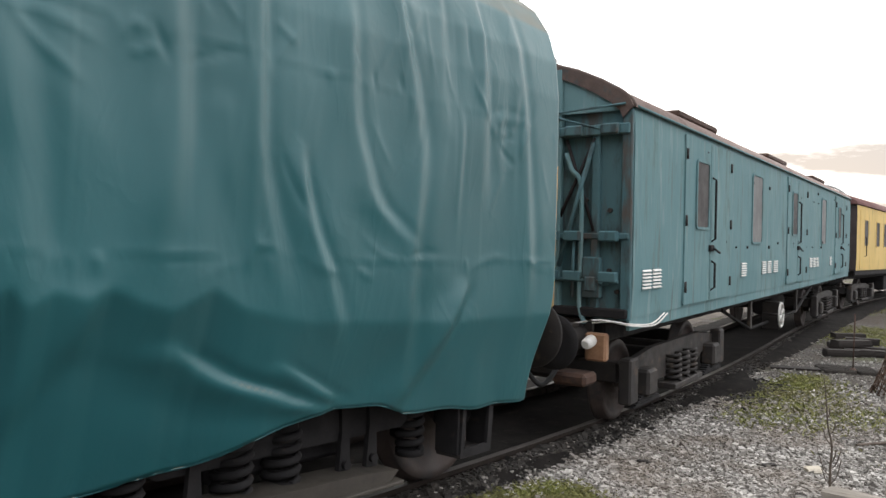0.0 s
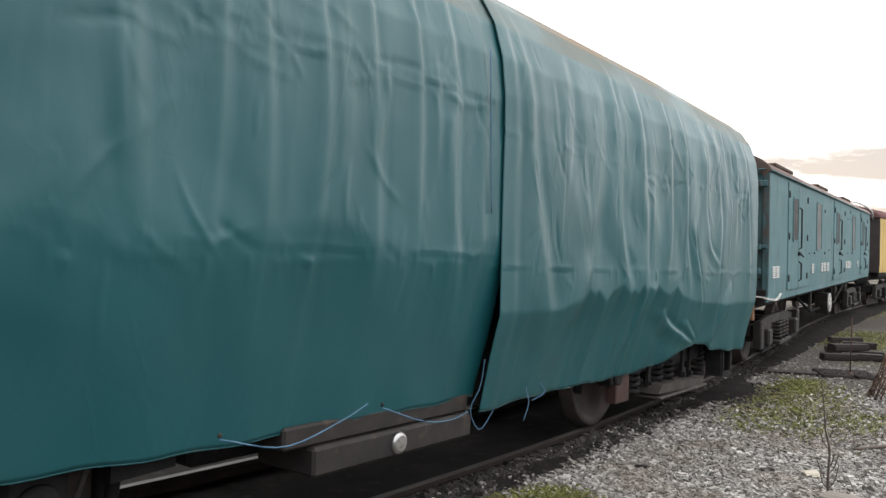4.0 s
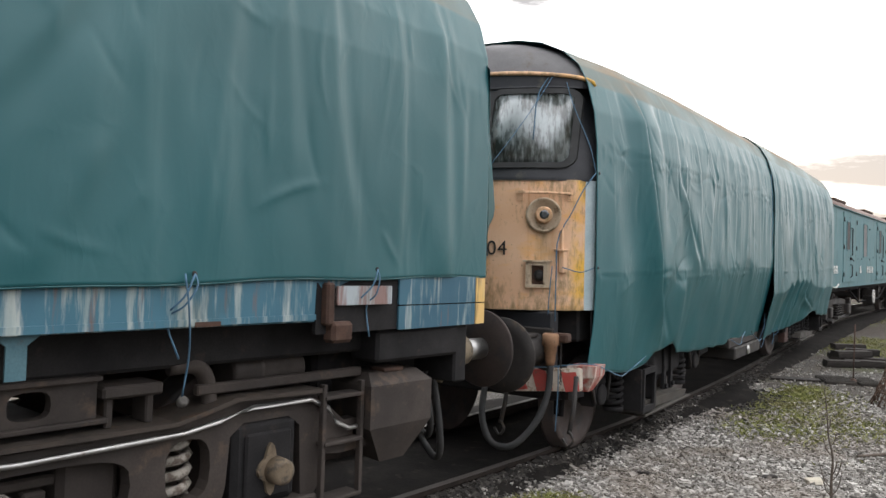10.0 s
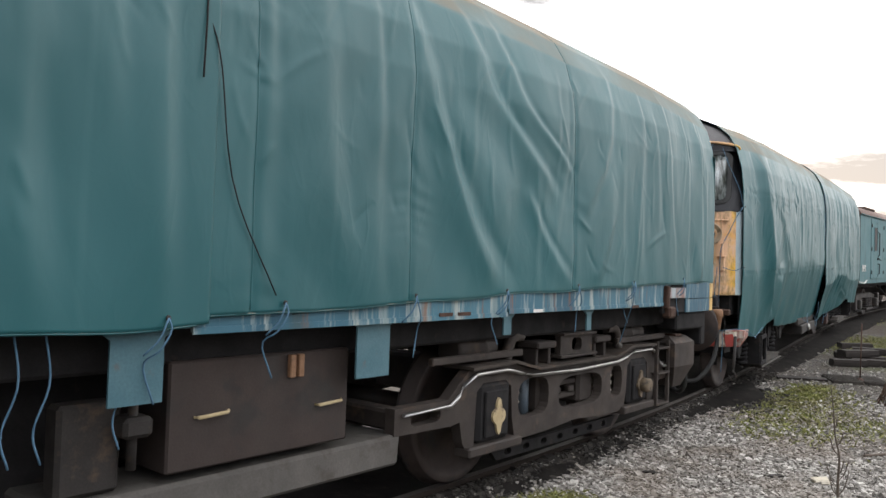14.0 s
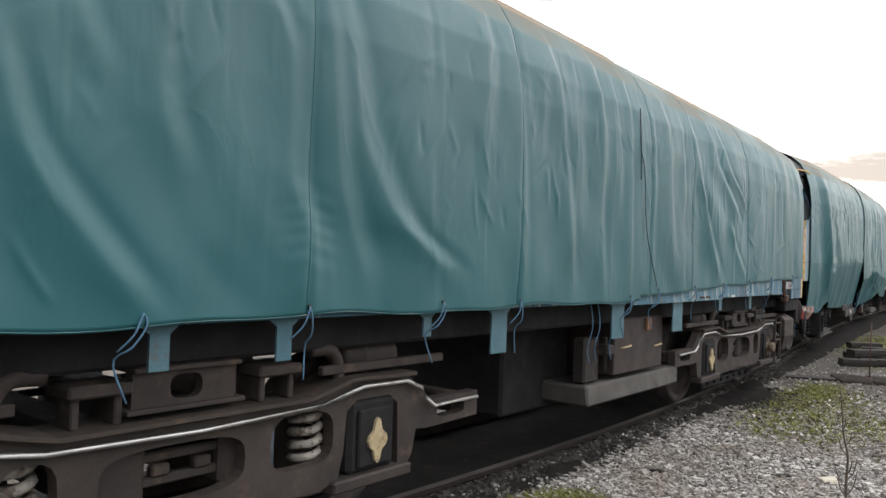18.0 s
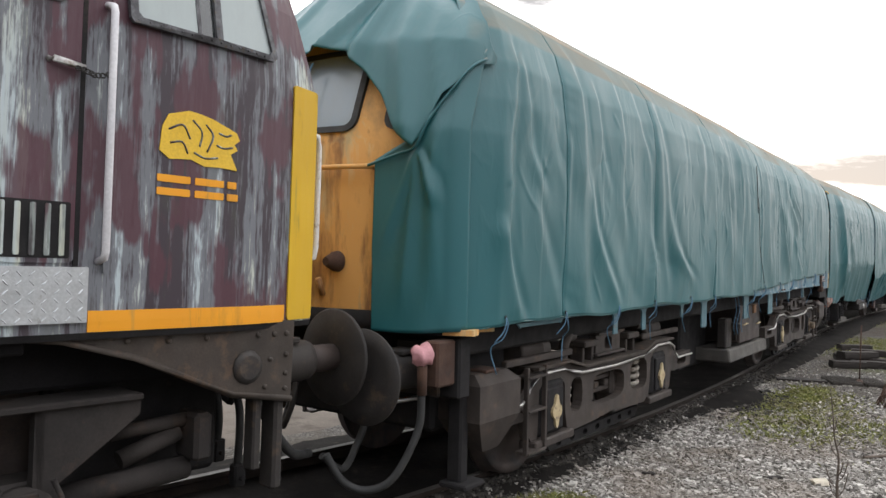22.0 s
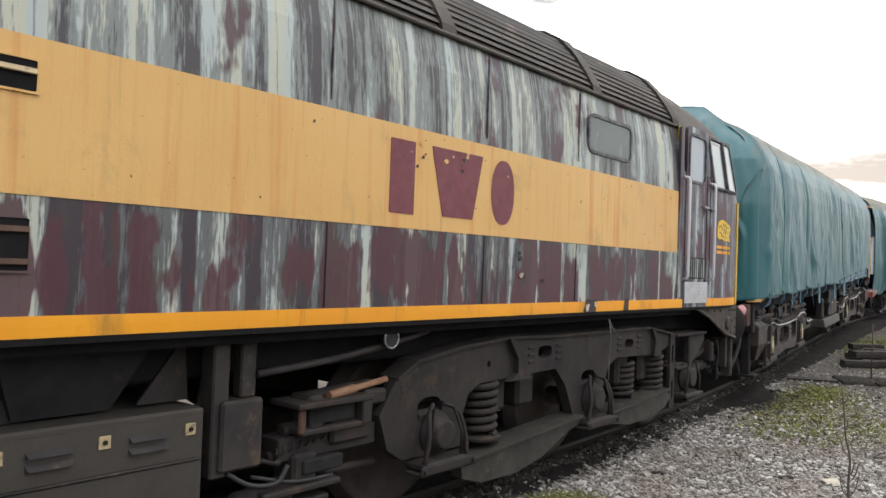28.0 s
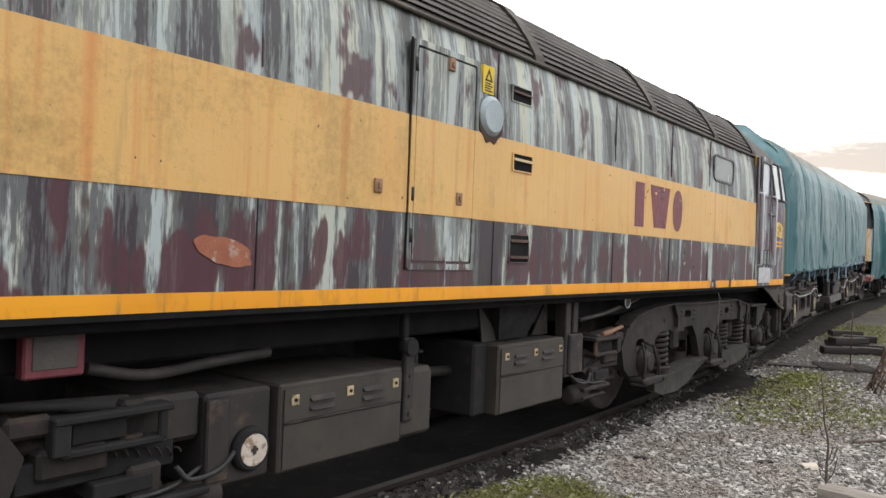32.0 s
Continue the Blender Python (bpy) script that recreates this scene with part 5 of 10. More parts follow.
def writing(text, size, mat, name, parent, m, squeeze=1.0, thick=0.002):
    cu = bpy.data.curves.new(name, "FONT")
    cu.body, cu.size, cu.extrude = text, size, thick
    cu.align_x = "CENTER"
    cu.space_character = 1.05
    tmp = bpy.data.objects.new(name, cu)
    me = bpy.data.meshes.new_from_object(tmp)
    bpy.data.objects.remove(tmp)
    me.materials.append(mat)
    ob = new(name, me)
    ob.parent = parent
    ob.matrix_basis = m @ Matrix.Diagonal((squeeze, 1, 1, 1))
    return ob

# ---- maroon and gold locomotive ----
SIDE_C = [(1.385, 1.36), (1.397, 1.39), (1.397, 1.48), (1.40, 1.97), (1.397, 2.61), (1.388, 2.8), (1.365, 3.05), (1.315, 3.30)]
ROOF_C = [(1.33, 3.30), (1.30, 3.36), (1.22, 3.50), (1.10, 3.67), (0.95, 3.83), (0.78, 3.93), (0.5, 4.0), (0.25, 4.03), (0, 4.04)]


def cab_y(y, z, y_full, y_end, rake):
    """Pulls a section's points back where the cab front leans."""
    w = max(0.0, min(1.0, (abs(y) - y_full) / (y_end - y_full)))
    back = rake * max(0.0, z - 2.62) * w ** 1.5
    return math.copysign(abs(y) - back, y)


def loco_c():
    t = empty("diesel_locomotive", "maroon and gold diesel locomotive with badly bleached flaking paint", "locomotive")
    secs = [-9.40, -9.35, -9.24, -8.98, -8.4, -7.6, -4.0, -1.2, 2.0, 4.6, 6.70, 7.5, 8.1, 8.3, 8.55, 8.72, 8.80]

    def nose(y):
        d = max(0.0, abs(y + 0.44) - 8.54) if y < 0 else max(0.0, y - 8.1)
        return 1 - (0.35 if y < 0 else 0.18) * d * d

    bm = bmesh.new()
    rows = []
    for y in secs:
        k = nose(y)
        left = [(-x * k, cab_y(y, z, 7.4, 8.80, 0.34), z) for x, z in SIDE_C]
        right = [(x * k, cab_y(y, z, 7.4, 8.80, 0.34), z) for x, z in SIDE_C]
        rows.append(right + left[::-1])
    loft(bm, rows, closed=True, smooth=False, cap=True)
    bmesh.ops.recalc_face_normals(bm, faces=bm.faces[:])
    for f in bm.faces:
        c = f.calc_center_median()
        if abs(f.normal.y) > 0.8:
            f.material_index = 3
        elif c.z < 1.385:
            f.material_index = 2
        elif c.z > 2.61 and abs(c.y) < 6.8:
            f.material_index = 1
        elif c.y > 6.68:
            f.material_index = 4
    body = part("body", bm, [MAROON, MAROON_TOP, IRON, YELLOW_END, CAB_MAROON], t)
    # roof
    bm = bmesh.new()
    rows = []
    for y in secs[1:-1]:
        k = nose(y)
        drop = 0.16 * smooth01((abs(y) - 6.7) / 1.8)
        rr = [(x * k, cab_y(y, z, 7.4, 8.80, 0.34), z - drop * (z - 3.3) / 0.74 - (0.0 if z < 3.35 else 0.01)) for x, z in ROOF_C]
        rows.append(rr + [(-x, yy, z) for x, yy, z in rr[-2::-1]])
    loft(bm, rows, smooth=True, cap=True)
    bmesh.ops.recalc_face_normals(bm, faces=bm.faces[:])
    part("roof", bm, ROOF, t, "dirty brown roof")
    for s in (1, -1):
        bm = bmesh.new()
        tube(bm, [(s * 1.335, y, 3.312) for y in (-6.7, 0, 6.7)], 0.016, 6)
        tube(bm, [(s * 1.335, 6.72, 3.31), (s * 1.315, 7.4, 3.36), (s * 1.25, 8.15, 3.33)], 0.012, 6)
        part("gutter", bm, ROOF, t)
    # bands of paint, each a skin on the side
    for nm, z0, z1, ya, yb, m in (("gold_band", 1.97, 2.61, -6.7, 6.67, GOLD), ("orange_strip", 1.392, 1.482, -8.4, 6.84, ORANGE), ("orange_strip", 1.392, 1.482, 7.50, 8.56, ORANGE)):
        for s in (1, -1):
            bm = bmesh.new()
            ys = np.linspace(ya, yb, 12)
            a = [[(s * (side_at(SIDE_C, z) * nose(y) + o), y, z) for z, o in ((z0, -0.004), (z0, 0.004), ((z0 + z1) / 2, 0.005), (z1, 0.004), (z1, -0.004))] for y in ys]
            loft(bm, a, smooth=False, cap=True)
            bmesh.ops.recalc_face_normals(bm, faces=bm.faces[:])
            part(nm, bm, m, t)
    # roof grilles: ribs across, slats along
    rib_at = (-6.6, -4.4, -2.0, 0.55, 2.98, 5.03, 6.72)
    for i, y in enumerate(rib_at):
        bm = bmesh.new()
        pr = [(x + 0.02 * (z > 3.34), z + 0.03) for x, z in ROOF_C]
        pts = pr + [(-x, z) for x, z in pr[-2::-1]]
        loft(bm, [[(x, y + d, z) for x, z in pts] for d in (-0.075, 0.075)], smooth=False, cap=True)
        low = [[(x * 0.97, y + d, z - 0.06) for x, z in pts] for d in (-0.075, 0.075)]
        for ed in ((-0.075), (0.075)):
            loft(bm, [[(x, y + ed, z) for x, z in pts], [(x * 0.97, y + ed, z - 0.06) for x, z in pts]], smooth=False)
        part("roof_rib", bm, ROOF, t)
    for ya, yb in zip(rib_at[:-1], rib_at[1:]):
        for k in range(8):
            zc = 3.40 + k * 0.062
            xc = next(x0 + (x1 - x0) * (zc - z0) / (z1 - z0) for (x0, z0), (x1, z1) in zip(ROOF_C[:-1], ROOF_C[1:]) if z0 <= zc <= z1)
            bm = bmesh.new()
            hull(bm, [(xc + 0.012, ya + 0.08, zc - 0.018), (xc + 0.030, ya + 0.08, zc - 0.022), (xc + 0.004, ya + 0.08, zc + 0.014), (xc - 0.014, ya + 0.08, zc + 0.016),
                      (xc + 0.012, yb - 0.08, zc - 0.018), (xc + 0.030, yb - 0.08, zc - 0.022), (xc + 0.004, yb - 0.08, zc + 0.014), (xc - 0.014, yb - 0.08, zc + 0.016)],
                 ((0, 1, 2, 3), (7, 6, 5, 4), (0, 4, 5, 1), (1, 5, 6, 2), (2, 6, 7, 3), (3, 7, 4, 0)))
            bmesh.ops.recalc_face_normals(bm, faces=bm.faces[:])
            part("roof_slat", bm, ROOF, t)
    # black sheet in place of the shade between the slats
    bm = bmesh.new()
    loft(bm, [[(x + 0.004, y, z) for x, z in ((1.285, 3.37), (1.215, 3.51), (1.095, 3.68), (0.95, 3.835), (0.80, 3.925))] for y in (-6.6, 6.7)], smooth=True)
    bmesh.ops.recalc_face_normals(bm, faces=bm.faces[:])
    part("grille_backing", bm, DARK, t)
    X = 1.40
    # body window, hatch, vents, round cover, sign
    side_window(t, 4.80, 5.56, 2.79, 3.08, 1.384, 0.06, GLASS_DULL, WORN_FRAME, wide=0.028)
    h = side_panel("hatch", t, rounded(-1.10, -0.46, 1.66, 3.06, 0.02), X - 0.018, 0.022, MAROON_TOP)
    for ya, yb in ((-1.156, -1.113), (-1.108, -0.457), (-0.452, -0.409)):
        side_panel("gold_hatch_panel", t, rounded(ya, yb, 1.972, 2.608, 0.004), X + 0.0045, 0.006, GOLD)
    side_panel("hatch_joint", t, rounded(-1.172, -1.160, 1.60, 3.115, 0.004), X - 0.003, 0.010, SHADE_GRIME)
    for nm, o, hl in (("hatch_frame", rounded(-1.155, -0.41, 1.60, 3.115, 0.03), rounded(-1.115, -0.45, 1.64, 3.075, 0.02)),):
        side_panel(nm, t, o, X - 0.03, 0.038, MAROON_TOP, [hl])
    for z in (1.78, 2.05, 2.9):
        bm = bmesh.new()
        rod(bm, (X + 0.004, -1.12, z), (X + 0.004, -1.12, z + 0.09), 0.016, 8)
        part("hinge", bm, IRON_LIT, h)
    for y, z in ((-1.45, 2.12), (-0.62, 2.10), (-0.75, 3.02)):
        bm = bmesh.new()
        box(bm, X, X + 0.02, y - 0.035, y + 0.035, z - 0.045, z + 0.045, 0.006)
        box(bm, X + 0.018, X + 0.032, y - 0.012, y + 0.012, z - 0.02, z + 0.02, 0.004)
        part("latch", bm, COPPER, t)
    for z0, z1, fm in ((2.93, 3.045, MAROON_TOP), (2.385, 2.51, GOLD), (1.665, 1.875, MAROON)):
        xb = X - (0.022 if z1 > 2.9 else -0.0065 if fm is GOLD else 0)
        v = side_panel("vent", t, rounded(0.055, 0.36, z0 - 0.010, z1 + 0.010, 0.012), xb - 0.03, 0.0365, fm, [rounded(0.072, 0.343, z0, z1, 0.008)])
        # no hole goes through: a dark plate stands for the shaded inside
        side_panel("vent_backing", v, rounded(0.06, 0.355, z0 - 0.008, z1 + 0.008, 0.01), xb - 0.03, 0.031, SHADE_GRIME)
        for k, z in enumerate((z1 - 0.035,) if z1 - z0 < 0.15 else (z1 - 0.035, z0 + 0.045)):
            # lip bars, most of the louvres are gone
            bm = bmesh.new()
            hull(bm, [(xb + 0.002, 0.074, z), (xb + 0.014, 0.074, z - 0.022), (xb + 0.018, 0.074, z - 0.018), (xb + 0.006, 0.074, z + 0.004),
                      (xb + 0.002, 0.341, z), (xb + 0.014, 0.341, z - 0.022), (xb + 0.018, 0.341, z - 0.018), (xb + 0.006, 0.341, z + 0.004)],
                 ((0, 1, 2, 3), (7, 6, 5, 4), (0, 4, 5, 1), (1, 5, 6, 2), (2, 6, 7, 3), (3, 7, 4, 0)))
            part("louvre", bm, CREAM if fm is GOLD else RUST, v)
    bm = bmesh.new()
    spun(bm, (1.385, -0.245, 2.745), (1.435, -0.245, 2.745), ((0, 0.15), (0.5, 0.15), (0.6, 0.125), (1.0, 0.118)), 28)
    part("round_cover", bm, plain("pale_blue_cover", (0.30, 0.36, 0.38), (0.38, 0.43, 0.44), 5, 0.5), t, "pale grey-blue round cover")
    side_panel("rust_stain", t, [(-0.245 + 0.165 * math.cos(a) * (1 + 0.05 * math.sin(7 * a)), 2.735 + (0.19 if math.sin(a) < 0 else 0.05) * math.sin(a) * (1 + 0.08 * math.sin(9 * a))) for a in np.linspace(0, 6.1, 40)], X - 0.003, 0.0095, RUST)
    sg = side_panel("warning_sign", t, rounded(-0.335, -0.195, 2.915, 3.12, 0.008), 1.352, 0.03, plain("sign_yellow", (0.75, 0.52, 0.02), (0.80, 0.56, 0.03), 6, 0.5), label="yellow electrical warning sign")
    side_panel("sign_triangle", sg, [(-0.315, 3.005), (-0.215, 3.005), (-0.265, 3.10)], 1.3825, 0.002, BLACK_MARK, [[(-0.292, 3.018), (-0.238, 3.018), (-0.265, 3.072)]])
    for k in range(4):
        side_panel("sign_line", sg, rounded(-0.315, -0.215 - 0.02 * (k % 2), 2.93 + k * 0.018, 2.939 + k * 0.018, 0.002), 1.3825, 0.002, BLACK_MARK)
    # plain marks in place of the owner's letters, and the figure
    side_panel("owner_mark", t, rounded(2.38, 2.60, 2.06, 2.52, 0.01), X + 0.004, 0.003, MARK)
    side_panel("owner_mark", t, [(2.76, 2.52), (3.30, 2.52), (3.20, 2.07), (2.88, 2.07)], X + 0.0045, 0.003, MARK)
    side_panel("owner_mark", t, oval(3.55, 2.29, 0.14, 0.235, 24, 2.2), X + 0.004, 0.003, MARK)
    writing("4", 0.52, MARK, "figure", t, Matrix.Translation((X + 0.007, -3.74, 2.08)) @ pose(0, 0, 0, 90, 0, 90))
    bare = plain("bare_red_oxide", (0.30, 0.10, 0.055), (0.36, 0.14, 0.08), 9, 0.8, dirt=(0.40, 0.36, 0.30), dirt_at=0.55)
    side_panel("bare_patch", t, [(y + 0.9 * (1.66 - z), z) for y, z in [(-2.52 + (0.15 + 0.012 * math.sin(3 * a) + 0.006 * math.sin(8 * a + 1)) * math.cos(a), 1.685 + (0.085 + 0.010 * math.sin(2 * a + 2) + 0.004 * math.sin(7 * a)) * math.sin(a)) for a in np.linspace(0, 6.18, 46)]], X + 0.0005, 0.002, bare)
    # patches where the gold and orange have come off
    rng = random.Random(4)
    for _ in range(26):
        y, z, r = rng.uniform(-3.6, 6.5), rng.uniform(2.0, 2.58), rng.choice((0.003, 0.004, 0.005, 0.007))
        side_panel("paint_chip", body, [(y + (a - y) * rng.uniform(0.5, 1.3), z + (b - z) * rng.uniform(0.5, 1.4)) for a, b in oval(y, z, r, r * 1.3, 9, 2)], X + 0.0052, 0.0015, BLACK_MARK)
    for _ in range(22):
        y, z, r = rng.gauss(2.95, 0.40), min(2.58, rng.gauss(2.46, 0.07)), rng.choice((0.006, 0.010, 0.016, 0.022))
        side_panel("paint_chip", body, [(y + (a - y) * rng.uniform(0.4, 1.4), z + (b - z) * rng.uniform(0.4, 1.2)) for a, b in oval(y, z, r, r * 0.8, 9, 2)], X + 0.0082, 0.0012, GOLD if rng.random() < 0.5 else BLACK_MARK)
    for y, w in ((4.88, 0.105), (5.55, 0.045)):
        side_panel("paint_chip", body, [(y - w * 1.15, 1.392), (y + w * 0.9, 1.392), (y + w * 0.95, 1.44), (y + w * 1.1, 1.50), (y - w * 0.75, 1.50), (y - w * 0.8, 1.46)], X + 0.0048, 0.002, BROWN_BOX)
    for y, z, r in ((4.83, 1.435, 0.030), (4.97, 1.455, 0.022), (3.80, 1.824, 0.020), (3.795, 1.86, 0.014), (3.82, 1.692, 0.026), (3.85, 1.685, 0.019), (4.12, 1.656, 0.018), (3.70, 1.75, 0.010)):
        o = [(y + (a - y) * rng.uniform(0.6, 1.4), z + (b - z) * rng.uniform(0.5, 1.5)) for a, b in oval(y, z, r, r, 10, 2)]
        side_panel("paint_chip", body, o, X + 0.0072, 0.0015, SCUFFED_WHITE if r > 0.021 else BLACK_MARK)
    # panel joints
    for y in (-2.35, -0.16, 1.9, 3.35, 4.62):
        side_panel("joint_strip", t, rounded(y - 0.004, y + 0.004, 1.49, 1.98, 0.002), 1.385, 0.0175, IRON)
        side_panel("joint_strip", t, rounded(y - 0.004, y + 0.004, 2.66, 3.24, 0.002), 1.385, 0.0175, CAB_MAROON)
    # cab: door, rails, windows
    side_panel("corner_post", t, rounded(6.68, 6.76, 1.50, 3.30, 0.01), 1.385, 0.03, CAB_MAROON)
    for ya, yb in ((6.765, 6.86), (7.44, 7.56)):
        side_panel("door_recess", t, rounded(ya, yb, 1.66, 2.84, 0.03), X - 0.02, 0.0225, CAB_MAROON)
        for yy in (ya - 0.002, yb + 0.002):
            side_panel("recess_lip", t, rounded(yy - 0.010, yy + 0.010, 1.64, 2.86, 0.008), X - 0.02, 0.030, IRON if yy < ya else CAB_MAROON)
    d = side_panel("cab_door", t, rounded(6.865, 7.435, 1.68, 3.34, 0.04), 1.372, 0.036, CAB_MAROON, [rounded(6.93, 7.37, 2.76, 3.25, 0.07)])
    side_panel("pane", d, rounded(6.925, 7.375, 2.755, 3.255, 0.07), 1.375, 0.024, GLASS_PALE)
    side_panel("window_frame", d, rounded(6.905, 7.395, 2.735, 3.275, 0.09), 1.395, 0.022, WORN_FRAME, [rounded(6.935, 7.365, 2.765, 3.245, 0.07)])
    for k in range(9):
        y = 6.91 + k * 0.057
        side_panel("door_louvre", d, rounded(y, y + 0.022, 1.71, 1.92, 0.008), 1.405, 0.010, MAROON_TOP)
    side_panel("door_shadow_slot", d, rounded(6.90, 7.41, 1.70, 1.93, 0.01), 1.403, 0.0065, IRON)
    for y in (6.81, 7.535):
        handrail(t, [(1.40, y, 1.69), (1.455, y, 1.705), (1.465, y, 1.73), (1.465, y, 2.74), (1.455, y, 2.765), (1.40, y, 2.78)], 0.017, HANDRAIL_WHITE)
    bm = bmesh.new()
    tube(bm, [(1.41, 7.30, 2.50), (1.435, 7.31, 2.50), (1.44, 7.43, 2.485)], 0.014, 8)
    part("door_handle", bm, STEEL, d)
    bm = bmesh.new()
    for k in range(9):
        c = Vector((1.45 + 0.012 * math.sin(k), 7.40 + k * 0.017, 2.475 - 0.012 * math.sin(k * 0.4)))
        tube(bm, [c + Vector((0.006 * (k % 2), 0.012 * math.cos(a), 0.010 * math.sin(a))) for a in np.linspace(0, 6.0, 8)], 0.0035, 5)
    part("chain", bm, IRON_LIT, d)
    # one window frame: a pane slid part open, and a raked quarter pane
    fr = side_panel("window_frame", t, [(7.640, 2.735), (8.400, 2.735), (8.425, 2.760), (8.275, 3.305), (8.245, 3.335), (7.635, 3.345), (7.610, 3.315), (7.625, 2.755)], 1.384, 0.024, WORN_FRAME, [[(7.680, 2.765), (8.050, 2.765), (8.020, 3.315), (7.665, 3.315), (7.640, 3.290), (7.660, 2.785)], [(8.085, 2.765), (8.370, 2.765), (8.385, 2.785), (8.255, 3.285), (8.235, 3.305), (8.055, 3.305)]])
    # nothing is cut out: the first, dark plate stands for the unlit cab
    panes = [side_panel("opening", fr, [(7.656, 2.761), (8.054, 2.761), (8.024, 3.319), (7.636, 3.319)], 1.386, 0.004, GLASS, label="dark gap beside the pane"),
             side_panel("sliding_pane", fr, [(7.658, 2.763), (7.955, 2.763), (7.925, 3.255), (7.642, 3.255)], 1.3905, 0.006, GLASS_BRIGHT),
             side_panel("sliding_edge", fr, [(7.956, 2.763), (7.974, 2.763), (7.944, 3.255), (7.926, 3.255)], 1.3905, 0.010, WORN_FRAME),
             side_panel("quarter_pane", fr, [(8.081, 2.761), (8.388, 2.761), (8.260, 3.309), (8.051, 3.309)], 1.386, 0.008, GLASS_BRIGHT)]
    for ob in (fr, *panes):
        for v in ob.data.vertices:
            v.co.x = (v.co.x + 0.016 + float(np.interp(v.co.z, [q[1] for q in SIDE_C], [q[0] for q in SIDE_C])) - 1.388) * nose(v.co.y)
    # rivets round the frame
    for k in range(15):
        for z in (2.750, 3.328):
            y = 7.66 + k * (0.052 if z < 3 else 0.041)
            bm = bmesh.new()
            xx = (1.424 - 1.388 + float(np.interp(z, [q[1] for q in SIDE_C], [q[0] for q in SIDE_C]))) * nose(y)
            spun(bm, (xx - 0.004, y, z), (xx + 0.003, y, z), ((0, 0.006), (0.6, 0.005), (1, 0.002)), 6)
            part("rivet", bm, WORN_FRAME, fr)
    side_panel("cab_sign", t, rounded(6.765, 6.86, 3.17, 3.32, 0.008), 1.335, 0.03, plain("cab_sign_yellow", (0.70, 0.45, 0.02), (0.76, 0.5, 0.03), 6, 0.5))
    k_ = side_panel("kick_plate", t, rounded(6.86, 7.49, 1.435, 1.665, 0.004), X - 0.01, 0.026, CHECKER, label="bright chequered metal kick plate")
    bm = bmesh.new()
    for i in range(13):
        for j in range(6):
            y, z, a = 6.885 + i * 0.048, 1.452 + j * 0.037, 45 if (i + j) % 2 else -45
            m = Matrix.Translation((1.4165, y, z)) @ pose(0, 0, 0, a)
            hull(bm, [m @ Vector(p) for p in ((-0.002, -0.016, -0.004), (-0.002, 0.016, -0.004), (-0.002, 0.016, 0.004), (-0.002, -0.016, 0.004), (0.002, -0.010, 0), (0.002, 0.010, 0))],
                 ((0, 1, 5, 4), (2, 3, 4, 5), (1, 2, 5), (3, 0, 4)))
    part("tread_pattern", bm, CHECKER, k_)
    edge = side_panel("yellow_edge", t, rounded(8.58, 8.785, 1.40, 2.66, 0.02), 1.300, 0.024, YELLOW_END)
    for v in edge.data.vertices:
        v.co.x -= 0.27 * (v.co.y - 8.68)
    # badge: a plain golden shape with two bars under it
    sh = [(7.79, 2.20), (7.80, 2.31), (7.83, 2.37), (7.88, 2.385), (7.93, 2.40), (7.99, 2.395), (8.06, 2.38), (8.12, 2.36), (8.19, 2.335), (8.21, 2.30), (8.18, 2.275), (8.20, 2.25), (8.16, 2.225), (8.20, 2.15), (8.10, 2.155), (8.02, 2.15), (7.95, 2.175), (7.88, 2.17), (7.84, 2.165)]
    bd = side_panel("badge", t, sh, 1.392, 0.012, plain("badge_gold", (0.72, 0.44, 0.02), (0.76, 0.48, 0.03), 8, 0.45))
    for pts in (((7.83, 2.30), (7.90, 2.33), (7.94, 2.27)), ((7.84, 2.24), (7.90, 2.25), (7.93, 2.20)), ((7.95, 2.36), (8.00, 2.31), (7.99, 2.24)), ((8.02, 2.35), (8.06, 2.30), (8.03, 2.22)), ((8.09, 2.32), (8.13, 2.31), (8.16, 2.32)), ((8.08, 2.26), (8.12, 2.25), (8.17, 2.26)), ((7.96, 2.21), (8.02, 2.19), (8.09, 2.20))):
        bm = bmesh.new()
        tube(bm, bow([(1.404, y, z) for y, z in pts], 8), 0.005, 5)
        part("badge_line", bm, MAROON, bd)
    for z, yb in ((2.075, 8.20), (2.015, 8.21)):
        for k, (a, b) in enumerate(((7.785, 7.95), (7.975, 8.13), (8.15, yb))):
            side_panel("badge_bar", t, rounded(a, b, z - 0.016, z + 0.018, 0.006), 1.392, 0.011, ORANGE)
    # windscreen and nose at the leading end
    for s in (1, -1):
        bm = bmesh.new()
        hull(bm, [(s * 0.12, 8.760, 2.72), (s * 1.12, 8.725, 2.72), (s * 1.02, 8.555, 3.24), (s * 0.12, 8.585, 3.24),
                  (s * 0.12, 8.785, 2.72), (s * 1.12, 8.750, 2.72), (s * 1.02, 8.580, 3.24), (s * 0.12, 8.610, 3.24)], BOXF)
        bmesh.ops.recalc_face_normals(bm, faces=bm.faces[:])
        part("windscreen", bm, GLASS, t)
    for s in (1, -1):
        handrail(t, [(s * 1.17, 8.80, 1.72), (s * 1.18, 8.89, 1.74), (s * 1.18, 8.90, 1.80), (s * 1.18, 8.90, 2.38), (s * 1.18, 8.89, 2.44), (s * 1.17, 8.80, 2.46)], 0.019, WHITE)
        bm = bmesh.new()
        rod(bm, (s * 1.05, 8.79, 2.62), (s * 1.08, 8.90, 2.62), 0.02, 10)
        part("lamp_iron", bm, YELLOW_END, t)
    # frame below the floor, its deep shade put into the colour
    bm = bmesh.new()
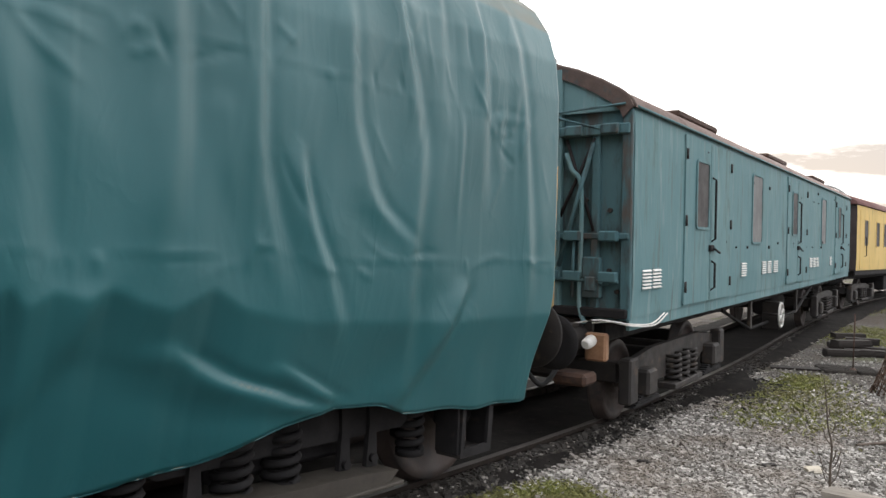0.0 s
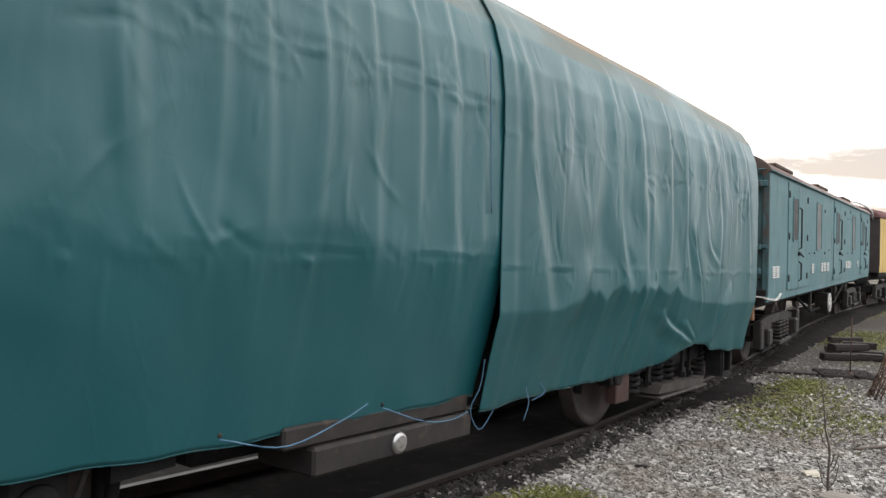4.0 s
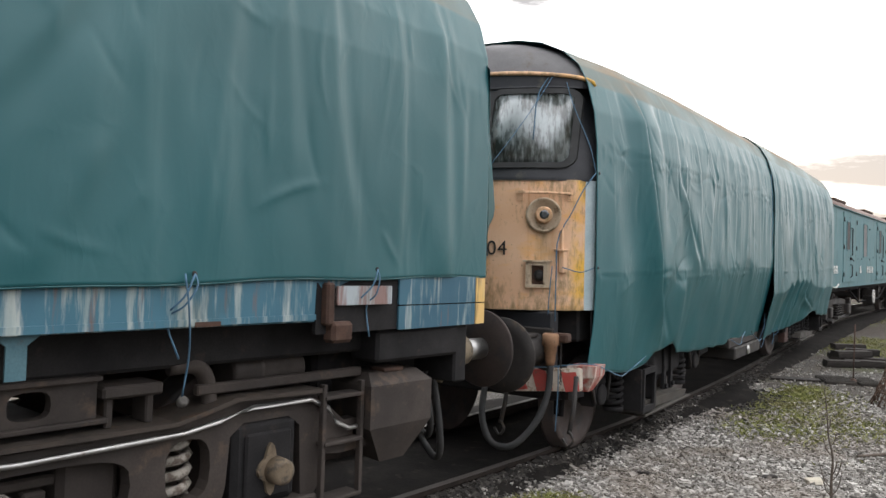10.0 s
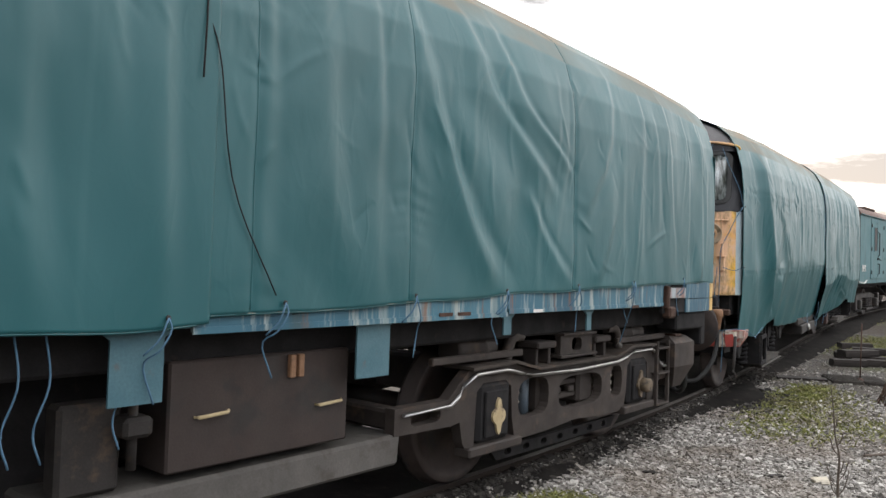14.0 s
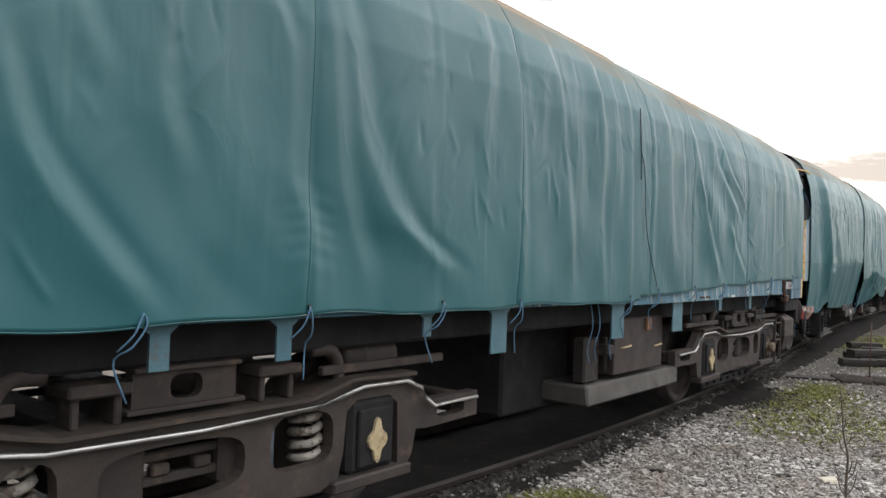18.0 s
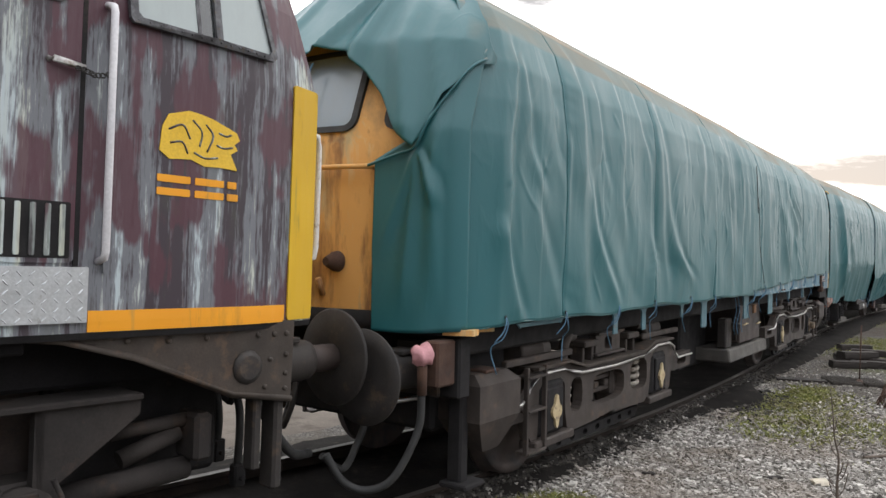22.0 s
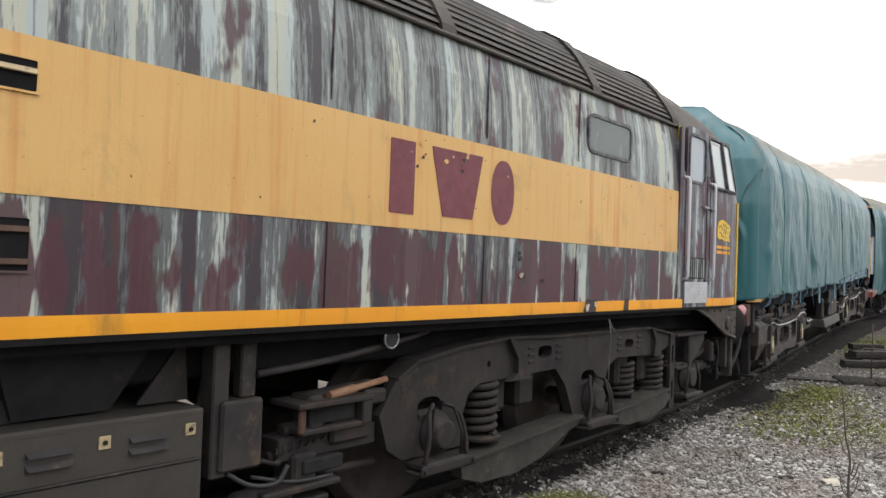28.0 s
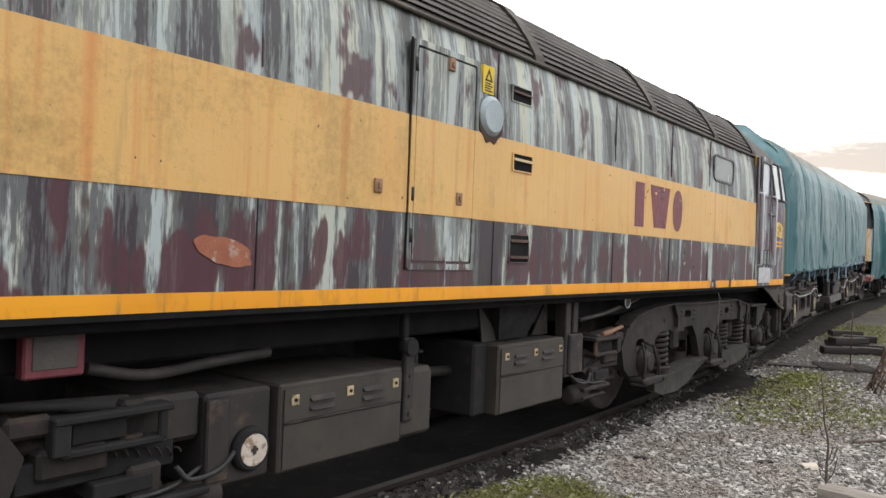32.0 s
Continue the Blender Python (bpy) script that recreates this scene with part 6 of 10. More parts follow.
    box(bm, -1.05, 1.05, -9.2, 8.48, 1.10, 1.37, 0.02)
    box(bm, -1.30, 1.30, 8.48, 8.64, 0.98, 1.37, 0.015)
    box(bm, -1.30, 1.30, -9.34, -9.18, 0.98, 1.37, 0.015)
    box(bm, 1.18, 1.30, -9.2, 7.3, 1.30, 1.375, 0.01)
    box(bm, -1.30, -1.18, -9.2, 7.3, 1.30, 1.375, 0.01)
    part("underframe", bm, SHADE_GRIME, t)
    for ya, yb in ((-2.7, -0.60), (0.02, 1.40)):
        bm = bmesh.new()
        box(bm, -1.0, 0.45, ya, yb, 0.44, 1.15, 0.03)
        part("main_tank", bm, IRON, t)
    for s in (1, -1):
        sk = side_panel("skirt", t, [(7.30, 1.37), (7.42, 1.36), (7.75, 1.27), (8.25, 1.05), (8.62, 0.99), (8.63, 1.40), (7.30, 1.40)], s * 1.33, s * 0.02, SKIRT_BROWN)
        bm = bmesh.new()
        tube(bm, [(s * 1.35, 7.25, 1.375), (s * 1.35, 7.42, 1.355), (s * 1.35, 7.75, 1.26), (s * 1.35, 8.25, 1.04), (s * 1.35, 8.62, 0.98)], 0.018, 6)
        part("skirt_edge", bm, SKIRT_BROWN, sk)
        bm = bmesh.new()
        spun(bm, (s * 1.345, 8.34, 1.17), (s * 1.375, 8.34, 1.17), ((0, 0.09), (0.5, 0.085), (1, 0.06)), 12)
        part("boss", bm, IRON_LIT, sk)
        for y, z in ((8.40, 1.33), (8.50, 1.33), (8.58, 1.33), (8.58, 1.22), (8.58, 1.12), (8.58, 1.04), (8.45, 1.06), (7.9, 1.33), (8.1, 1.33), (7.7, 1.34), (8.48, 1.20)):
            bm = bmesh.new()
            spun(bm, (s * 1.348, y, z), (s * 1.362, y, z), ((0, 0.016), (0.6, 0.014), (1, 0.006)), 8)
            part("rivet", bm, SKIRT_BROWN, sk)
    bm = bmesh.new()
    box(bm, 1.20, 1.33, 8.54, 8.60, 0.50, 1.0, 0.015)
    box(bm, 1.22, 1.31, 8.42, 8.47, 0.62, 1.0, 0.01)
    part("foot_step", bm, IRON_LIT, t)
    # dark filler box added to block the bright gap under the nose
    bm = bmesh.new()
    box(bm, -0.9, 0.9, 7.55, 8.48, 0.55, 1.15, 0.03)
    part("drag_box", bm, IRON, t)
    buffers(t, 8.64, 1, 1.11, 0.31, 0.66, IRON_LIT, None, 0.94)
    buffers(t, -9.34, -1, 1.07, 0.31, 0.62, IRON_LIT)
    for x, z in ((1.08, 0.62), (0.74, 0.55), (0.52, 0.66), (-0.45, 0.6), (-0.85, 0.62)):
        hose(t, [(x, 8.60, 0.98), (x, 8.70, 0.90), (x + 0.02, 8.72, 0.75), (x - 0.02, 8.74, z - 0.1)], 0.024)
        bm = bmesh.new()
        box(bm, x - 0.05, x + 0.02, 8.70, 8.78, z - 0.20, z - 0.06, 0.012)
        rod(bm, (x - 0.09, 8.74, z - 0.16), (x + 0.05, 8.74, z - 0.14), 0.014, 8)
        part("hose_cock", bm, IRON, t)
    hose(t, [(0.95, 8.67, 0.95), (1.0, 8.79, 0.72), (0.95, 8.97, 0.55), (0.8, 9.22, 0.48)], 0.03)
    hose(t, [(0.35, 8.67, 0.95), (0.38, 8.79, 0.6), (0.3, 8.87, 0.45), (0.1, 8.87, 0.5)], 0.03)
    bm = bmesh.new()
    rod(bm, (0, 8.63, 1.05), (0, 9.02, 1.03), 0.06, 10)
    tube(bm, bow([(0, 8.97, 1.05), (0.05, 9.12, 0.85), (0, 9.17, 0.70), (-0.05, 9.09, 0.80), (0, 8.97, 0.98)], 20), 0.024, 8)
    part("coupling", bm, IRON, t)

    # boxes and tanks between the bogies
    def battery(y0, y1, z0, z1):
        bm = bmesh.new()
        box(bm, 0.45, 1.25, y0, y1, z0, z1, 0.012)
        b = part("battery_box", bm, TANK_BROWN, t)
        zm = z0 + (z1 - z0) * 0.56
        side_panel("flap", b, rounded(y0 + 0.03, y1 - 0.02, zm + 0.01, z1 - 0.03, 0.01), 1.25, 0.012, TANK_BROWN)
        side_panel("flap", b, rounded(y0 + 0.03, y1 - 0.02, z0 + 0.02, zm - 0.01, 0.01), 1.25, 0.010, TANK_BROWN)
        bm = bmesh.new()
        rod(bm, (1.262, y0 + 0.03, zm), (1.262, y1 - 0.02, zm), 0.007, 6)
        part("flap_hinge", bm, IRON_LIT, b)
        for fy in (0.10, 0.52, 0.92):
            y = y0 + (y1 - y0) * fy
            bm = bmesh.new()
            box(bm, 1.262, 1.270, y - 0.028, y + 0.028, z1 - 0.125, z1 - 0.065, 0.003)
            part("latch", bm, CREAM, b)
            bm = bmesh.new()
            rod(bm, (1.268, y, z1 - 0.095), (1.276, y, z1 - 0.095), 0.012, 8)
            part("keyhole", bm, IRON, b)
        for fy in (0.30, 0.72):
            for k in range(2):
                y, z = y0 + (y1 - y0) * fy, z1 - 0.10 - k * 0.055
                bm = bmesh.new()
                hull(bm, [(1.262, y - 0.10, z - 0.016), (1.262, y + 0.10, z - 0.016), (1.262, y + 0.10, z + 0.012), (1.262, y - 0.10, z + 0.012), (1.285, y - 0.09, z - 0.014), (1.285, y + 0.09, z - 0.014)],
                     ((0, 1, 5, 4), (2, 3, 4, 5), (1, 2, 5), (3, 0, 4)))
                part("louvre", bm, IRON_LIT, b)

    battery(-2.03, -0.97, 0.42, 0.93)
    battery(0.20, 1.27, 0.42, 0.985)
    bm = bmesh.new()
    box(bm, 0.3, 1.22, -2.50, -2.06, 0.42, 0.93, 0.02)
    box(bm, 0.4, 1.20, -2.85, -2.5, 0.70, 0.95, 0.03)
    box(bm, 1.20, 1.25, -2.50, -2.36, 0.46, 0.90, 0.01)
    tk = part("air_tank", bm, IRON_LIT, t)
    bm = bmesh.new()
    spun(bm, (1.22, -2.21, 0.60), (1.27, -2.21, 0.60), ((0, 0.125), (0.6, 0.12), (1, 0.105)), 28)
    g = part("gauge", bm, IRON, tk)
    bm = bmesh.new()
    rod(bm, (1.268, -2.21, 0.60), (1.274, -2.21, 0.60), 0.088, 28)
    part("gauge_dial", bm, SCUFFED_WHITE, g)
    bm = bmesh.new()
    box(bm, 1.274, 1.277, -2.235, -2.185, 0.592, 0.61, 0.002)
    box(bm, 1.274, 1.278, -2.222, -2.198, 0.575, 0.625, 0.002)
    part("gauge_hand", bm, IRON_LIT, g)
    bm = bmesh.new()
    box(bm, 0.45, 1.21, -0.955, -0.58, 0.42, 0.90, 0.03)
    part("side_tank", bm, TANK_BROWN, t)
    bm = bmesh.new()
    box(bm, 1.205, 1.25, -0.94, -0.84, 0.55, 1.12, 0.01)
    for z in (0.60, 0.72, 0.86):
        rod(bm, (1.25, -0.89, z), (1.262, -0.89, z), 0.014, 6)
    part("tank_strap", bm, IRON_LIT, t)
    bm = bmesh.new()
    box(bm, 1.15, 1.21, -0.92, -0.86, 1.10, 1.36, 0.01)
    box(bm, 0.3, 1.15, 0.0, 0.20, 0.42, 1.0, 0.02)
    rod(bm, (1.2, -0.90, 1.06), (1.28, -0.90, 1.06), 0.06, 12)
    part("fuel_tank", bm, IRON, t)
    bm = bmesh.new()
    box(bm, 1.12, 1.24, 1.32, 1.42, 0.60, 1.36, 0.01)
    box(bm, 1.10, 1.27, 1.36, 1.62, 0.63, 1.0, 0.015)
    box(bm, 1.14, 1.22, 1.50, 1.60, 1.0, 1.36, 0.01)
    part("drain_box", bm, IRON_LIT, t)
    bm = bmesh.new()
    hull(bm, [(0.4, 0.42, 1.0), (1.1, 0.42, 1.0), (1.1, 0.85, 1.0), (0.4, 0.85, 1.0), (0.4, 0.30, 1.36), (1.18, 0.30, 1.36), (1.18, 1.05, 1.36), (0.4, 1.05, 1.36)], BOXF)
    part("hopper", bm, IRON, t)
    for a, b_ in (((0.95, 0.22, 0.99), (1.2, 0.16, 1.30)), ((1.1, 1.0, 1.0), (1.2, 1.25, 1.33))):
        side_panel("gusset", t, [(a[1], a[2]), (a[1] + 0.28, a[2]), (b_[1], b_[2])], 1.05, 0.02, IRON_LIT)
    bm = bmesh.new()
    rod(bm, (0.9, -0.42, 0.80), (0.9, -0.42, 0.95), 0.02, 8)
    spun(bm, (0.9, -0.42, 0.945), (0.9, -0.42, 0.97), ((0, 0.055), (0.5, 0.06), (1, 0.05)), 14)
    rod(bm, (0.9, -0.62, 0.80), (0.9, 0.05, 0.76), 0.04, 10)
    part("valve", bm, IRON_LIT, t)
    bm = bmesh.new()
    box(bm, 1.12, 1.20, -3.40, -3.13, 1.10, 1.36, 0.01)
    bd = part("indicator_board", bm, MARK, t)
    bm = bmesh.new()
    box(bm, 1.20, 1.206, -3.365, -3.165, 1.14, 1.33, 0.003)
    part("board_face", bm, BEAM_STONE, bd)
    bm = bmesh.new()
    tube(bm, bow([(1.15, -3.1, 1.12), (1.16, -2.8, 1.06), (1.12, -2.4, 1.08), (1.1, -2.0, 1.10)], 14), 0.03, 8)
    tube(bm, bow([(1.22, 1.6, 1.12), (1.22, 2.2, 1.17), (1.20, 2.9, 1.27), (1.18, 3.1, 1.33)], 14), 0.022, 8)
    tube(bm, [(1.2, 1.62, 0.66), (1.22, 1.75, 0.60), (1.1, 1.9, 0.62)], 0.02, 8)
    part("pipe", bm, IRON_LIT, t)

    def bogie(yc, f):
        """Six-wheel bogie; f is 1 with its steps ahead, -1 turned about."""
        def q(pts):
            return [(yc + f * (y - 5.2), z) for y, z in pts]
        bm = bmesh.new()
        outl = [(2.52, 0.78), (2.60, 0.55), (2.74, 0.46), (3.36, 0.46), (3.34, 0.62), (3.42, 0.82), (3.55, 0.885), (4.60, 0.91), (4.76, 0.76), (4.92, 0.46), (5.49, 0.46), (5.44, 0.68), (5.54, 0.86), (5.70, 0.925),
                (6.60, 0.90), (6.90, 0.98), (6.92, 1.09), (6.35, 1.175), (4.55, 1.175), (3.95, 1.195), (3.30, 1.155), (2.85, 1.09), (2.66, 0.99)]
        for s in (1, -1):
            plate(bm, q(outl), s * 1.16, s * 1.25, [q(oval(4.43, 1.065, 0.105, 0.05, 16, 3)), q(oval(3.66, 1.02, 0.022, 0.026, 10)), q(oval(3.0, 0.76, 0.13, 0.09, 14)), q(oval(5.95, 1.05, 0.09, 0.042, 14, 3)), q(oval(5.16, 0.77, 0.13, 0.085, 14))])
            plate(bm, q([(3.86, 0.875), (4.20, 0.875), (4.10, 0.93), (4.07, 1.05), (3.93, 1.20), (3.86, 1.20), (3.98, 1.04), (3.98, 0.93)]), s * 1.25, s * 1.30)
            plate(bm, q([(6.44, 0.89), (6.64, 0.89), (6.58, 0.95), (6.52, 1.08), (6.44, 1.18), (6.38, 1.18), (6.47, 1.06)]), s * 1.25, s * 1.29)
            for y in (4.22, 4.64, 5.74, 6.16):
                for k in range(3):
                    yy = yc + f * (y - 5.2)
                    box(bm, s * 1.25, s * 1.262, yy - 0.045, yy + 0.045, 0.985 + k * 0.055, 1.01 + k * 0.055, 0.008)
        for y in (3.9, 4.3, 6.0, 6.5):
            yy = yc + f * (y - 5.2)
            box(bm, -1.16, 1.16, yy - 0.12, yy + 0.12, 0.62, 0.98, 0.03)
        bmesh.ops.recalc_face_normals(bm, faces=bm.faces[:])
        b = part("bogie", bm, BOGIE_BROWN, t)
        for s in (1, -1):
            for pts in ([(3.30, 0.36), (4.95, 0.47), (5.02, 0.43), (4.72, 0.36), (4.35, 0.22), (4.0, 0.16), (3.55, 0.17), (3.32, 0.24)], [(5.45, 0.42), (6.74, 0.52), (6.84, 0.44), (6.72, 0.34), (6.35, 0.28), (5.9, 0.27), (5.50, 0.33)]):
                bm = bmesh.new()
                plate(bm, q(pts), s * 1.20, s * 1.30)
                plate(bm, q([(pts[0][0], pts[0][1]), (pts[1][0], pts[1][1]), (pts[1][0], pts[1][1] + 0.02), (pts[0][0], pts[0][1] + 0.02)]), s * 1.10, s * 1.34)
                bmesh.ops.recalc_face_normals(bm, faces=bm.faces[:])
                part("equalising_beam", bm, OLIVE_IRON, b)
            for y, x, z0, z1 in ((3.68, 1.14, 0.46, 0.89), (6.07, 1.08, 0.46, 0.86), (6.66, 1.12, 0.46, 0.89)):
                bm = bmesh.new()
                yy = yc + f * (y - 5.2)
                spring(bm, s * x, yy, z0 + 0.03, z1, 0.134, 0.026, 6.5)
                rod(bm, (s * x, yy, z0 - 0.01), (s * x, yy, z0 + 0.03), 0.175, 18)
                part("coil_spring", bm, BOGIE_BROWN, b)
            for y in (3.06, 5.2, 7.32):
                yy = yc + f * (y - 5.2)
                bm = bmesh.new()
                box(bm, s * 1.02, s * 1.24, yy - 0.17, yy + 0.17, 0.42, 0.76, 0.03)
                spun(bm, (s * 1.24, yy, 0.60), (s * 1.36, yy, 0.60), ((0, 0.155), (0.25, 0.15), (0.4, 0.11), (0.95, 0.10), (1, 0.08)), 22)
                for e in (-1, 1):
                    tube(bm, [(s * 1.33, yy + e * 0.10, 0.78), (s * 1.36, yy + e * 0.17, 0.60), (s * 1.34, yy + e * 0.19, 0.44)], 0.012, 6)
                box(bm, s * 1.20, s * 1.38, yy - 0.24, yy + 0.24, 0.39, 0.44, 0.012)
                part("axlebox", bm, BOGIE_BROWN, b)
        for y in (3.06, 5.2, 7.32):
            wheelset(b, yc + f * (y - 5.2), 0.57)
        for s in (1, -1):
            bm = bmesh.new()
            plate(bm, q([(6.88, 0.30), (7.00, 0.30), (7.00, 1.10), (6.88, 1.10)]), s * 1.24, s * 1.27, [q(oval(6.94, 0.88, 0.022, 0.10, 12, 4)), q(oval(6.94, 0.50, 0.022, 0.10, 12, 4))])
            for z in (1.06, 0.70, 0.30):
                a, c_ = yc + f * (7.0 - 5.2), yc + f * ((7.82 if z > 1 else 7.38) - 5.2)
                box(bm, s * 1.06, s * 1.30, min(a, c_), max(a, c_), z, z + 0.03, 0.006)
            plate(bm, q([(7.36, 1.06), (7.82, 1.06), (7.82, 0.99), (7.38, 0.68)]), s * 1.25, s * 1.27)
            plate(bm, q([(7.36, 0.30), (7.40, 0.30), (7.40, 1.06), (7.36, 1.06)]), s * 1.22, s * 1.27)
            bmesh.ops.recalc_face_normals(bm, faces=bm.faces[:])
            part("step_frame", bm, BOGIE_BROWN, b)
            bm = bmesh.new()
            for (ya, za), (yb, zb), r in (((7.75, 0.88), (8.15, 0.90), 0.035), ((7.80, 0.75), (8.10, 0.84), 0.045), ((7.45, 0.62), (8.15, 0.66), 0.06), ((2.0, 0.92), (2.55, 0.95), 0.05), ((1.85, 0.76), (2.6, 0.80), 0.04), ((1.75, 0.62), (2.7, 0.60), 0.035), ((1.8, 0.48), (2.6, 0.46), 0.025)):
                rod(bm, (s * 1.12, yc + f * (ya - 5.2), za), (s * 1.12, yc + f * (yb - 5.2), zb), r, 10)
            for y, z, w, h in ((8.18, 0.82, 0.05, 0.12), (2.02, 0.86, 0.06, 0.10), (2.3, 0.72, 0.16, 0.07), (1.95, 0.55, 0.09, 0.09), (2.5, 0.90, 0.10, 0.05)):
                yy = yc + f * (y - 5.2)
                box(bm, s * 1.04, s * 1.24, yy - w, yy + w, z - h, z + h, 0.02)
            part("brake_rigging", bm, BOGIE_BROWN, b)
            # actuator stack ahead of the wheel: rimmed plates, levers, a brass-tipped rod
            def at(y):
                return yc + f * (y - 5.2)
            for y0, y1, z0, z1, x0, x1, m in ((1.72, 2.30, 0.90, 0.935, 1.02, 1.30, BOGIE_BROWN), (1.76, 2.26, 0.745, 0.78, 1.04, 1.28, BOGIE_BROWN), (1.74, 1.79, 0.76, 0.93, 1.25, 1.28, RUST), (2.22, 2.30, 0.76, 0.92, 1.20, 1.29, BOGIE_BROWN),
                                              (1.84, 2.20, 0.79, 0.89, 1.06, 1.24, IRON), (1.66, 2.42, 0.60, 0.735, 1.02, 1.20, BOGIE_BROWN), (1.80, 2.10, 0.52, 0.60, 1.06, 1.26, IRON), (1.50, 2.05, 0.44, 0.475, 1.10, 1.30, BOGIE_BROWN), (1.52, 1.98, 0.36, 0.39, 1.12, 1.28, BOGIE_BROWN)):
                bm = bmesh.new()
                a_, c_ = sorted((at(y0 + 0.12), at(y1 + 0.12)))
                box(bm, s * x0, s * x1, a_, c_, z0, z1, 0.008)
                part("actuator_plate", bm, m if f > 0 else IRON, b)
            bm = bmesh.new()
            spun(bm, (s * 1.18, at(1.50), 0.40), (s * 1.18, at(1.86), 0.41), ((0, 0.05), (0.06, 0.085), (0.75, 0.09), (0.8, 0.06), (1, 0.055)), 16)
            part("slack_adjuster", bm, BOGIE_BROWN, b)
            bm = bmesh.new()
            spun(bm, (s * 1.22, at(2.12), 0.945), (s * 1.20, at(2.62), 1.0), ((0, 0.028), (0.42, 0.030), (0.45, 0.020), (1, 0.020)), 10)
            part("actuator_rod", bm, COPPER if f > 0 else IRON, b)
            bm = bmesh.new()
            tube(bm, bow([(s * 1.24, at(1.42), 0.62), (s * 1.27, at(1.55), 0.54), (s * 1.27, at(1.72), 0.52), (s * 1.26, at(1.80), 0.60)], 12), 0.014, 6)
            tube(bm, bow([(s * 1.20, at(1.60), 0.56), (s * 1.26, at(1.85), 0.50), (s * 1.24, at(2.15), 0.48)], 10), 0.012, 6)
            part("air_hose", bm, RUBBER, b)
            # flanged rim that follows the frame's upper edge
            bm = bmesh.new()
            rim = q([(2.66, 0.99), (2.85, 1.09), (3.30, 1.155), (3.95, 1.195), (4.55, 1.175), (6.35, 1.175), (6.92, 1.09)])
            plate(bm, rim + [(y, z + 0.022) for y, z in reversed(rim)], s * 1.10, s * 1.275)
            bmesh.ops.recalc_face_normals(bm, faces=bm.faces[:])
            part("frame_flange", bm, BOGIE_BROWN, b)
            # straps that hang round each axlebox, and the safety bracket under it
            for y in (3.06, 5.2):
                bm = bmesh.new()
                for e in (-1, 1):
                    tube(bm, bow([(s * 1.27, at(y + e * 0.05), 0.80), (s * 1.33, at(y + e * 0.15), 0.74), (s * 1.37, at(y + e * 0.19), 0.58), (s * 1.36, at(y + e * 0.22), 0.42)], 10), 0.016, 6)
                part("axlebox_strap", bm, BOGIE_BROWN, b)
                bm = bmesh.new()
                a_, c_ = sorted((at(y - 0.28), at(y + 0.28)))
                box(bm, s * 1.24, s * 1.40, a_, c_, 0.365, 0.385, 0.006)
                box(bm, s * 1.38, s * 1.40, a_, c_, 0.365, 0.43, 0.006)
                for yy in (a_ + 0.03, c_ - 0.03):
                    rod(bm, (s * 1.395, yy, 0.40), (s * 1.42, yy, 0.40), 0.018, 6)
                part("axle_keep", bm, BOGIE_BROWN, b)
            bm = bmesh.new()
            n = 60
            tube(bm, [(s * 1.2 + 0.02 * math.cos(i * 0.9), yc + f * (1.75 + 0.5 * i / n - 5.2), 0.66 + 0.08 * i / n + 0.02 * math.sin(i * 0.9)) for i in range(n)], 0.006, 5)
            part("return_spring", bm, BOGIE_BROWN, b)

    bogie(5.2, 1)
    bogie(-6.08, -1)
    bm = bmesh.new()
    tube(bm, [(1.27, 2.585 + 0.062 * math.cos(a), 1.268 + 0.062 * math.sin(a)) for a in np.linspace(0, 2 * math.pi, 25)], 0.007, 6)
    ig = part("gauge_rim", bm, STEEL, t, "bright steel rim of a small gauge")
    bm = bmesh.new()
    spun(bm, (1.20, 2.585, 1.268), (1.272, 2.585, 1.268), ((0, 0.055), (0.9, 0.06), (1, 0.058)), 20)
    part("gauge_body", bm, RUBBER, ig)
    bm = bmesh.new()
    rod(bm, (1.272, 2.585, 1.268), (1.277, 2.585, 1.268), 0.012, 8)
    rod(bm, (1.21, 2.585, 1.30), (1.21, 2.585, 1.38), 0.018, 8)
    part("gauge_stem", bm, IRON_LIT, ig)
    # wires that hang from the side
    for y, z, dy in ((5.44, 1.36, 0.11),):
        bm = bmesh.new()
        tube(bm, bow([(1.28, y, z), (1.31, y + 0.01, z - 0.2), (1.30, y + 0.01, z - 0.42), (1.30, y + 0.01, z - 0.62)], 12), 0.003, 5)
        tube(bm, bow([(1.28, y, z), (1.30, y - 0.01, z - 0.06), (1.31, y + dy * 0.35, z - 0.13), (1.31, y + dy, z - 0.19)], 8), 0.004, 5)
        part("loose_wire", bm, STEEL, t)
    return t


ride(loco_c(), MID_C, HALF_C)

# ---- blue locomotive under a green tarpaulin ----
OUT_TARP = [(0, 4.09), (0.40, 4.07), (0.70, 4.01), (0.95, 3.90), (1.15, 3.74), (1.28, 3.54), (1.36, 3.28), (1.395, 3.0), (1.405, 2.6), (1.405, 0.4)]


def cord_part(parent, pts, mat=None, r=0.005):
    bm = bmesh.new()
    tube(bm, bow(pts, 14), r, 5)
    return part("cord", bm, mat or CORD, parent)


def seam_part(parent, skin, y):
    """A stitched seam that runs down the sheet."""
    g = skin[3]
    j = int(np.argmin(np.abs(g[:, -1, 1] - y)))
    bm = bmesh.new()
    col = g[j, 14:, :] + np.array([0.004, 0, 0.001])
    tube(bm, col[::2].tolist(), 0.005, 5)
    return part("seam", bm, TARP, parent)


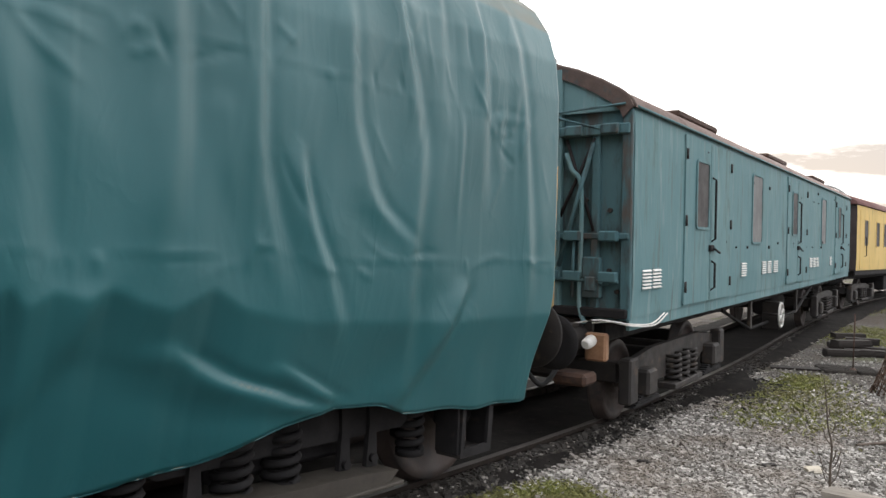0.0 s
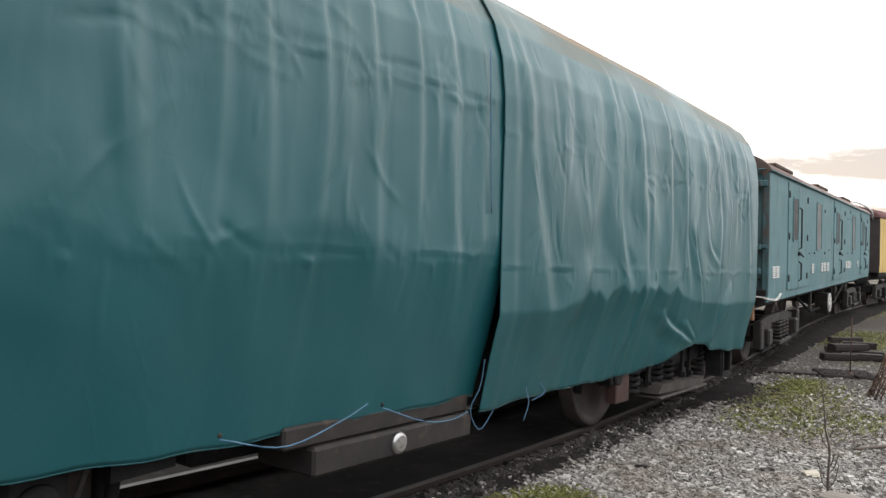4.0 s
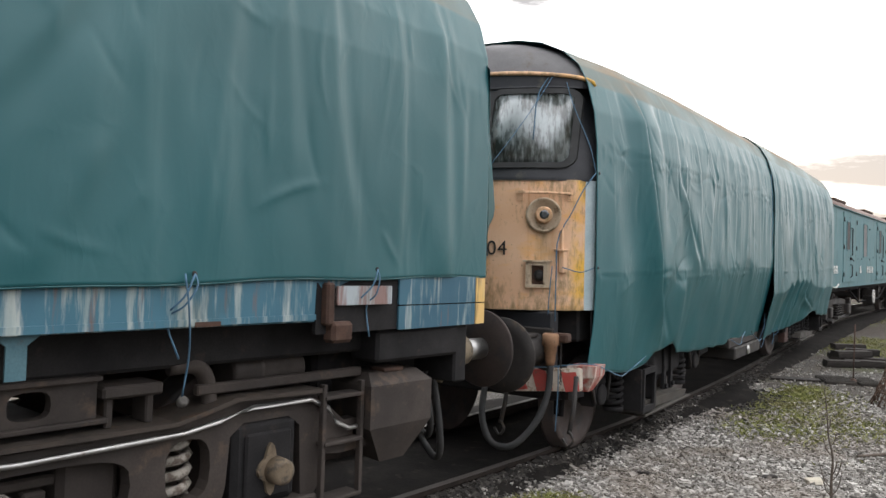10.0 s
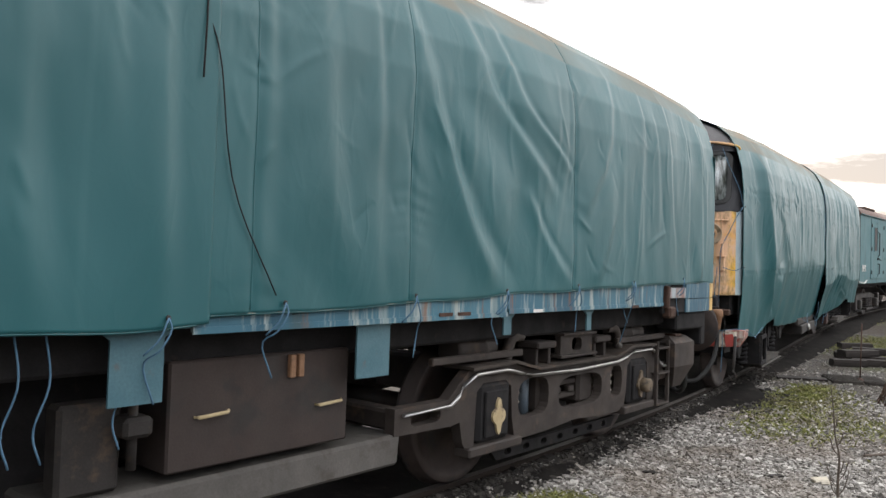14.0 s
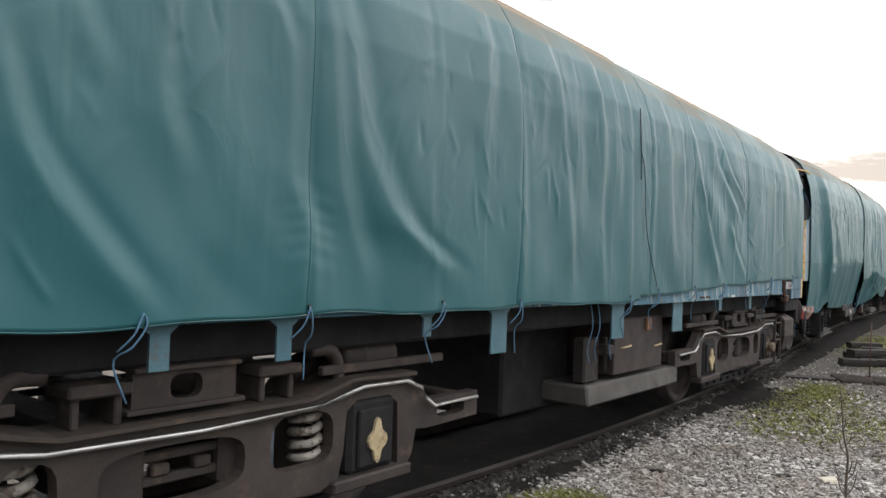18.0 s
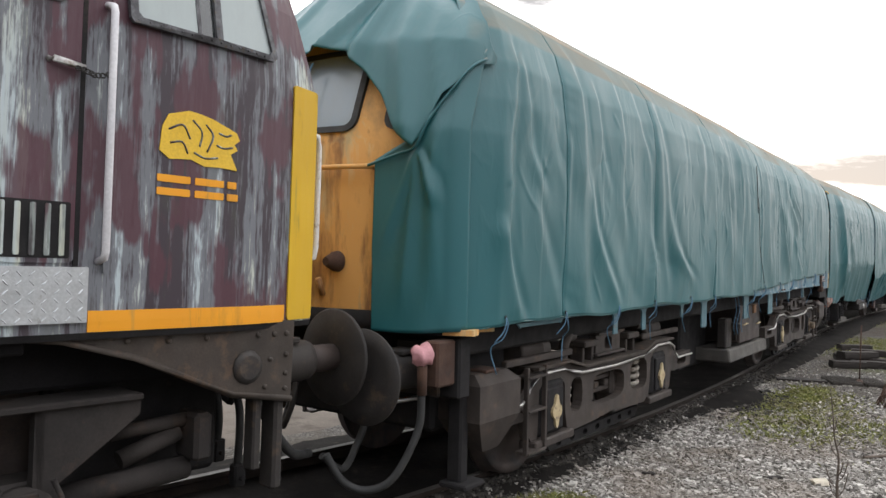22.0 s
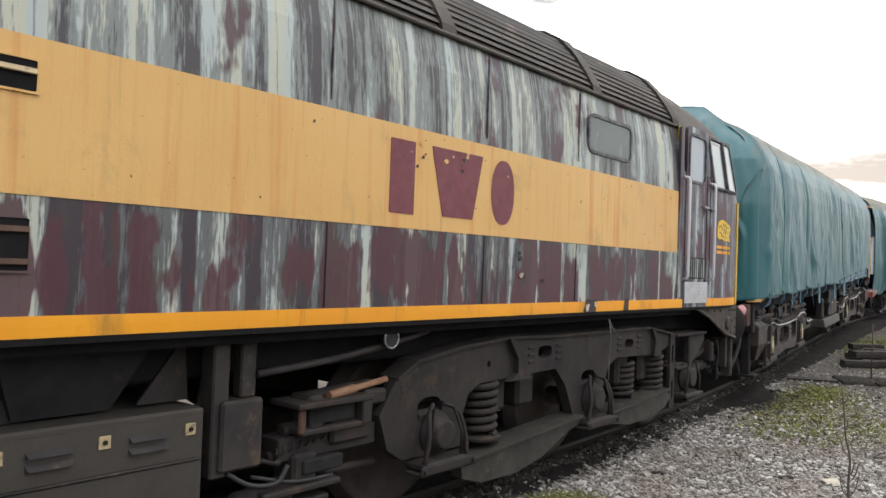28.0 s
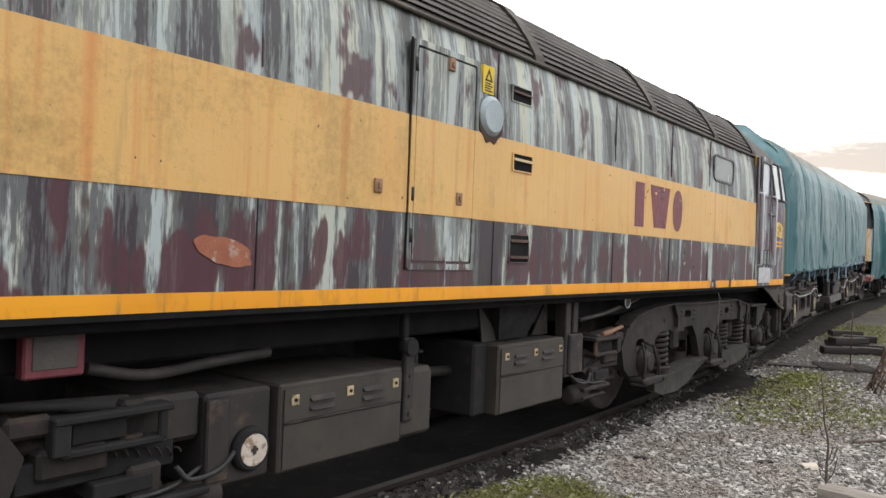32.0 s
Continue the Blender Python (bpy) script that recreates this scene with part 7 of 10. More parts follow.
def eyelet_part(parent, p):
    bm = bmesh.new()
    p = Vector(p)
    spun(bm, p, p + Vector((0.008, 0, 0)), ((0, 0.014), (0.6, 0.013), (1, 0.008)), 10)
    return part("eyelet", bm, IRON_LIT, parent)


def sheet_patch(name, parent, xs, zs, fn, lo, hi):
    """A hanging flap: a grid over x and z bounded below by lo(x) and above by hi(x); fn gives its y."""
    bm = bmesh.new()
    rows = []
    for x in xs:
        a, b = lo(x), hi(x)
        rows.append([(x, fn(x, a + (b - a) * k), a + (b - a) * k) for k in zs])
    loft(bm, rows)
    ob = part(name, bm, TARP, parent, smooth=True)
    md = ob.modifiers.new("thickness", "SOLIDIFY")
    md.thickness = 0.006
    return ob


def cab_front_b(x, z):
    """Plan of the rounded cab front, leaning back above the waist."""
    corner = 0.30 * (max(0.0, abs(x) - 1.16) / 0.20) ** 2
    return -7.83 + 0.21 * x * x + corner + 0.32 * max(0.0, z - 2.66)


def loco_b():
    t = empty("diesel_locomotive", "blue diesel locomotive with an orange cab under a green tarpaulin", "locomotive")
    prof = [(1.36, 1.40), (1.372, 1.66), (1.36, 2.9), (1.30, 3.3), (1.1, 3.68), (0.9, 3.85), (0.4, 4.02), (0, 4.04)]
    # hull under the sheet
    bm = bmesh.new()
    pts = prof + [(-x, z) for x, z in prof[-2::-1]]
    loft(bm, [[(x * q, y, z) for x, z in pts] for y, q in ((-6.2, 1), (5.6, 1), (7.12, 0.925))], closed=True, smooth=False, cap=True)
    bmesh.ops.recalc_face_normals(bm, faces=bm.faces[:])
    part("body", bm, BLUE, t)
    # cab at the trailing end, which faces the next locomotive
    bm = bmesh.new()
    rows = []
    for x in (-1.36, -1.33, -1.28, -1.2, -1.0, -0.8, -0.5, -0.25, 0, 0.25, 0.5, 0.8, 1.0, 1.2, 1.28, 1.33, 1.36):
        rows.append([(x * (1 - 0.10 * max(0, z - 2.7)), cab_front_b(x, z), z) for z in (1.37, 1.5, 1.55, 2.1, 2.66, 3.0, 3.3, 3.48)])
    loft(bm, rows, smooth=True)
    for s in (1, -1):
        loft(bm, [[(s * 1.36 * (1 - 0.10 * max(0, z - 2.7)), y if y > -7 else cab_front_b(1.36, z), z) for z in (1.45, 1.55, 2.66, 3.0, 3.3, 3.48)] for y in (-7.2, -6.0)], smooth=True)
    bmesh.ops.recalc_face_normals(bm, faces=bm.faces[:])
    part("cab", bm, ORANGE_CAB, t, "faded orange-yellow cab front")
    for xa, xb in ((-0.30, 0.50), (0.80, 1.18), (-0.95, -0.50)):
        def pt(x, z, o):
            return (x, cab_front_b(x, z) - o, z)
        bm = bmesh.new()
        def close_set(pts):
            return [(a[0] + (b[0] - a[0]) * k / 8, a[1] + (b[1] - a[1]) * k / 8) for a, b in zip(pts, pts[1:] + pts[:1]) for k in range(8)]

        o = close_set(rounded(xa - 0.045, xb + 0.045, 2.76, 3.40, 0.09))
        i = close_set(rounded(xa, xb, 2.805, 3.355, 0.06))
        vo = [[bm.verts.new(pt(x, z, d)) for x, z in o] for d in (-0.01, 0.02)]
        vi = [[bm.verts.new(pt(x, z, d)) for x, z in i] for d in (0.02, -0.01)]
        loops = vo + vi
        for A_, B_ in zip(loops, loops[1:]):
            for k in range(len(A_)):
                bm.faces.new((A_[k], A_[(k + 1) % len(A_)], B_[(k + 1) % len(A_)], B_[k]))
        bmesh.ops.recalc_face_normals(bm, faces=bm.faces[:])
        fr = part("window_frame", bm, RUBBER, t)
        bm = bmesh.new()
        loft(bm, [[pt(xa + (xb - xa) * k / 12, z, 0.010) for z in (2.805, 3.08, 3.355)] for k in range(13)])
        bmesh.ops.reverse_faces(bm, faces=bm.faces[:])
        part("pane", bm, GLASS_PALE if xa < 0.7 else GLASS, fr)
    def fy(x, z, o):
        return (x, cab_front_b(x, z) - o, z)

    handrail(t, [fy(-1.0, 2.5, 0)] + [fy(x, 2.5, 0.06) for x in (-0.98, -0.6, -0.2, 0.2, 0.5, 0.70)] + [fy(0.72, 2.5, 0)], 0.018, ORANGE_CAB)
    for x in (0.45, -0.37):
        bm = bmesh.new()
        spun(bm, fy(x, 1.84, 0), fy(x, 1.84, 0.12), ((0, 0.075), (0.3, 0.07), (1, 0.03)), 14)
        part("lamp_cone", bm, RUST, t)
    bm = bmesh.new()
    yb = cab_front_b(0, 1.9)
    box(bm, -0.03, 0.03, yb - 0.05, yb, 1.90, 2.12, 0.008)
    box(bm, -0.05, 0.05, yb - 0.08, yb, 1.80, 1.92, 0.008)
    part("lamp_bracket", bm, RUST, t)
    bm = bmesh.new()
    rod(bm, fy(0.34, 1.60, 0.01), fy(0.34, 1.72, 0.06), 0.022, 8)
    part("lamp_iron", bm, ORANGE_CAB, t)
    bm = bmesh.new()
    loft(bm, [[fy(x, 1.36, 0.01), fy(x, 1.36, 0.035), fy(x, 1.51, 0.035), fy(x, 1.51, 0.01)] for x in [-1.3 + k * 2.6 / 26 for k in range(27)]], closed=True, cap=True)
    bmesh.ops.recalc_face_normals(bm, faces=bm.faces[:])
    part("sill_band", bm, IRON, t, "dark band along the foot of the cab front")
    # blue skirting along the leading half, in lengths
    for y0, y1, z0, z1 in ((0.05, 2.68, 1.385, 1.62), (2.70, 5.52, 1.415, 1.66)):
        side_panel("blue_skirting", t, [(y0, z0), (y1, z0 + 0.01), (y1, z1), (y0, z1)], 1.372, 0.014, BLUE)
        side_panel("skirting_lip", t, [(y0, z0 - 0.012), (y1, z0 - 0.002), (y1, z0 + 0.03), (y0, z0 + 0.022)], 1.384, 0.012, BLUE)
    def draw_in(ob):
        """The cab's side draws in towards the end."""
        for v in ob.data.vertices:
            k = max(0, v.co.y - 5.6)
            v.co.x -= 0.062 * k
            v.co.y += 0.16 * k

    for z0, z1 in ((1.325, 1.472), (1.480, 1.66)):
        draw_in(side_panel("corner_panel", t, rounded(6.14, 6.86, z0, z1, 0.006), 1.372, 0.014, BLUE))
        draw_in(side_panel("yellow_edge", t, rounded(6.87, 6.965, z0, z1, 0.006), 1.371, 0.014, BUFF_EDGE))
    draw_in(side_panel("corner_backing", t, rounded(5.54, 6.95, 1.33, 1.70, 0.01), 1.34, 0.03, IRON))
    side_panel("peeling_plate", t, rounded(5.68, 6.12, 1.49, 1.60, 0.01), 1.372, 0.018, flaking("peeling_grey_paint", (0.36, 0.40, 0.42), (0.40, 0.42, 0.42), (0.24, 0.20, 0.18), 0.52, rust=(0.20, 0.075, 0.05), rust_at=0.44))
    bm = bmesh.new()
    box(bm, 1.34, 1.42, 5.58, 5.64, 1.38, 1.62, 0.012)
    box(bm, 1.33, 1.43, 5.62, 5.78, 1.28, 1.40, 0.02)
    part("hinge_bracket", bm, RUST, t)
    for y0, y1, z0 in ((1.18, 1.46, 1.05), (-0.33, -0.07, 1.06), (-2.32, -2.12, 1.07), (-5.02, -4.92, 1.19), (-4.30, -4.20, 1.18), (-3.1, -3.02, 1.24), (2.70, 2.80, 1.24), (3.98, 4.06, 1.22), (-6.75, -6.1, 1.37)):
        side_panel("hanging_bracket", t, [(y0, z0), (y1, z0), (y1, 1.36), (y1 + 0.05, 1.40), (y0 - 0.05, 1.40), (y0, 1.36)], 1.335, 0.014, PALE_BLUE)
    for y in (1.95, 2.15, 3.1, 4.85):
        side_panel("small_plate", t, rounded(y - 0.07, y + 0.07, 1.405, 1.43, 0.004), 1.394, 0.006, RUST if y != 3.1 else WHITE)
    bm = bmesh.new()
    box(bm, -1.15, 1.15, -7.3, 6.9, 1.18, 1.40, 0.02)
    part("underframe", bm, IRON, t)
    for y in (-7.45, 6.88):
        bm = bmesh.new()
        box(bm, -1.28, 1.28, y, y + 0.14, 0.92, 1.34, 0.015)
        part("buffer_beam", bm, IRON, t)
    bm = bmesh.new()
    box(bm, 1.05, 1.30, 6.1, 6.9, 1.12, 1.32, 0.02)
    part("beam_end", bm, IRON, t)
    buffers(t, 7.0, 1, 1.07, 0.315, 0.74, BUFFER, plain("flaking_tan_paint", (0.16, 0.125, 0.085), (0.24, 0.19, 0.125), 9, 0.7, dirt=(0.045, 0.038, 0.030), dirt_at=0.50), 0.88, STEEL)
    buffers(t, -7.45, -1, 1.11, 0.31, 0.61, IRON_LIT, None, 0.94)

    # added dark fillers that close the see-through at both ends
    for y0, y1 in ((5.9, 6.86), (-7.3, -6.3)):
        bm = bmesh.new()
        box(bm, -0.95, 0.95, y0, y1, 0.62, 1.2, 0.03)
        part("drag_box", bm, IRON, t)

    # orange underside lip and pink hose cap at the cab end
    bm = bmesh.new()
    hull(bm, [(1.10, -7.60, 1.36), (1.39, -7.45, 1.36), (1.37, -7.36, 1.36), (1.08, -7.50, 1.36), (1.10, -7.60, 1.40), (1.39, -7.45, 1.40), (1.37, -7.36, 1.40), (1.08, -7.50, 1.40)], BOXF)
    bmesh.ops.recalc_face_normals(bm, faces=bm.faces[:])
    part("orange_lip", bm, ORANGE_CAB, t)
    bm = bmesh.new()
    spun(bm, (1.16, -7.79, 1.23), (1.18, -7.66, 1.25), ((0, 0.02), (0.08, 0.055), (0.3, 0.07), (0.55, 0.062), (0.8, 0.078), (1, 0.05)), 18)
    for v in bm.verts:
        v.co += Vector((0.010 * math.sin(60 * v.co.z + 40 * v.co.y), 0.012 * math.sin(70 * v.co.x), 0.010 * math.sin(55 * v.co.x + 50 * v.co.y)))
    part("hose_cap", bm, PINK, t, "dull pink rubber cap")
    bm = bmesh.new()
    box(bm, 1.13, 1.25, -7.66, -7.45, 1.02, 1.33, 0.015)
    rod(bm, (1.17, -7.72, 1.18), (1.17, -7.72, 0.98), 0.035, 10)
    part("hose_bracket", bm, RUST, t)
    hose(t, [(1.17, -7.72, 1.0), (1.16, -7.74, 0.75), (1.08, -7.88, 0.46), (0.95, -8.0, 0.38), (0.85, -8.12, 0.45), (0.78, -8.2, 0.62)], 0.026)
    hose(t, [(0.55, -7.45, 0.9), (0.55, -7.65, 0.55), (0.6, -7.85, 0.42), (0.6, -8.05, 0.55)], 0.026)
    bm = bmesh.new()
    rod(bm, (0.75, -7.72, 0.86), (0.95, -7.46, 0.90), 0.018, 8)
    spun(bm, (0.68, -7.78, 0.84), (0.76, -7.71, 0.86), ((0, 0.03), (0.5, 0.045), (1, 0.03)), 12)
    part("air_cock", bm, STEEL, t)
    bm = bmesh.new()
    box(bm, 1.08, 1.20, -7.30, -7.20, 0.30, 0.95, 0.015)
    box(bm, 1.05, 1.28, -7.35, -7.10, 0.27, 0.31, 0.01)
    part("guard_iron", bm, IRON, t)
    for e, yy in ((1, 7.0), (-1, -7.40)):
        bm = bmesh.new()
        rod(bm, (0, yy - e * 0.1, 1.03), (0, yy + e * 0.35, 1.02), 0.05, 10)
        tube(bm, bow([(0.0, yy + e * 0.32, 1.03), (0.06, yy + e * 0.42, 0.8), (0, yy + e * 0.45, 0.62), (-0.05, yy + e * 0.36, 0.75), (0, yy + e * 0.3, 0.95)], 18), 0.022, 8)
        part("coupling", bm, IRON_LIT, t)
    bm = bmesh.new()
    for x, y, zt, zb in ((0.5, 7.25, 1.0, 0.55), (0.62, 7.3, 0.95, 0.68), (0.2, 7.2, 0.9, 0.45)):
        tube(bm, [(x, y - 0.25, zt), (x, y, zt - 0.08), (x, y + 0.02, zb)], 0.028, 8)
        box(bm, x - 0.05, x + 0.05, y - 0.05, y + 0.06, zb - 0.08, zb + 0.02, 0.015)
    part("hose_cock", bm, IRON, t)
    for x, y, z in ((1.02, 6.98, 0.30), (0.85, 7.06, 0.42), (0.36, 7.10, 0.34)):
        hose(t, [(x, y - 0.1, 0.98), (x, y, 0.85), (x + 0.03, y + 0.05, z + 0.15), (x - 0.08, y + 0.14, z), (x - 0.22, y + 0.16, z + 0.08), (x - 0.30, y + 0.10, 0.6)], 0.026)
    bm = bmesh.new()
    for k in range(16):
        c = Vector((0.30, 7.34, 0.72 - 0.032 * k))
        tube(bm, [c + Vector((0.010 * math.cos(a) * (k % 2), 0.010 * math.cos(a) * ((k + 1) % 2), 0.022 * math.sin(a))) for a in np.linspace(0, 5.9, 7)], 0.005, 5)
    part("chain", bm, IRON_LIT, t)
    bm = bmesh.new()
    rod(bm, (0.55, 7.30, 0.86), (0.80, 7.28, 0.88), 0.016, 8)
    part("cock_handle", bm, WHITE, t, "white painted cock handle")
    hose(t, [(0.75, 7.0, 0.95), (0.75, 7.1, 0.6), (0.6, 7.25, 0.42), (0.3, 7.25, 0.45), (0.1, 7.1, 0.7)], 0.03)

    # boxes between the bogies
    bm = bmesh.new()
    box(bm, 0.55, 1.20, 0.05, 1.26, 0.66, 1.22, 0.012)
    c = part("battery_box", bm, BROWN_BOX, t, "dark brown steel battery box")
    for y, z in ((0.30, 0.93), (1.10, 0.90)):
        bm = bmesh.new()
        tube(bm, [(1.20, y - 0.1, z), (1.225, y - 0.09, z), (1.23, y + 0.08, z + 0.01), (1.20, y + 0.1, z + 0.012)], 0.010, 6)
        part("box_handle", bm, CREAM, c)
    bm = bmesh.new()
    for y in (0.80, 0.86):
        box(bm, 1.20, 1.235, y - 0.02, y + 0.02, 1.08, 1.21, 0.005)
    part("wooden_peg", bm, COPPER, c)
    bm = bmesh.new()
    hull(bm, [(0.70, -0.50, 0.42), (1.22, -0.50, 0.42), (1.22, 1.72, 0.42), (0.70, 1.72, 0.42), (0.70, -0.50, 0.61), (1.19, -0.50, 0.61), (1.19, 1.77, 0.61), (0.70, 1.77, 0.61)], BOXF)
    bmesh.ops.bevel(bm, geom=bm.edges[:], offset=0.02, segments=1, affect="EDGES")
    part("step_beam", bm, BEAM_STONE, t, "long grey-brown step beam")
    bm = bmesh.new()
    box(bm, -1.0, 0.72, -1.22, 0.0, 0.34, 1.2, 0.03)
    part("boiler_tank", bm, IRON, t)
    bm = bmesh.new()
    box(bm, -0.9, 0.6, 0.0, 1.5, 0.45, 1.2, 0.03)
    part("fuel_tank", bm, IRON, t)
    bm = bmesh.new()
    box(bm, 1.0, 1.14, -0.45, -0.15, 0.62, 1.05, 0.02)
    rod(bm, (1.18, -0.12, 1.05), (1.18, -0.12, 0.72), 0.025, 8)
    box(bm, 1.10, 1.26, -0.2, -0.05, 0.88, 0.98, 0.02)
    part("drain_valve", bm, IRON_LIT, t)

    def bogie(yc, f, lad, sand):
        def q(pts):
            return [(yc + f * y, z) for y, z in pts]
        half = [(0, 0.40), (0.45, 0.37), (0.85, 0.36), (0.98, 0.40), (1.02, 0.55), (1.04, 0.80), (1.12, 0.86), (1.42, 0.86), (1.50, 0.80), (1.52, 0.40), (1.60, 0.36), (1.66, 0.44), (1.70, 0.60), (1.80, 0.585), (2.40, 0.60), (2.40, 0.78), (1.84, 0.78), (1.72, 0.88), (1.60, 0.97), (1.50, 1.00), (1.02, 0.985), (0.86, 0.94), (0.70, 0.905), (0, 0.89)]
        outl = half + [(-y, z) for y, z in half[-2:0:-1]]
        holes = [oval(-0.70, 0.68, 0.235, 0.16, 20, 3.2), oval(0.10, 0.655, 0.40, 0.145, 22, 3.4), oval(0.80, 0.67, 0.125, 0.155, 16, 2.8), oval(2.08, 0.69, 0.16, 0.05, 14, 4), oval(-2.08, 0.69, 0.16, 0.05, 14, 4)]
        bm = bmesh.new()
        flanges = []
        for s in (1, -1):
            plate(bm, q(outl), s * 1.10, s * 1.19, [q(h) for h in holes])
            # the wide rusty flange along the top
            top = [(-1.62, 0.975), (-1.05, 0.99), (-0.86, 0.945), (-0.70, 0.91), (0.70, 0.91), (0.86, 0.945), (1.05, 0.99), (1.62, 0.975), (1.62, 1.0), (1.03, 1.012), (0.86, 0.968), (0.70, 0.932), (-0.70, 0.932), (-0.86, 0.968), (-1.03, 1.012), (-1.62, 1.0)]
            flanges.append((top, s))
        for y in (-0.35, 0.35):
            yy = yc + f * y
            box(bm, -1.10, 1.10, yy - 0.14, yy + 0.14, 0.50, 0.86, 0.03)
        for y in (-2.3, 2.3):
            yy = yc + f * y
            box(bm, -1.10, 1.10, yy - 0.08, yy + 0.08, 0.62, 0.76, 0.02)
        bmesh.ops.recalc_face_normals(bm, faces=bm.faces[:])
        b = part("bogie", bm, BOGIE_DUST, t)
        for top, s in flanges:
            bm = bmesh.new()
            plate(bm, q(top), s * 0.94, s * 1.25)
            bmesh.ops.recalc_face_normals(bm, faces=bm.faces[:])
            part("top_flange", bm, SKIRT_BROWN, b, "rust-brown flange along the top of the bogie frame")
        for s in (1, -1):
            bm = bmesh.new()
            pipe = [(-2.35, 0.74), (-1.85, 0.74), (-1.76, 0.80), (-1.70, 0.88), (-1.55, 0.94), (-1.15, 0.945), (-0.95, 0.90), (-0.75, 0.865), (0, 0.85), (0.75, 0.865), (0.95, 0.90), (1.15, 0.945), (1.55, 0.94), (1.68, 0.88), (1.76, 0.78), (1.85, 0.735), (2.45, 0.745)]
            tube(bm, [(s * 1.225, yc + f * y, z) for y, z in pipe], 0.014, 8)
            tube(bm, [(s * 1.225, yc + f * 2.05, 0.74), (s * 1.225, yc + f * 2.05, 0.62)], 0.012, 6)
            part("brake_pipe", bm, STEEL, b, "bare worn steel brake pipe")
            for y in (-0.86, 0.80):
                bm = bmesh.new()
                spring(bm, s * 1.02, yc + f * y, 0.48, 0.86, 0.085, 0.026, 5)
                part("coil_spring", bm, RUSTED_WHITE, b)
            bm = bmesh.new()
            rod(bm, (s * 1.0, yc + f * -0.58, 0.48), (s * 1.0, yc + f * -0.58, 0.86), 0.05, 12)
            part("damper", bm, plain("damper_blue_grey", (0.10, 0.13, 0.16), (0.14, 0.17, 0.20), 6, 0.5), b)
            bm = bmesh.new()
            for z in (0.72, 0.60):
                box(bm, s * 1.0, s * 1.06, *sorted((yc + f * -0.28, yc + f * 0.48)), z - 0.03, z + 0.02, 0.01)
            for y in (-0.12, 0.12, 0.34):
                yy = yc + f * y
                box(bm, s * 1.02, s * 1.08, yy - 0.05, yy + 0.05, 0.62, 0.68, 0.01)
            part("brake_beam", bm, BOGIE_DUST, b)
            for y in (-1.27, 1.27):
                yy = yc + f * y
                bm = bmesh.new()
                box(bm, s * 1.06, s * 1.20, yy - 0.21, yy + 0.21, 0.40, 0.86, 0.03)
                box(bm, s * 1.20, s * 1.225, yy - 0.15, yy + 0.15, 0.44, 0.80, 0.03)
                part("axlebox", bm, IRON, b)
                bm = bmesh.new()
                pts = []
                for k in range(24):
                    a = 2 * math.pi * k / 24
                    r = 0.088 + 0.022 * math.cos(4 * a)
                    pts.append((yy + r * math.cos(a) * 0.78, 0.60 + r * math.sin(a) * 1.3))
                plate(bm, pts, s * 1.225, s * 1.245)
                bmesh.ops.recalc_face_normals(bm, faces=bm.faces[:])
                if y * f < 0 or yc < 0:
                    part("axle_cover", bm, CREAM, b, "cream axle cover with flaking paint")
                else:
                    spun(bm, (s * 1.24, yy + 0.03, 0.59), (s * 1.33, yy + 0.03, 0.59), ((0, 0.075), (0.9, 0.07), (1, 0.05)), 18)
                    part("axle_cover", bm, plain("worn_tan_cover", (0.13, 0.095, 0.06), (0.20, 0.15, 0.10), 9, 0.7, dirt=(0.04, 0.034, 0.028), dirt_at=0.5), b)
                bm = bmesh.new()
                box(bm, s * 1.08, s * 1.24, yy - 0.36, yy + 0.34, 0.325, 0.40, 0.012)
                part("horn_keep", bm, BOGIE_DUST, b)
            # gear above the frame
            bm = bmesh.new()
            ya, yb = sorted((yc + f * -0.24, yc + f * 0.34))
            plate(bm, rounded(ya, yb, 0.98, 1.17, 0.01), s * 1.10, s * 1.16, [oval((ya + yb) / 2, 1.075, 0.09, 0.062, 16, 3.2)])
            box(bm, s * 1.0, s * 1.20, ya - 0.01, yb + 0.01, 1.16, 1.185, 0.005)
            box(bm, s * 1.0, s * 1.20, ya - 0.04, yb + 0.04, 0.965, 0.99, 0.005)
            bmesh.ops.recalc_face_normals(bm, faces=bm.faces[:])
            part("bolster", bm, BOGIE_DUST, b)
            for y in (-0.52, 0.50):
                bm = bmesh.new()
                yy = yc + f * y
                box(bm, s * 0.98, s * 1.20, yy - 0.15, yy + 0.15, 1.07, 1.13, 0.012)
                for e in (-0.10, 0.10):
                    box(bm, s * 1.02, s * 1.16, yy + e - 0.02, yy + e + 0.02, 0.93, 1.08, 0.008)
                part("spring_saddle", bm, BOGIE_DUST, b)
            for y in (-0.95, 0.88):
                bm = bmesh.new()
                yy = yc + f * y
                e = 1 if y * f > 0 else -1
                tube(bm, bow([(s * 1.10, yy - e * 0.16, 1.18), (s * 1.12, yy - e * 0.02, 1.18), (s * 1.12, yy + e * 0.05, 1.10), (s * 1.12, yy + e * 0.07, 0.96)], 12), 0.045, 8)
                part("hanger_arm", bm, BOGIE_DUST, b)
            bm = bmesh.new()
            a, c_ = yc + f * 1.12, yc + f * 1.62
            spun(bm, (s * 0.98, a, 1.10), (s * 0.98, c_, 1.10), ((0, 0.10), (0.05, 0.125), (0.3, 0.125), (0.32, 0.14), (0.38, 0.14), (0.4, 0.125), (0.95, 0.125), (1, 0.10)), 18)
            a, c_ = yc + f * -1.10, yc + f * -1.60
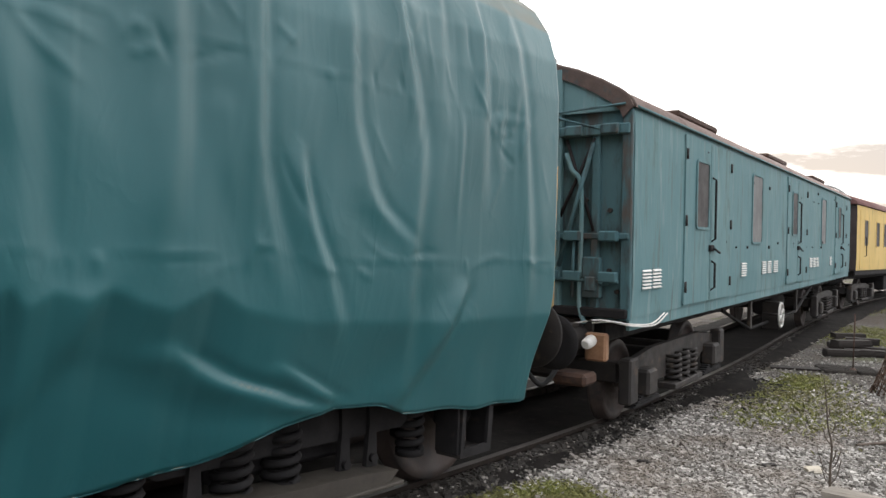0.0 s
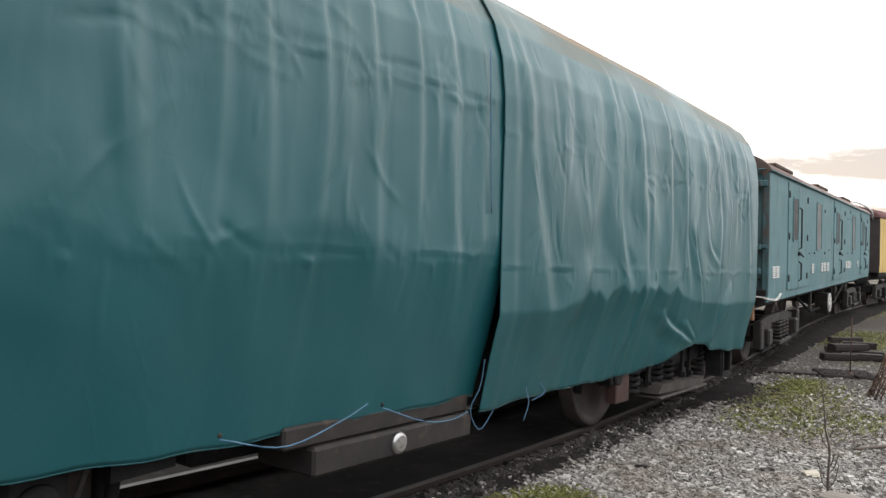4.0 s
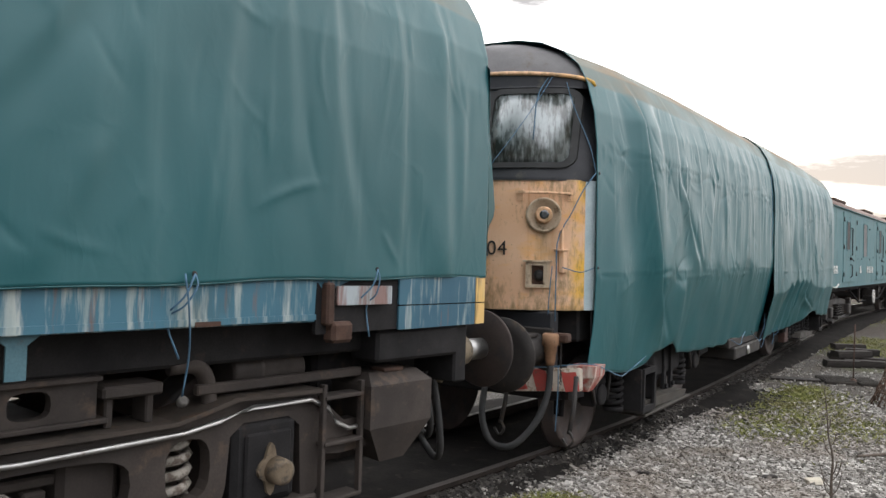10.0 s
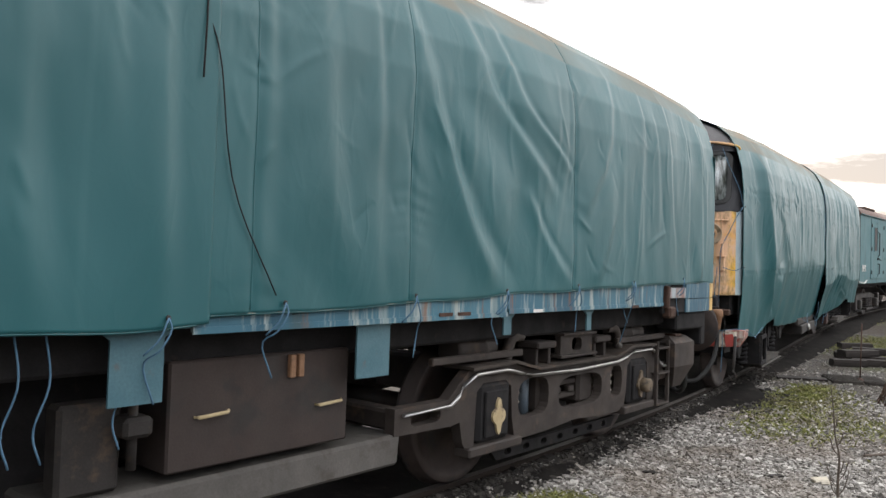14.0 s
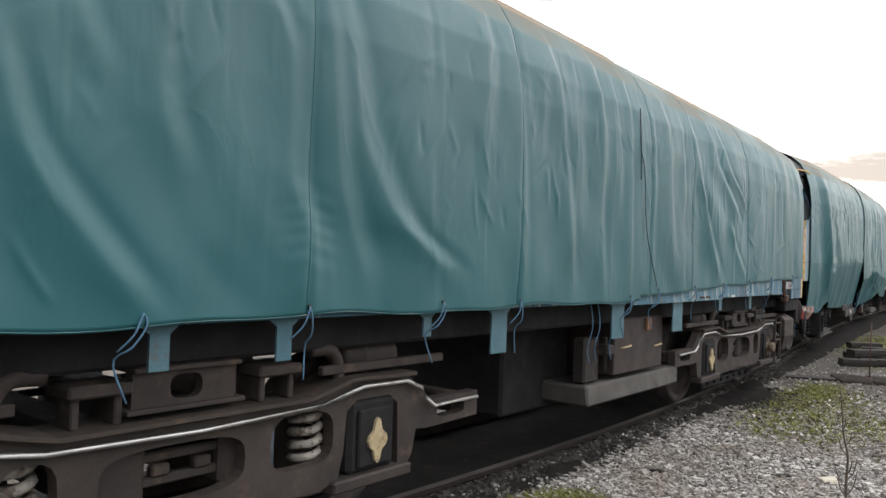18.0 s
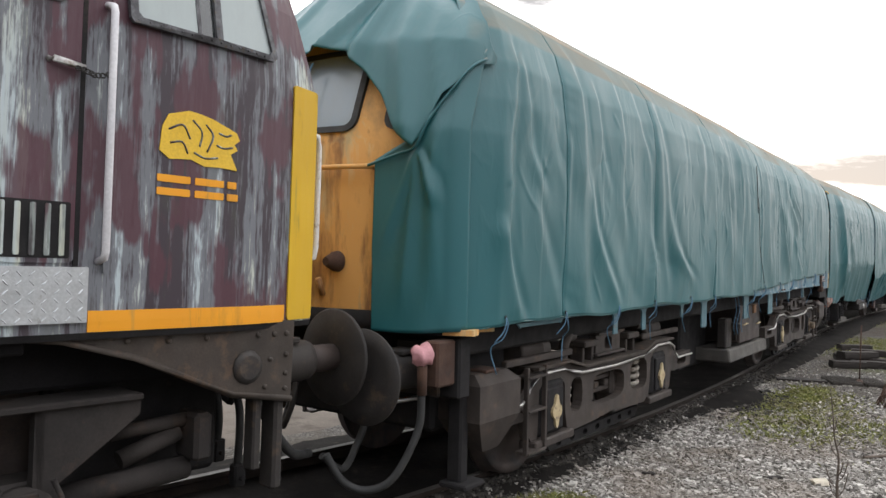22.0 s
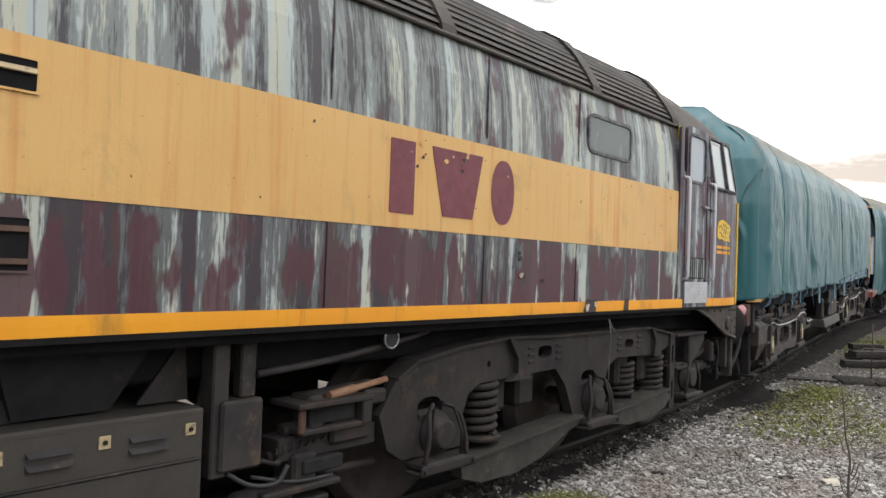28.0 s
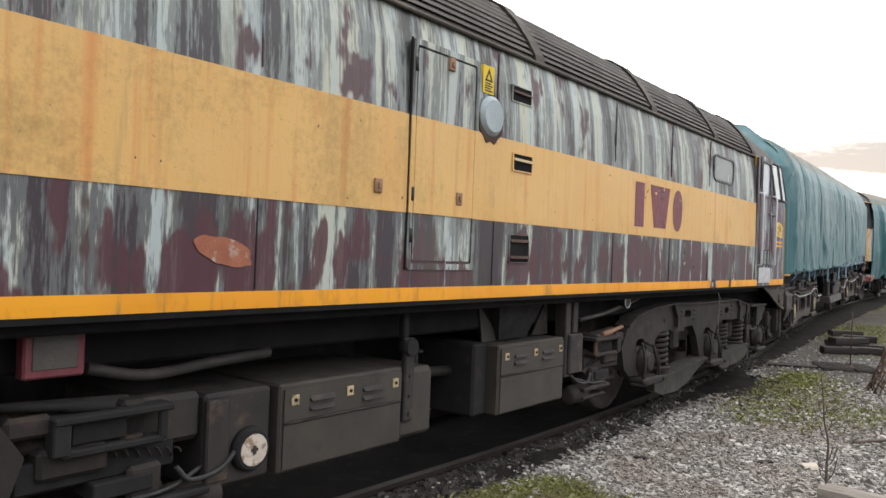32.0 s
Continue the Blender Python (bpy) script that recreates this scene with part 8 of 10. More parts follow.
            spun(bm, (s * 0.98, a, 1.10), (s * 0.98, c_, 1.10), ((0, 0.10), (0.05, 0.125), (0.3, 0.125), (0.32, 0.14), (0.38, 0.14), (0.4, 0.125), (0.95, 0.125), (1, 0.10)), 18)
            part("brake_cylinder", bm, BOGIE_DUST, b)
            for g in (1, -1):
                bm = bmesh.new()
                y0, y1 = sorted((yc + g * 0.85, yc + g * 2.0))
                box(bm, s * 1.12, s * 1.17, y0, y1, 1.03, 1.085, 0.008)
                part("torque_bar", bm, BOGIE_DUST, b)
            bm = bmesh.new()
            y0, y1 = sorted((yc - 1.0, yc + 1.0))
            plate(bm, [(y0, 0.17), (y1, 0.17), (y1 + 0.1, 0.27), (y0 - 0.1, 0.27)], s * 1.0, s * 1.04, [oval(yc + k * 0.28, 0.22, 0.05, 0.028, 10, 3) for k in range(-3, 4)])
            bmesh.ops.recalc_face_normals(bm, faces=bm.faces[:])
            part("brake_pull_bar", bm, IRON, b)
        for y in (-1.27, 1.27):
            wheelset(b, yc + f * y, 0.56)
        # ladder and sandbox at the outer end
        for s in (1, -1):
            bm = bmesh.new()
            y0, y1 = yc + f * lad, yc + f * (lad + 0.30)
            for y in (y0, y1):
                box(bm, s * 1.22, s * 1.26, y - 0.015, y + 0.015, 0.33, 1.02, 0.004)
            for z in (0.33, 0.66, 0.93):
                box(bm, s * 1.14, s * 1.27, *sorted((y0, y1)), z, z + 0.022, 0.004)
            part("step_ladder", bm, BOGIE_DUST, b)
            y0, y1 = sorted((yc + f * sand, yc + f * (sand + 0.56)))
            bm = bmesh.new()
            m = (y0 + y1) / 2
            hull(bm, [(s * 0.98, m - 0.06, 0.48), (s * 1.22, m - 0.10, 0.48), (s * 1.22, m + 0.12, 0.48), (s * 0.98, m + 0.10, 0.48),
                      (s * 0.92, y0, 0.72), (s * 1.31, y0, 0.72), (s * 1.31, y1, 0.72), (s * 0.92, y1, 0.72),
                      (s * 0.92, y0, 0.98), (s * 1.31, y0, 0.98), (s * 1.31, y1, 0.98), (s * 0.92, y1, 0.98),
                      (s * 0.96, y0 + 0.06, 1.05), (s * 1.22, y0 + 0.06, 1.05), (s * 1.22, y1 - 0.06, 1.05), (s * 0.96, y1 - 0.06, 1.05)],
                 ((0, 1, 2, 3), (0, 1, 5, 4), (1, 2, 6, 5), (2, 3, 7, 6), (3, 0, 4, 7), (4, 5, 9, 8), (5, 6, 10, 9), (6, 7, 11, 10), (7, 4, 8, 11), (8, 9, 13, 12), (9, 10, 14, 13), (10, 11, 15, 14), (11, 8, 12, 15), (12, 13, 14, 15)))
            bmesh.ops.recalc_face_normals(bm, faces=bm.faces[:])
            sb = part("sandbox", bm, BOGIE_DUST, b)
            bm = bmesh.new()
            box(bm, s * 1.10, s * 1.24, m - 0.10, m + 0.08, 1.045, 1.07, 0.006)
            part("sandbox_lid", bm, RUST, sb)

    bogie(4.10, 1, 1.63, 1.95)
    bogie(-4.65, -1, 1.50, 2.02)
    return t


ride(loco_b(), MID_B, HALF_B)


def tarp_b():
    t = empty("tarpaulin", "green tarpaulin tied down with cords over the blue locomotive", "tarpaulin", "tarpaulins over locomotives")

    def hem1(y):
        return 1.415 + 0.012 * np.sin(y * 2.7) + 0.008 * np.sin(y * 6.1)

    def hem2(y):
        return np.interp(y, (0, 0.4, 1.6, 2.6, 3.7, 5.2, 6.9), (1.455, 1.46, 1.50, 1.545, 1.58, 1.63, 1.66)) + 0.006 * np.sin(y * 5.0)

    def round_end(y):
        """The sheet follows the cab's rounded corner."""
        xs = np.linspace(1.2, 1.42, 40)
        return 1.42 - np.interp(y, -7.88 + 0.21 * xs ** 2 + 0.28 * ((xs - 1.2) / 0.22) ** 2, xs)

    f1 = [([(-5.97, 3.7), (-5.95, 2.94), (-5.91, 2.3), (-5.85, 1.45)], 0.10, 0.075), ([(-5.56, 3.4), (-5.53, 2.97), (-5.36, 2.5)], 0.06, 0.040), ([(-5.72, 2.5), (-5.66, 2.16), (-5.48, 1.9), (-5.12, 1.47)], 0.07, 0.055), ([(-5.06, 3.5), (-5.03, 3.0), (-5.10, 2.48), (-4.95, 2.1)], 0.06, 0.045),
          ([(-4.62, 3.6), (-4.56, 3.26), (-4.34, 2.84), (-4.34, 2.16), (-4.16, 1.8)], 0.07, 0.045), ([(-4.20, 2.4), (-4.14, 1.5)], 0.04, 0.02), ([(-4.05, 3.5), (-3.86, 2.5), (-3.5, 1.94), (-2.97, 1.7)], 0.11, 0.070), ([(-4.12, 3.2), (-3.98, 2.2), (-3.72, 1.6)], 0.08, 0.045),
          ([(-2.17, 3.5), (-2.06, 1.45)], 0.06, 0.045), ([(-2.5, 3.5), (-2.62, 2.6)], 0.07, 0.040), ([(-1.60, 3.6), (-1.52, 3.0), (-1.25, 1.6)], 0.06, 0.038), ([(-0.82, 3.6), (-0.78, 2.6), (-0.72, 1.5)], 0.065, 0.048), ([(-1.2, 3.5), (-1.14, 2.4)], 0.05, 0.026),
          ([(-0.18, 3.6), (-0.14, 1.45)], 0.05, 0.050), ([(-0.45, 3.4), (-0.42, 2.2)], 0.045, 0.024), ([(-7.06, 3.4), (-7.10, 2.6), (-7.08, 1.95)], 0.06, 0.07), ([(-7.14, 2.1), (-7.06, 1.8), (-6.90, 1.42)], 0.07, 0.085), ([(-6.92, 3.3), (-6.80, 2.7), (-6.58, 2.4)], 0.06, 0.05), ([(-6.70, 2.3), (-6.45, 1.8), (-6.3, 1.45)], 0.08, 0.030), ([(-6.55, 3.5), (-6.40, 2.7), (-6.25, 2.4)], 0.07, 0.028)]
    f2 = [([(1.50, 3.6), (1.75, 2.8), (2.2, 2.0), (2.66, 1.56)], 0.085, 0.045), ([(2.1, 3.6), (2.4, 3.0), (3.3, 2.35)], 0.08, 0.045), ([(2.5, 3.6), (2.8, 3.0), (3.58, 2.55)], 0.06, 0.035), ([(4.3, 3.6), (4.15, 2.8), (3.75, 2.2)], 0.07, 0.040), ([(1.80, 2.8), (2.1, 2.1), (2.45, 1.6)], 0.07, 0.035),
          ([(4.95, 3.5), (4.90, 1.8)], 0.055, 0.028), ([(5.55, 3.6), (5.62, 2.6), (5.78, 1.9)], 0.06, 0.034), ([(5.25, 3.3), (5.3, 2.2)], 0.05, 0.025), ([(6.15, 3.5), (6.2, 1.8)], 0.05, 0.028), ([(6.6, 3.5), (6.68, 1.68)], 0.06, 0.045), ([(0.75, 3.5), (0.82, 2.6), (0.95, 1.7)], 0.08, 0.034),
          ([(1.22, 3.3), (1.25, 1.6)], 0.05, 0.025), ([(2.9, 2.3), (3.15, 1.95), (3.5, 1.65)], 0.07, 0.030), ([(4.3, 2.2), (4.0, 1.65)], 0.06, 0.026), ([(0.42, 3.2), (0.40, 1.6)], 0.05, 0.025)]
    s1 = tarp_skin(OUT_TARP, -7.52, 0.12, hem1, f1, 21, lean0=lambda z: np.interp(z, (2.75, 3.3, 3.54, 3.9, 4.1, 4.3), (0, 0.14, 0.20, 0.37, 0.53, 0.58)), taper=round_end, lift=lambda y: np.interp(y, (-7.5, -7.1, -6.5, -6.0, -5.4), (0.22, 0.20, 0.04, -0.03, -0.02)), lift_at=(3.99, 0.10), count=16, crinkle=80, seams=(-6.2, -4.16, -2.1))
    s2 = tarp_skin([(x - 0.012, z - 0.012) for x, z in OUT_TARP[:-1]] + [(1.393, 0.4)], 0.0, 7.19, hem2, f2, 22, count=20, crinkle=80, seams=(0.36, 1.57, 3.62), taper=lambda y: 0.115 * np.clip((y - 5.6) / 1.6, 0, 1))
    for s in (s1, s2):
        tarp_part("sheet", t, s)
        hem_part(t, s[2])
    for y in (-6.2, -4.16, -2.1):
        seam_part(t, s1, y)
    for y in (0.36, 1.57, 3.62):
        seam_part(t, s2, y)

    # the end cloth at the far cab, bellying out past the corner
    bm = bmesh.new()
    rows = []
    for i in range(29):
        z = 1.72 + 2.25 * i / 28
        e = float(np.interp(z, (1.72, 1.85, 2.15, 2.5, 3.0, 3.95), (0.03, 0.10, 0.34, 0.27, 0.17, 0.05)))
        w = 1 if z < 3.2 else max(0.25, 1 - 0.75 * (z - 3.2) / 0.77)
        rows.append([(x * w, 7.185 + e * k + 0.012 * math.sin(6 * x + 3 * z), z) for x, k in ((1.300, 0.0), (1.26, 0.25), (1.21, 0.55), (1.16, 0.82), (1.12, 1.0), (1.09, 1.0), (1.0, 0.92), (0.8, 0.6), (0.5, 0.3), (0.1, 0.15), (-0.5, 0.1), (-1.2, 0.1))])
    loft(bm, rows)
    bmesh.ops.recalc_face_normals(bm, faces=bm.faces[:])
    part("corner_flap", bm, TARP, t)

    # the end sheet over half of the cab front, and the hood above it with its hem rolled back
    ox, oz = [q[0] for q in OUT_TARP[:-1]], [q[1] for q in OUT_TARP[:-1]]

    def arch(x):
        return float(np.interp(abs(x), ox, oz)) + 0.22 * float(smooth01((np.interp(abs(x), ox, oz) - 3.99) / 0.10))

    def end_y(x, z):
        turn = 0.21 * x * x + 0.28 * (max(0.0, abs(x) - 1.2) / 0.22) ** 2
        return -7.88 + turn + 0.30 * max(0, z - 2.75) + 0.52 * max(0, z - 3.38)

    def lower_y(x, z):
        ridge = 0.0
        # folds fan out below the knuckle
        for xa, za, xb, zb, w, h in ((1.05, 2.62, 0.80, 1.9, 0.035, 0.022), (1.05, 2.64, 0.96, 1.5, 0.045, 0.030), (1.06, 2.62, 1.20, 2.2, 0.035, 0.035), (1.15, 2.5, 1.22, 1.4, 0.04, 0.022), (1.25, 2.95, 1.12, 2.35, 0.03, 0.020)):
            k = (za - z) / (za - zb)
            u = (x - xa - (xb - xa) * k) / (w * (0.6 + 0.8 * min(max(k, 0), 1)))
            ridge -= h * (math.exp(-abs(u) ** 1.4) - 0.4 * math.exp(-((u - 1.8) / 0.9) ** 2)) * float(smooth01(k / 0.15) * smooth01((1.1 - k) / 0.4))
        tent = -0.025 * math.exp(-((x - 1.10 - (z - 1.4) * 0.03) / 0.09) ** 2)
        small = 0.005 * math.sin(9 * x + 2.5 * z) + 0.003 * math.sin(17 * x - 4 * z)
        calm = float(smooth01((1.25 - x) / 0.10))
        return end_y(x, z) - 0.008 - 0.024 * float(smooth01((x - 1.2) / 0.1)) + (float(ridge) + tent + small) * calm

    def edge(x):
        return float(np.interp(x, (-1.36, -1.3, -0.9, -0.6, 0.22, 0.48, 0.78, 0.95, 1.06, 1.2, 1.3, 1.36), (2.6, 2.6, 2.75, 3.3, 3.38, 3.33, 3.0, 2.72, 2.62, 2.95, 3.2, 3.24)))

    xs = [0.76 + k * 0.57 / 66 for k in range(67)]
    sheet_patch("end_flap", t, xs, [k / 50 for k in range(51)], lower_y, lambda x: 1.385 + 0.015 * math.sin(x * 5), lambda x: min(float(np.interp(x, (0.76, 1.06, 1.2, 1.36, 1.42), (2.54, 2.72, 3.07, 3.40, 3.45))), arch(x) if x < 1.395 else 3.0))
    xs = [-1.34 + k * 2.70 / 90 for k in range(91)]

    def hood_y(x, z):
        y = end_y(x, z) - 0.075 * float(smooth01((arch(x) - z) / 0.25))
        for x0, x1, w, h in ((0.50, 0.14, 0.11, 0.110), (0.60, 0.55, 0.11, 0.095), (0.76, 0.93, 0.12, 0.060), (0.90, 1.16, 0.08, 0.040), (-0.25, -0.45, 0.14, 0.05)):
            c = x0 + (x1 - x0) * (4.05 - z) / 0.9
            y -= h * max(0.0, 1 - abs((x - c) / w) * (1.6 if x > c else 0.8)) ** 1.15 * float(smooth01((arch(x) - z) / 0.4))
        return y + 0.008 * math.sin(11 * x + 6 * z)

    sheet_patch("hood", t, xs, [k / 44 for k in range(45)], hood_y, edge, lambda x: arch(x) + 0.006)
    bm = bmesh.new()
    tube(bm, bow([(x, lower_y(x, z) - 0.045, z) for x, z in ((0.74, 2.50), (0.85, 2.54), (0.96, 2.58), (1.06, 2.62), (1.14, 2.80), (1.22, 3.0), (1.30, 3.18), (1.35, 3.26))], 30), 0.011, 8)
    part("rolled_fold", bm, TARP, t)
    # cords at the hem
    for y, z in ((0.57, 1.52), (1.61, 1.55), (2.62, 1.58), (3.68, 1.62), (4.75, 1.66), (5.95, 1.70), (-7.10, 1.47), (-6.17, 1.46), (-5.1, 1.47), (-4.15, 1.47), (-3.0, 1.47), (-2.06, 1.46), (-0.1, 1.46)):
        eyelet_part(t, (1.425, y, z))
        e = 0.10 * math.sin(y * 9)
        cord_part(t, [(1.43, y, z), (1.44, y + 0.01, z - 0.06), (1.43, y + e * 0.5, z - 0.15), (1.36, y + e, z - 0.22), (1.38, y + e * 0.4, z - 0.40)])
        cord_part(t, [(1.43, y, z), (1.445, y - 0.02, z - 0.03), (1.44, y - 0.05, z - 0.10), (1.40, y - 0.10, z - 0.17)])
    cord_part(t, [(1.43, 4.70, 1.66), (1.44, 4.72, 1.50), (1.34, 4.79, 1.28), (1.26, 4.81, 1.06)])
    bm = bmesh.new()
    spun(bm, (1.24, 4.815, 1.02), (1.27, 4.815, 1.045), ((0, 0.024), (0.2, 0.029), (0.8, 0.029), (1, 0.022)), 14)
    part("hanging_cap", bm, BEAM_STONE, t, "small grey cap on a cord")
    cord_part(t, [(1.40, 0.05, 2.95), (1.43, 0.12, 2.70), (1.43, 0.22, 2.10), (1.435, 0.50, 1.56)], IRON, 0.004)
    cord_part(t, [(1.40, 0.04, 3.3), (1.42, 0.04, 2.95), (1.44, 0.02, 2.60)], IRON, 0.005)
    cord_part(t, [(x, end_y(x, z) - o, z) for x, z, o in ((-0.30, 3.30, 0.02), (-0.36, 2.9, 0.05), (-0.50, 2.58, 0.05), (-0.52, 2.52, 0.04))])
    cord_part(t, [(x, end_y(x, z) - o, z) for x, z, o in ((0.10, 3.30, 0.02), (0.05, 2.85, 0.05), (-0.20, 2.58, 0.05), (-0.24, 2.35, 0.02), (-0.22, 2.22, 0.02))], None, 0.008)
    for p in ((1.30, -0.25), (1.33, -0.6), (1.32, -0.72)):
        cord_part(t, [(p[0], p[1], 1.42), (p[0] + 0.02, p[1] + 0.02, 1.2), (p[0], p[1] - 0.03, 1.0), (p[0] + 0.01, p[1], 0.86)])
    return t


ride(tarp_b(), MID_B, HALF_B)

# ---- locomotive with a faded yellow nose under two green tarpaulins ----
def face_y(x):
    """The nose bows out in the middle and falls back to the corners."""
    a = abs(x)
    if x < 0:
        return -7.19 + 0.62 * max(0, a - 0.5) ** 2 + 2.7 * max(0, a - 1.05) ** 2
    return -7.19 + 0.35 * a * a + 2.7 * max(0, a - 1.05) ** 2


def face_plate(name, parent, outline, off, thick, mat, holes=(), label="", sub=3, lean=0.0):
    """A plate on the nose, bent to its shape; outline in (x, z)."""
    bm = bmesh.new()
    plate(bm, outline, 0, thick, holes)
    bmesh.ops.recalc_face_normals(bm, faces=bm.faces[:])
    long = [e for e in bm.edges if abs(e.verts[0].co.y - e.verts[1].co.y) > 0.25]
    if long and sub:
        bmesh.ops.subdivide_edges(bm, edges=long, cuts=sub, use_grid_fill=False)
    for v in bm.verts:
        d, x, z = v.co
        v.co = (x, face_y(x) - off - d + lean * max(0, z - 2.6), z)
    bmesh.ops.recalc_face_normals(bm, faces=bm.faces[:])
    return part(name, bm, mat, parent, label, smooth=name == "pane")


def loco_a():
    t = empty("diesel_locomotive", "diesel locomotive with a faded yellow nose and black window surround", "locomotive")
    prof = [(1.0, 1.40), (1.10, 1.7), (1.30, 2.2), (1.33, 2.9), (1.29, 3.3), (1.1, 3.66), (0.9, 3.84), (0.4, 4.0), (0, 4.02)]
    pts = prof + [(-x, z) for x, z in prof[-2::-1]]
    bm = bmesh.new()
    loft(bm, [[(x * q, y, z) for x, z in pts] for y, q in ((-6.35, 0.91), (-5.4, 0.995), (6.6, 0.995))], closed=True, smooth=False, cap=True)
    bmesh.ops.recalc_face_normals(bm, faces=bm.faces[:])
    part("body", bm, CAB_BLACK, t)
    # nose shell
    bm = bmesh.new()
    xs = [-1.25, -1.22, -1.17, -1.1, -0.95, -0.8, -0.65, -0.5, -0.32, -0.16, 0, 0.16, 0.32, 0.5, 0.65, 0.8, 0.95, 1.1, 1.17, 1.195, 1.22, 1.25]
    zs = [1.45, 1.50, 1.9, 2.3, 2.6, 2.635, 2.65, 2.9, 3.2, 3.45, 3.52]
    def nar(z):
        return 1 - 0.10 * max(0, z - 2.9) / 0.6

    rows = [[(x * nar(z), face_y(x) + 0.22 * max(0, z - 2.6), z) for z in zs] for x in xs]
    loft(bm, rows, smooth=True)
    for s in (1, -1):
        loft(bm, [[(s * (1.25 if k == 0 else 1.20) * nar(z), face_y(s * 1.25) + 0.22 * max(0, z - 2.6) if k == 0 else -5.6, z) for z in zs] for k in (0, 1)], smooth=True)
    bmesh.ops.recalc_face_normals(bm, faces=bm.faces[:])
    for f in bm.faces:
        c = f.calc_center_median()
        if c.z > 2.64:
            f.material_index = 1
        elif abs(c.x) > 1.195 and c.x < 1.24 or abs(c.x) > 1.24:
            f.material_index = 2
    part("nose", bm, [FADED, CAB_BLACK, plain("pale_blue_edge", (0.40, 0.50, 0.53), (0.50, 0.58, 0.60), 6, 0.5)], t)
    # domed roof front
    bm = bmesh.new()
    rows = []
    for dy, dz, sx, e in ((0.0, 0, 0.95, 0.6), (0.02, 0.03, 0.95, 0.65), (0.10, 0.17, 0.94, 0.72), (0.25, 0.32, 0.93, 0.80), (0.45, 0.41, 0.93, 0.85), (0.75, 0.42, 0.93, 0.85)):
        row = []
        for i in range(25):
            a = math.pi * i / 24
            x = 1.245 * math.cos(a) * sx
            row.append((x, face_y(max(-1.22, min(1.22, x))) + 0.20 + dy, 3.52 + math.sin(a) ** e * (0.12 + dz)))
        rows.append(row)
    loft(bm, rows, smooth=True)
    for f in bm.faces:
        f.material_index = 1
    # the black surround reaches up to the cornice
    loft(bm, [[(v[0], v[1] - 0.004, 3.50) for v in rows[0]], [(v[0], v[1] - 0.004, v[2]) for v in rows[0]]], smooth=True)
    bmesh.ops.recalc_face_normals(bm, faces=bm.faces[:])
    part("roof_front", bm, [CAB_BLACK, plain("cab_roof_grime", (0.085, 0.080, 0.082), (0.125, 0.118, 0.118), 3, 0.6, dirt=(0.085, 0.07, 0.055), dirt_at=0.58)], t)
    bm = bmesh.new()
    tube(bm, [(1.19 * math.cos(math.pi * i / 24), face_y(1.19 * math.cos(math.pi * i / 24)) + 0.185, 3.525 + math.sin(math.pi * i / 24) ** 0.6 * 0.12) for i in range(25)], 0.020, 8)
    part("cornice", bm, FADED, t, "dull gold cornice strip")
    bm = bmesh.new()
    for k in range(4):
        box(bm, -0.3, 0.3, -6.62 + k * 0.05, -6.60 + k * 0.05, 3.86 + k * 0.02, 3.93 + k * 0.02, 0.004)
    part("roof_louvre", bm, CAB_BLACK, t)
    # flat gangway panel, windows
    face_plate("middle_panel", t, rounded(-0.80, 0.36, 1.46, 3.10, 0.06), -0.16, 0.185, FADED)
    pn = face_plate("warning_plate", t, rounded(0.05, 0.195, 2.755, 3.015, 0.006), 0.025, 0.008, WHITE, sub=0)
    for z in (2.83, 2.94):
        face_plate("flash_mark", pn, [(0.115, z + 0.05), (0.145, z + 0.05), (0.125, z + 0.012), (0.15, z + 0.012), (0.10, z - 0.05), (0.118, z - 0.004), (0.095, z - 0.004)], 0.033, 0.001, BLACK_MARK, sub=0)
    for x, z in ((0.06, 2.765), (0.185, 2.765), (0.06, 3.005), (0.185, 3.005)):
        face_plate("screw", pn, oval(x, z, 0.005, 0.005, 8), 0.033, 0.002, RUST, sub=0)
    for xa, xb, z0, z1 in ((0.42, 1.08, 2.79, 3.44), (-0.55, 0.20, 3.00, 3.47), (-1.08, -0.72, 2.79, 3.44)):
        fr = face_plate("window_frame", t, rounded(xa - 0.05, xb + 0.05, z0 - 0.05, z1 + 0.05, 0.11), 0.0, 0.026, RUBBER, [rounded(xa, xb, z0, z1, 0.08)], lean=0.22, sub=3)
        face_plate("pane", fr, rounded(xa - 0.004, xb + 0.004, z0 - 0.004, z1 + 0.004, 0.08), 0.003, 0.008, GLASS_RAIN, lean=0.22, sub=3)
    face_plate("sill_bead", t, rounded(0.37, 1.22, 2.625, 2.65, 0.008), 0.002, 0.012, CAB_BLACK)
    face_plate("window_brow", t, rounded(0.36, 1.12, 3.50, 3.515, 0.006), -0.002, 0.02, CAB_BLACK, lean=0.22)
    # handrail, round lamp, small box lamp, lamp iron
    handrail(t, [(0.73, face_y(0.73), 2.51), (0.73, face_y(0.73) - 0.05, 2.515), (0.92, face_y(0.92) - 0.05, 2.51), (1.11, face_y(1.11) - 0.05, 2.505), (1.11, face_y(1.11), 2.50)], 0.012, FADED)
    for x in (0.73, 1.11):
        face_plate("rail_foot", t, rounded(x - 0.025, x + 0.025, 2.44, 2.54, 0.01), 0.0, 0.014, FADED, sub=0)
    y = face_y(0.91)
    n = Vector((0.52, -0.85, 0))
    c = Vector((0.91, y, 2.31))
    # bowl in a duller tone, for the shadow inside its rim
    bm = bmesh.new()
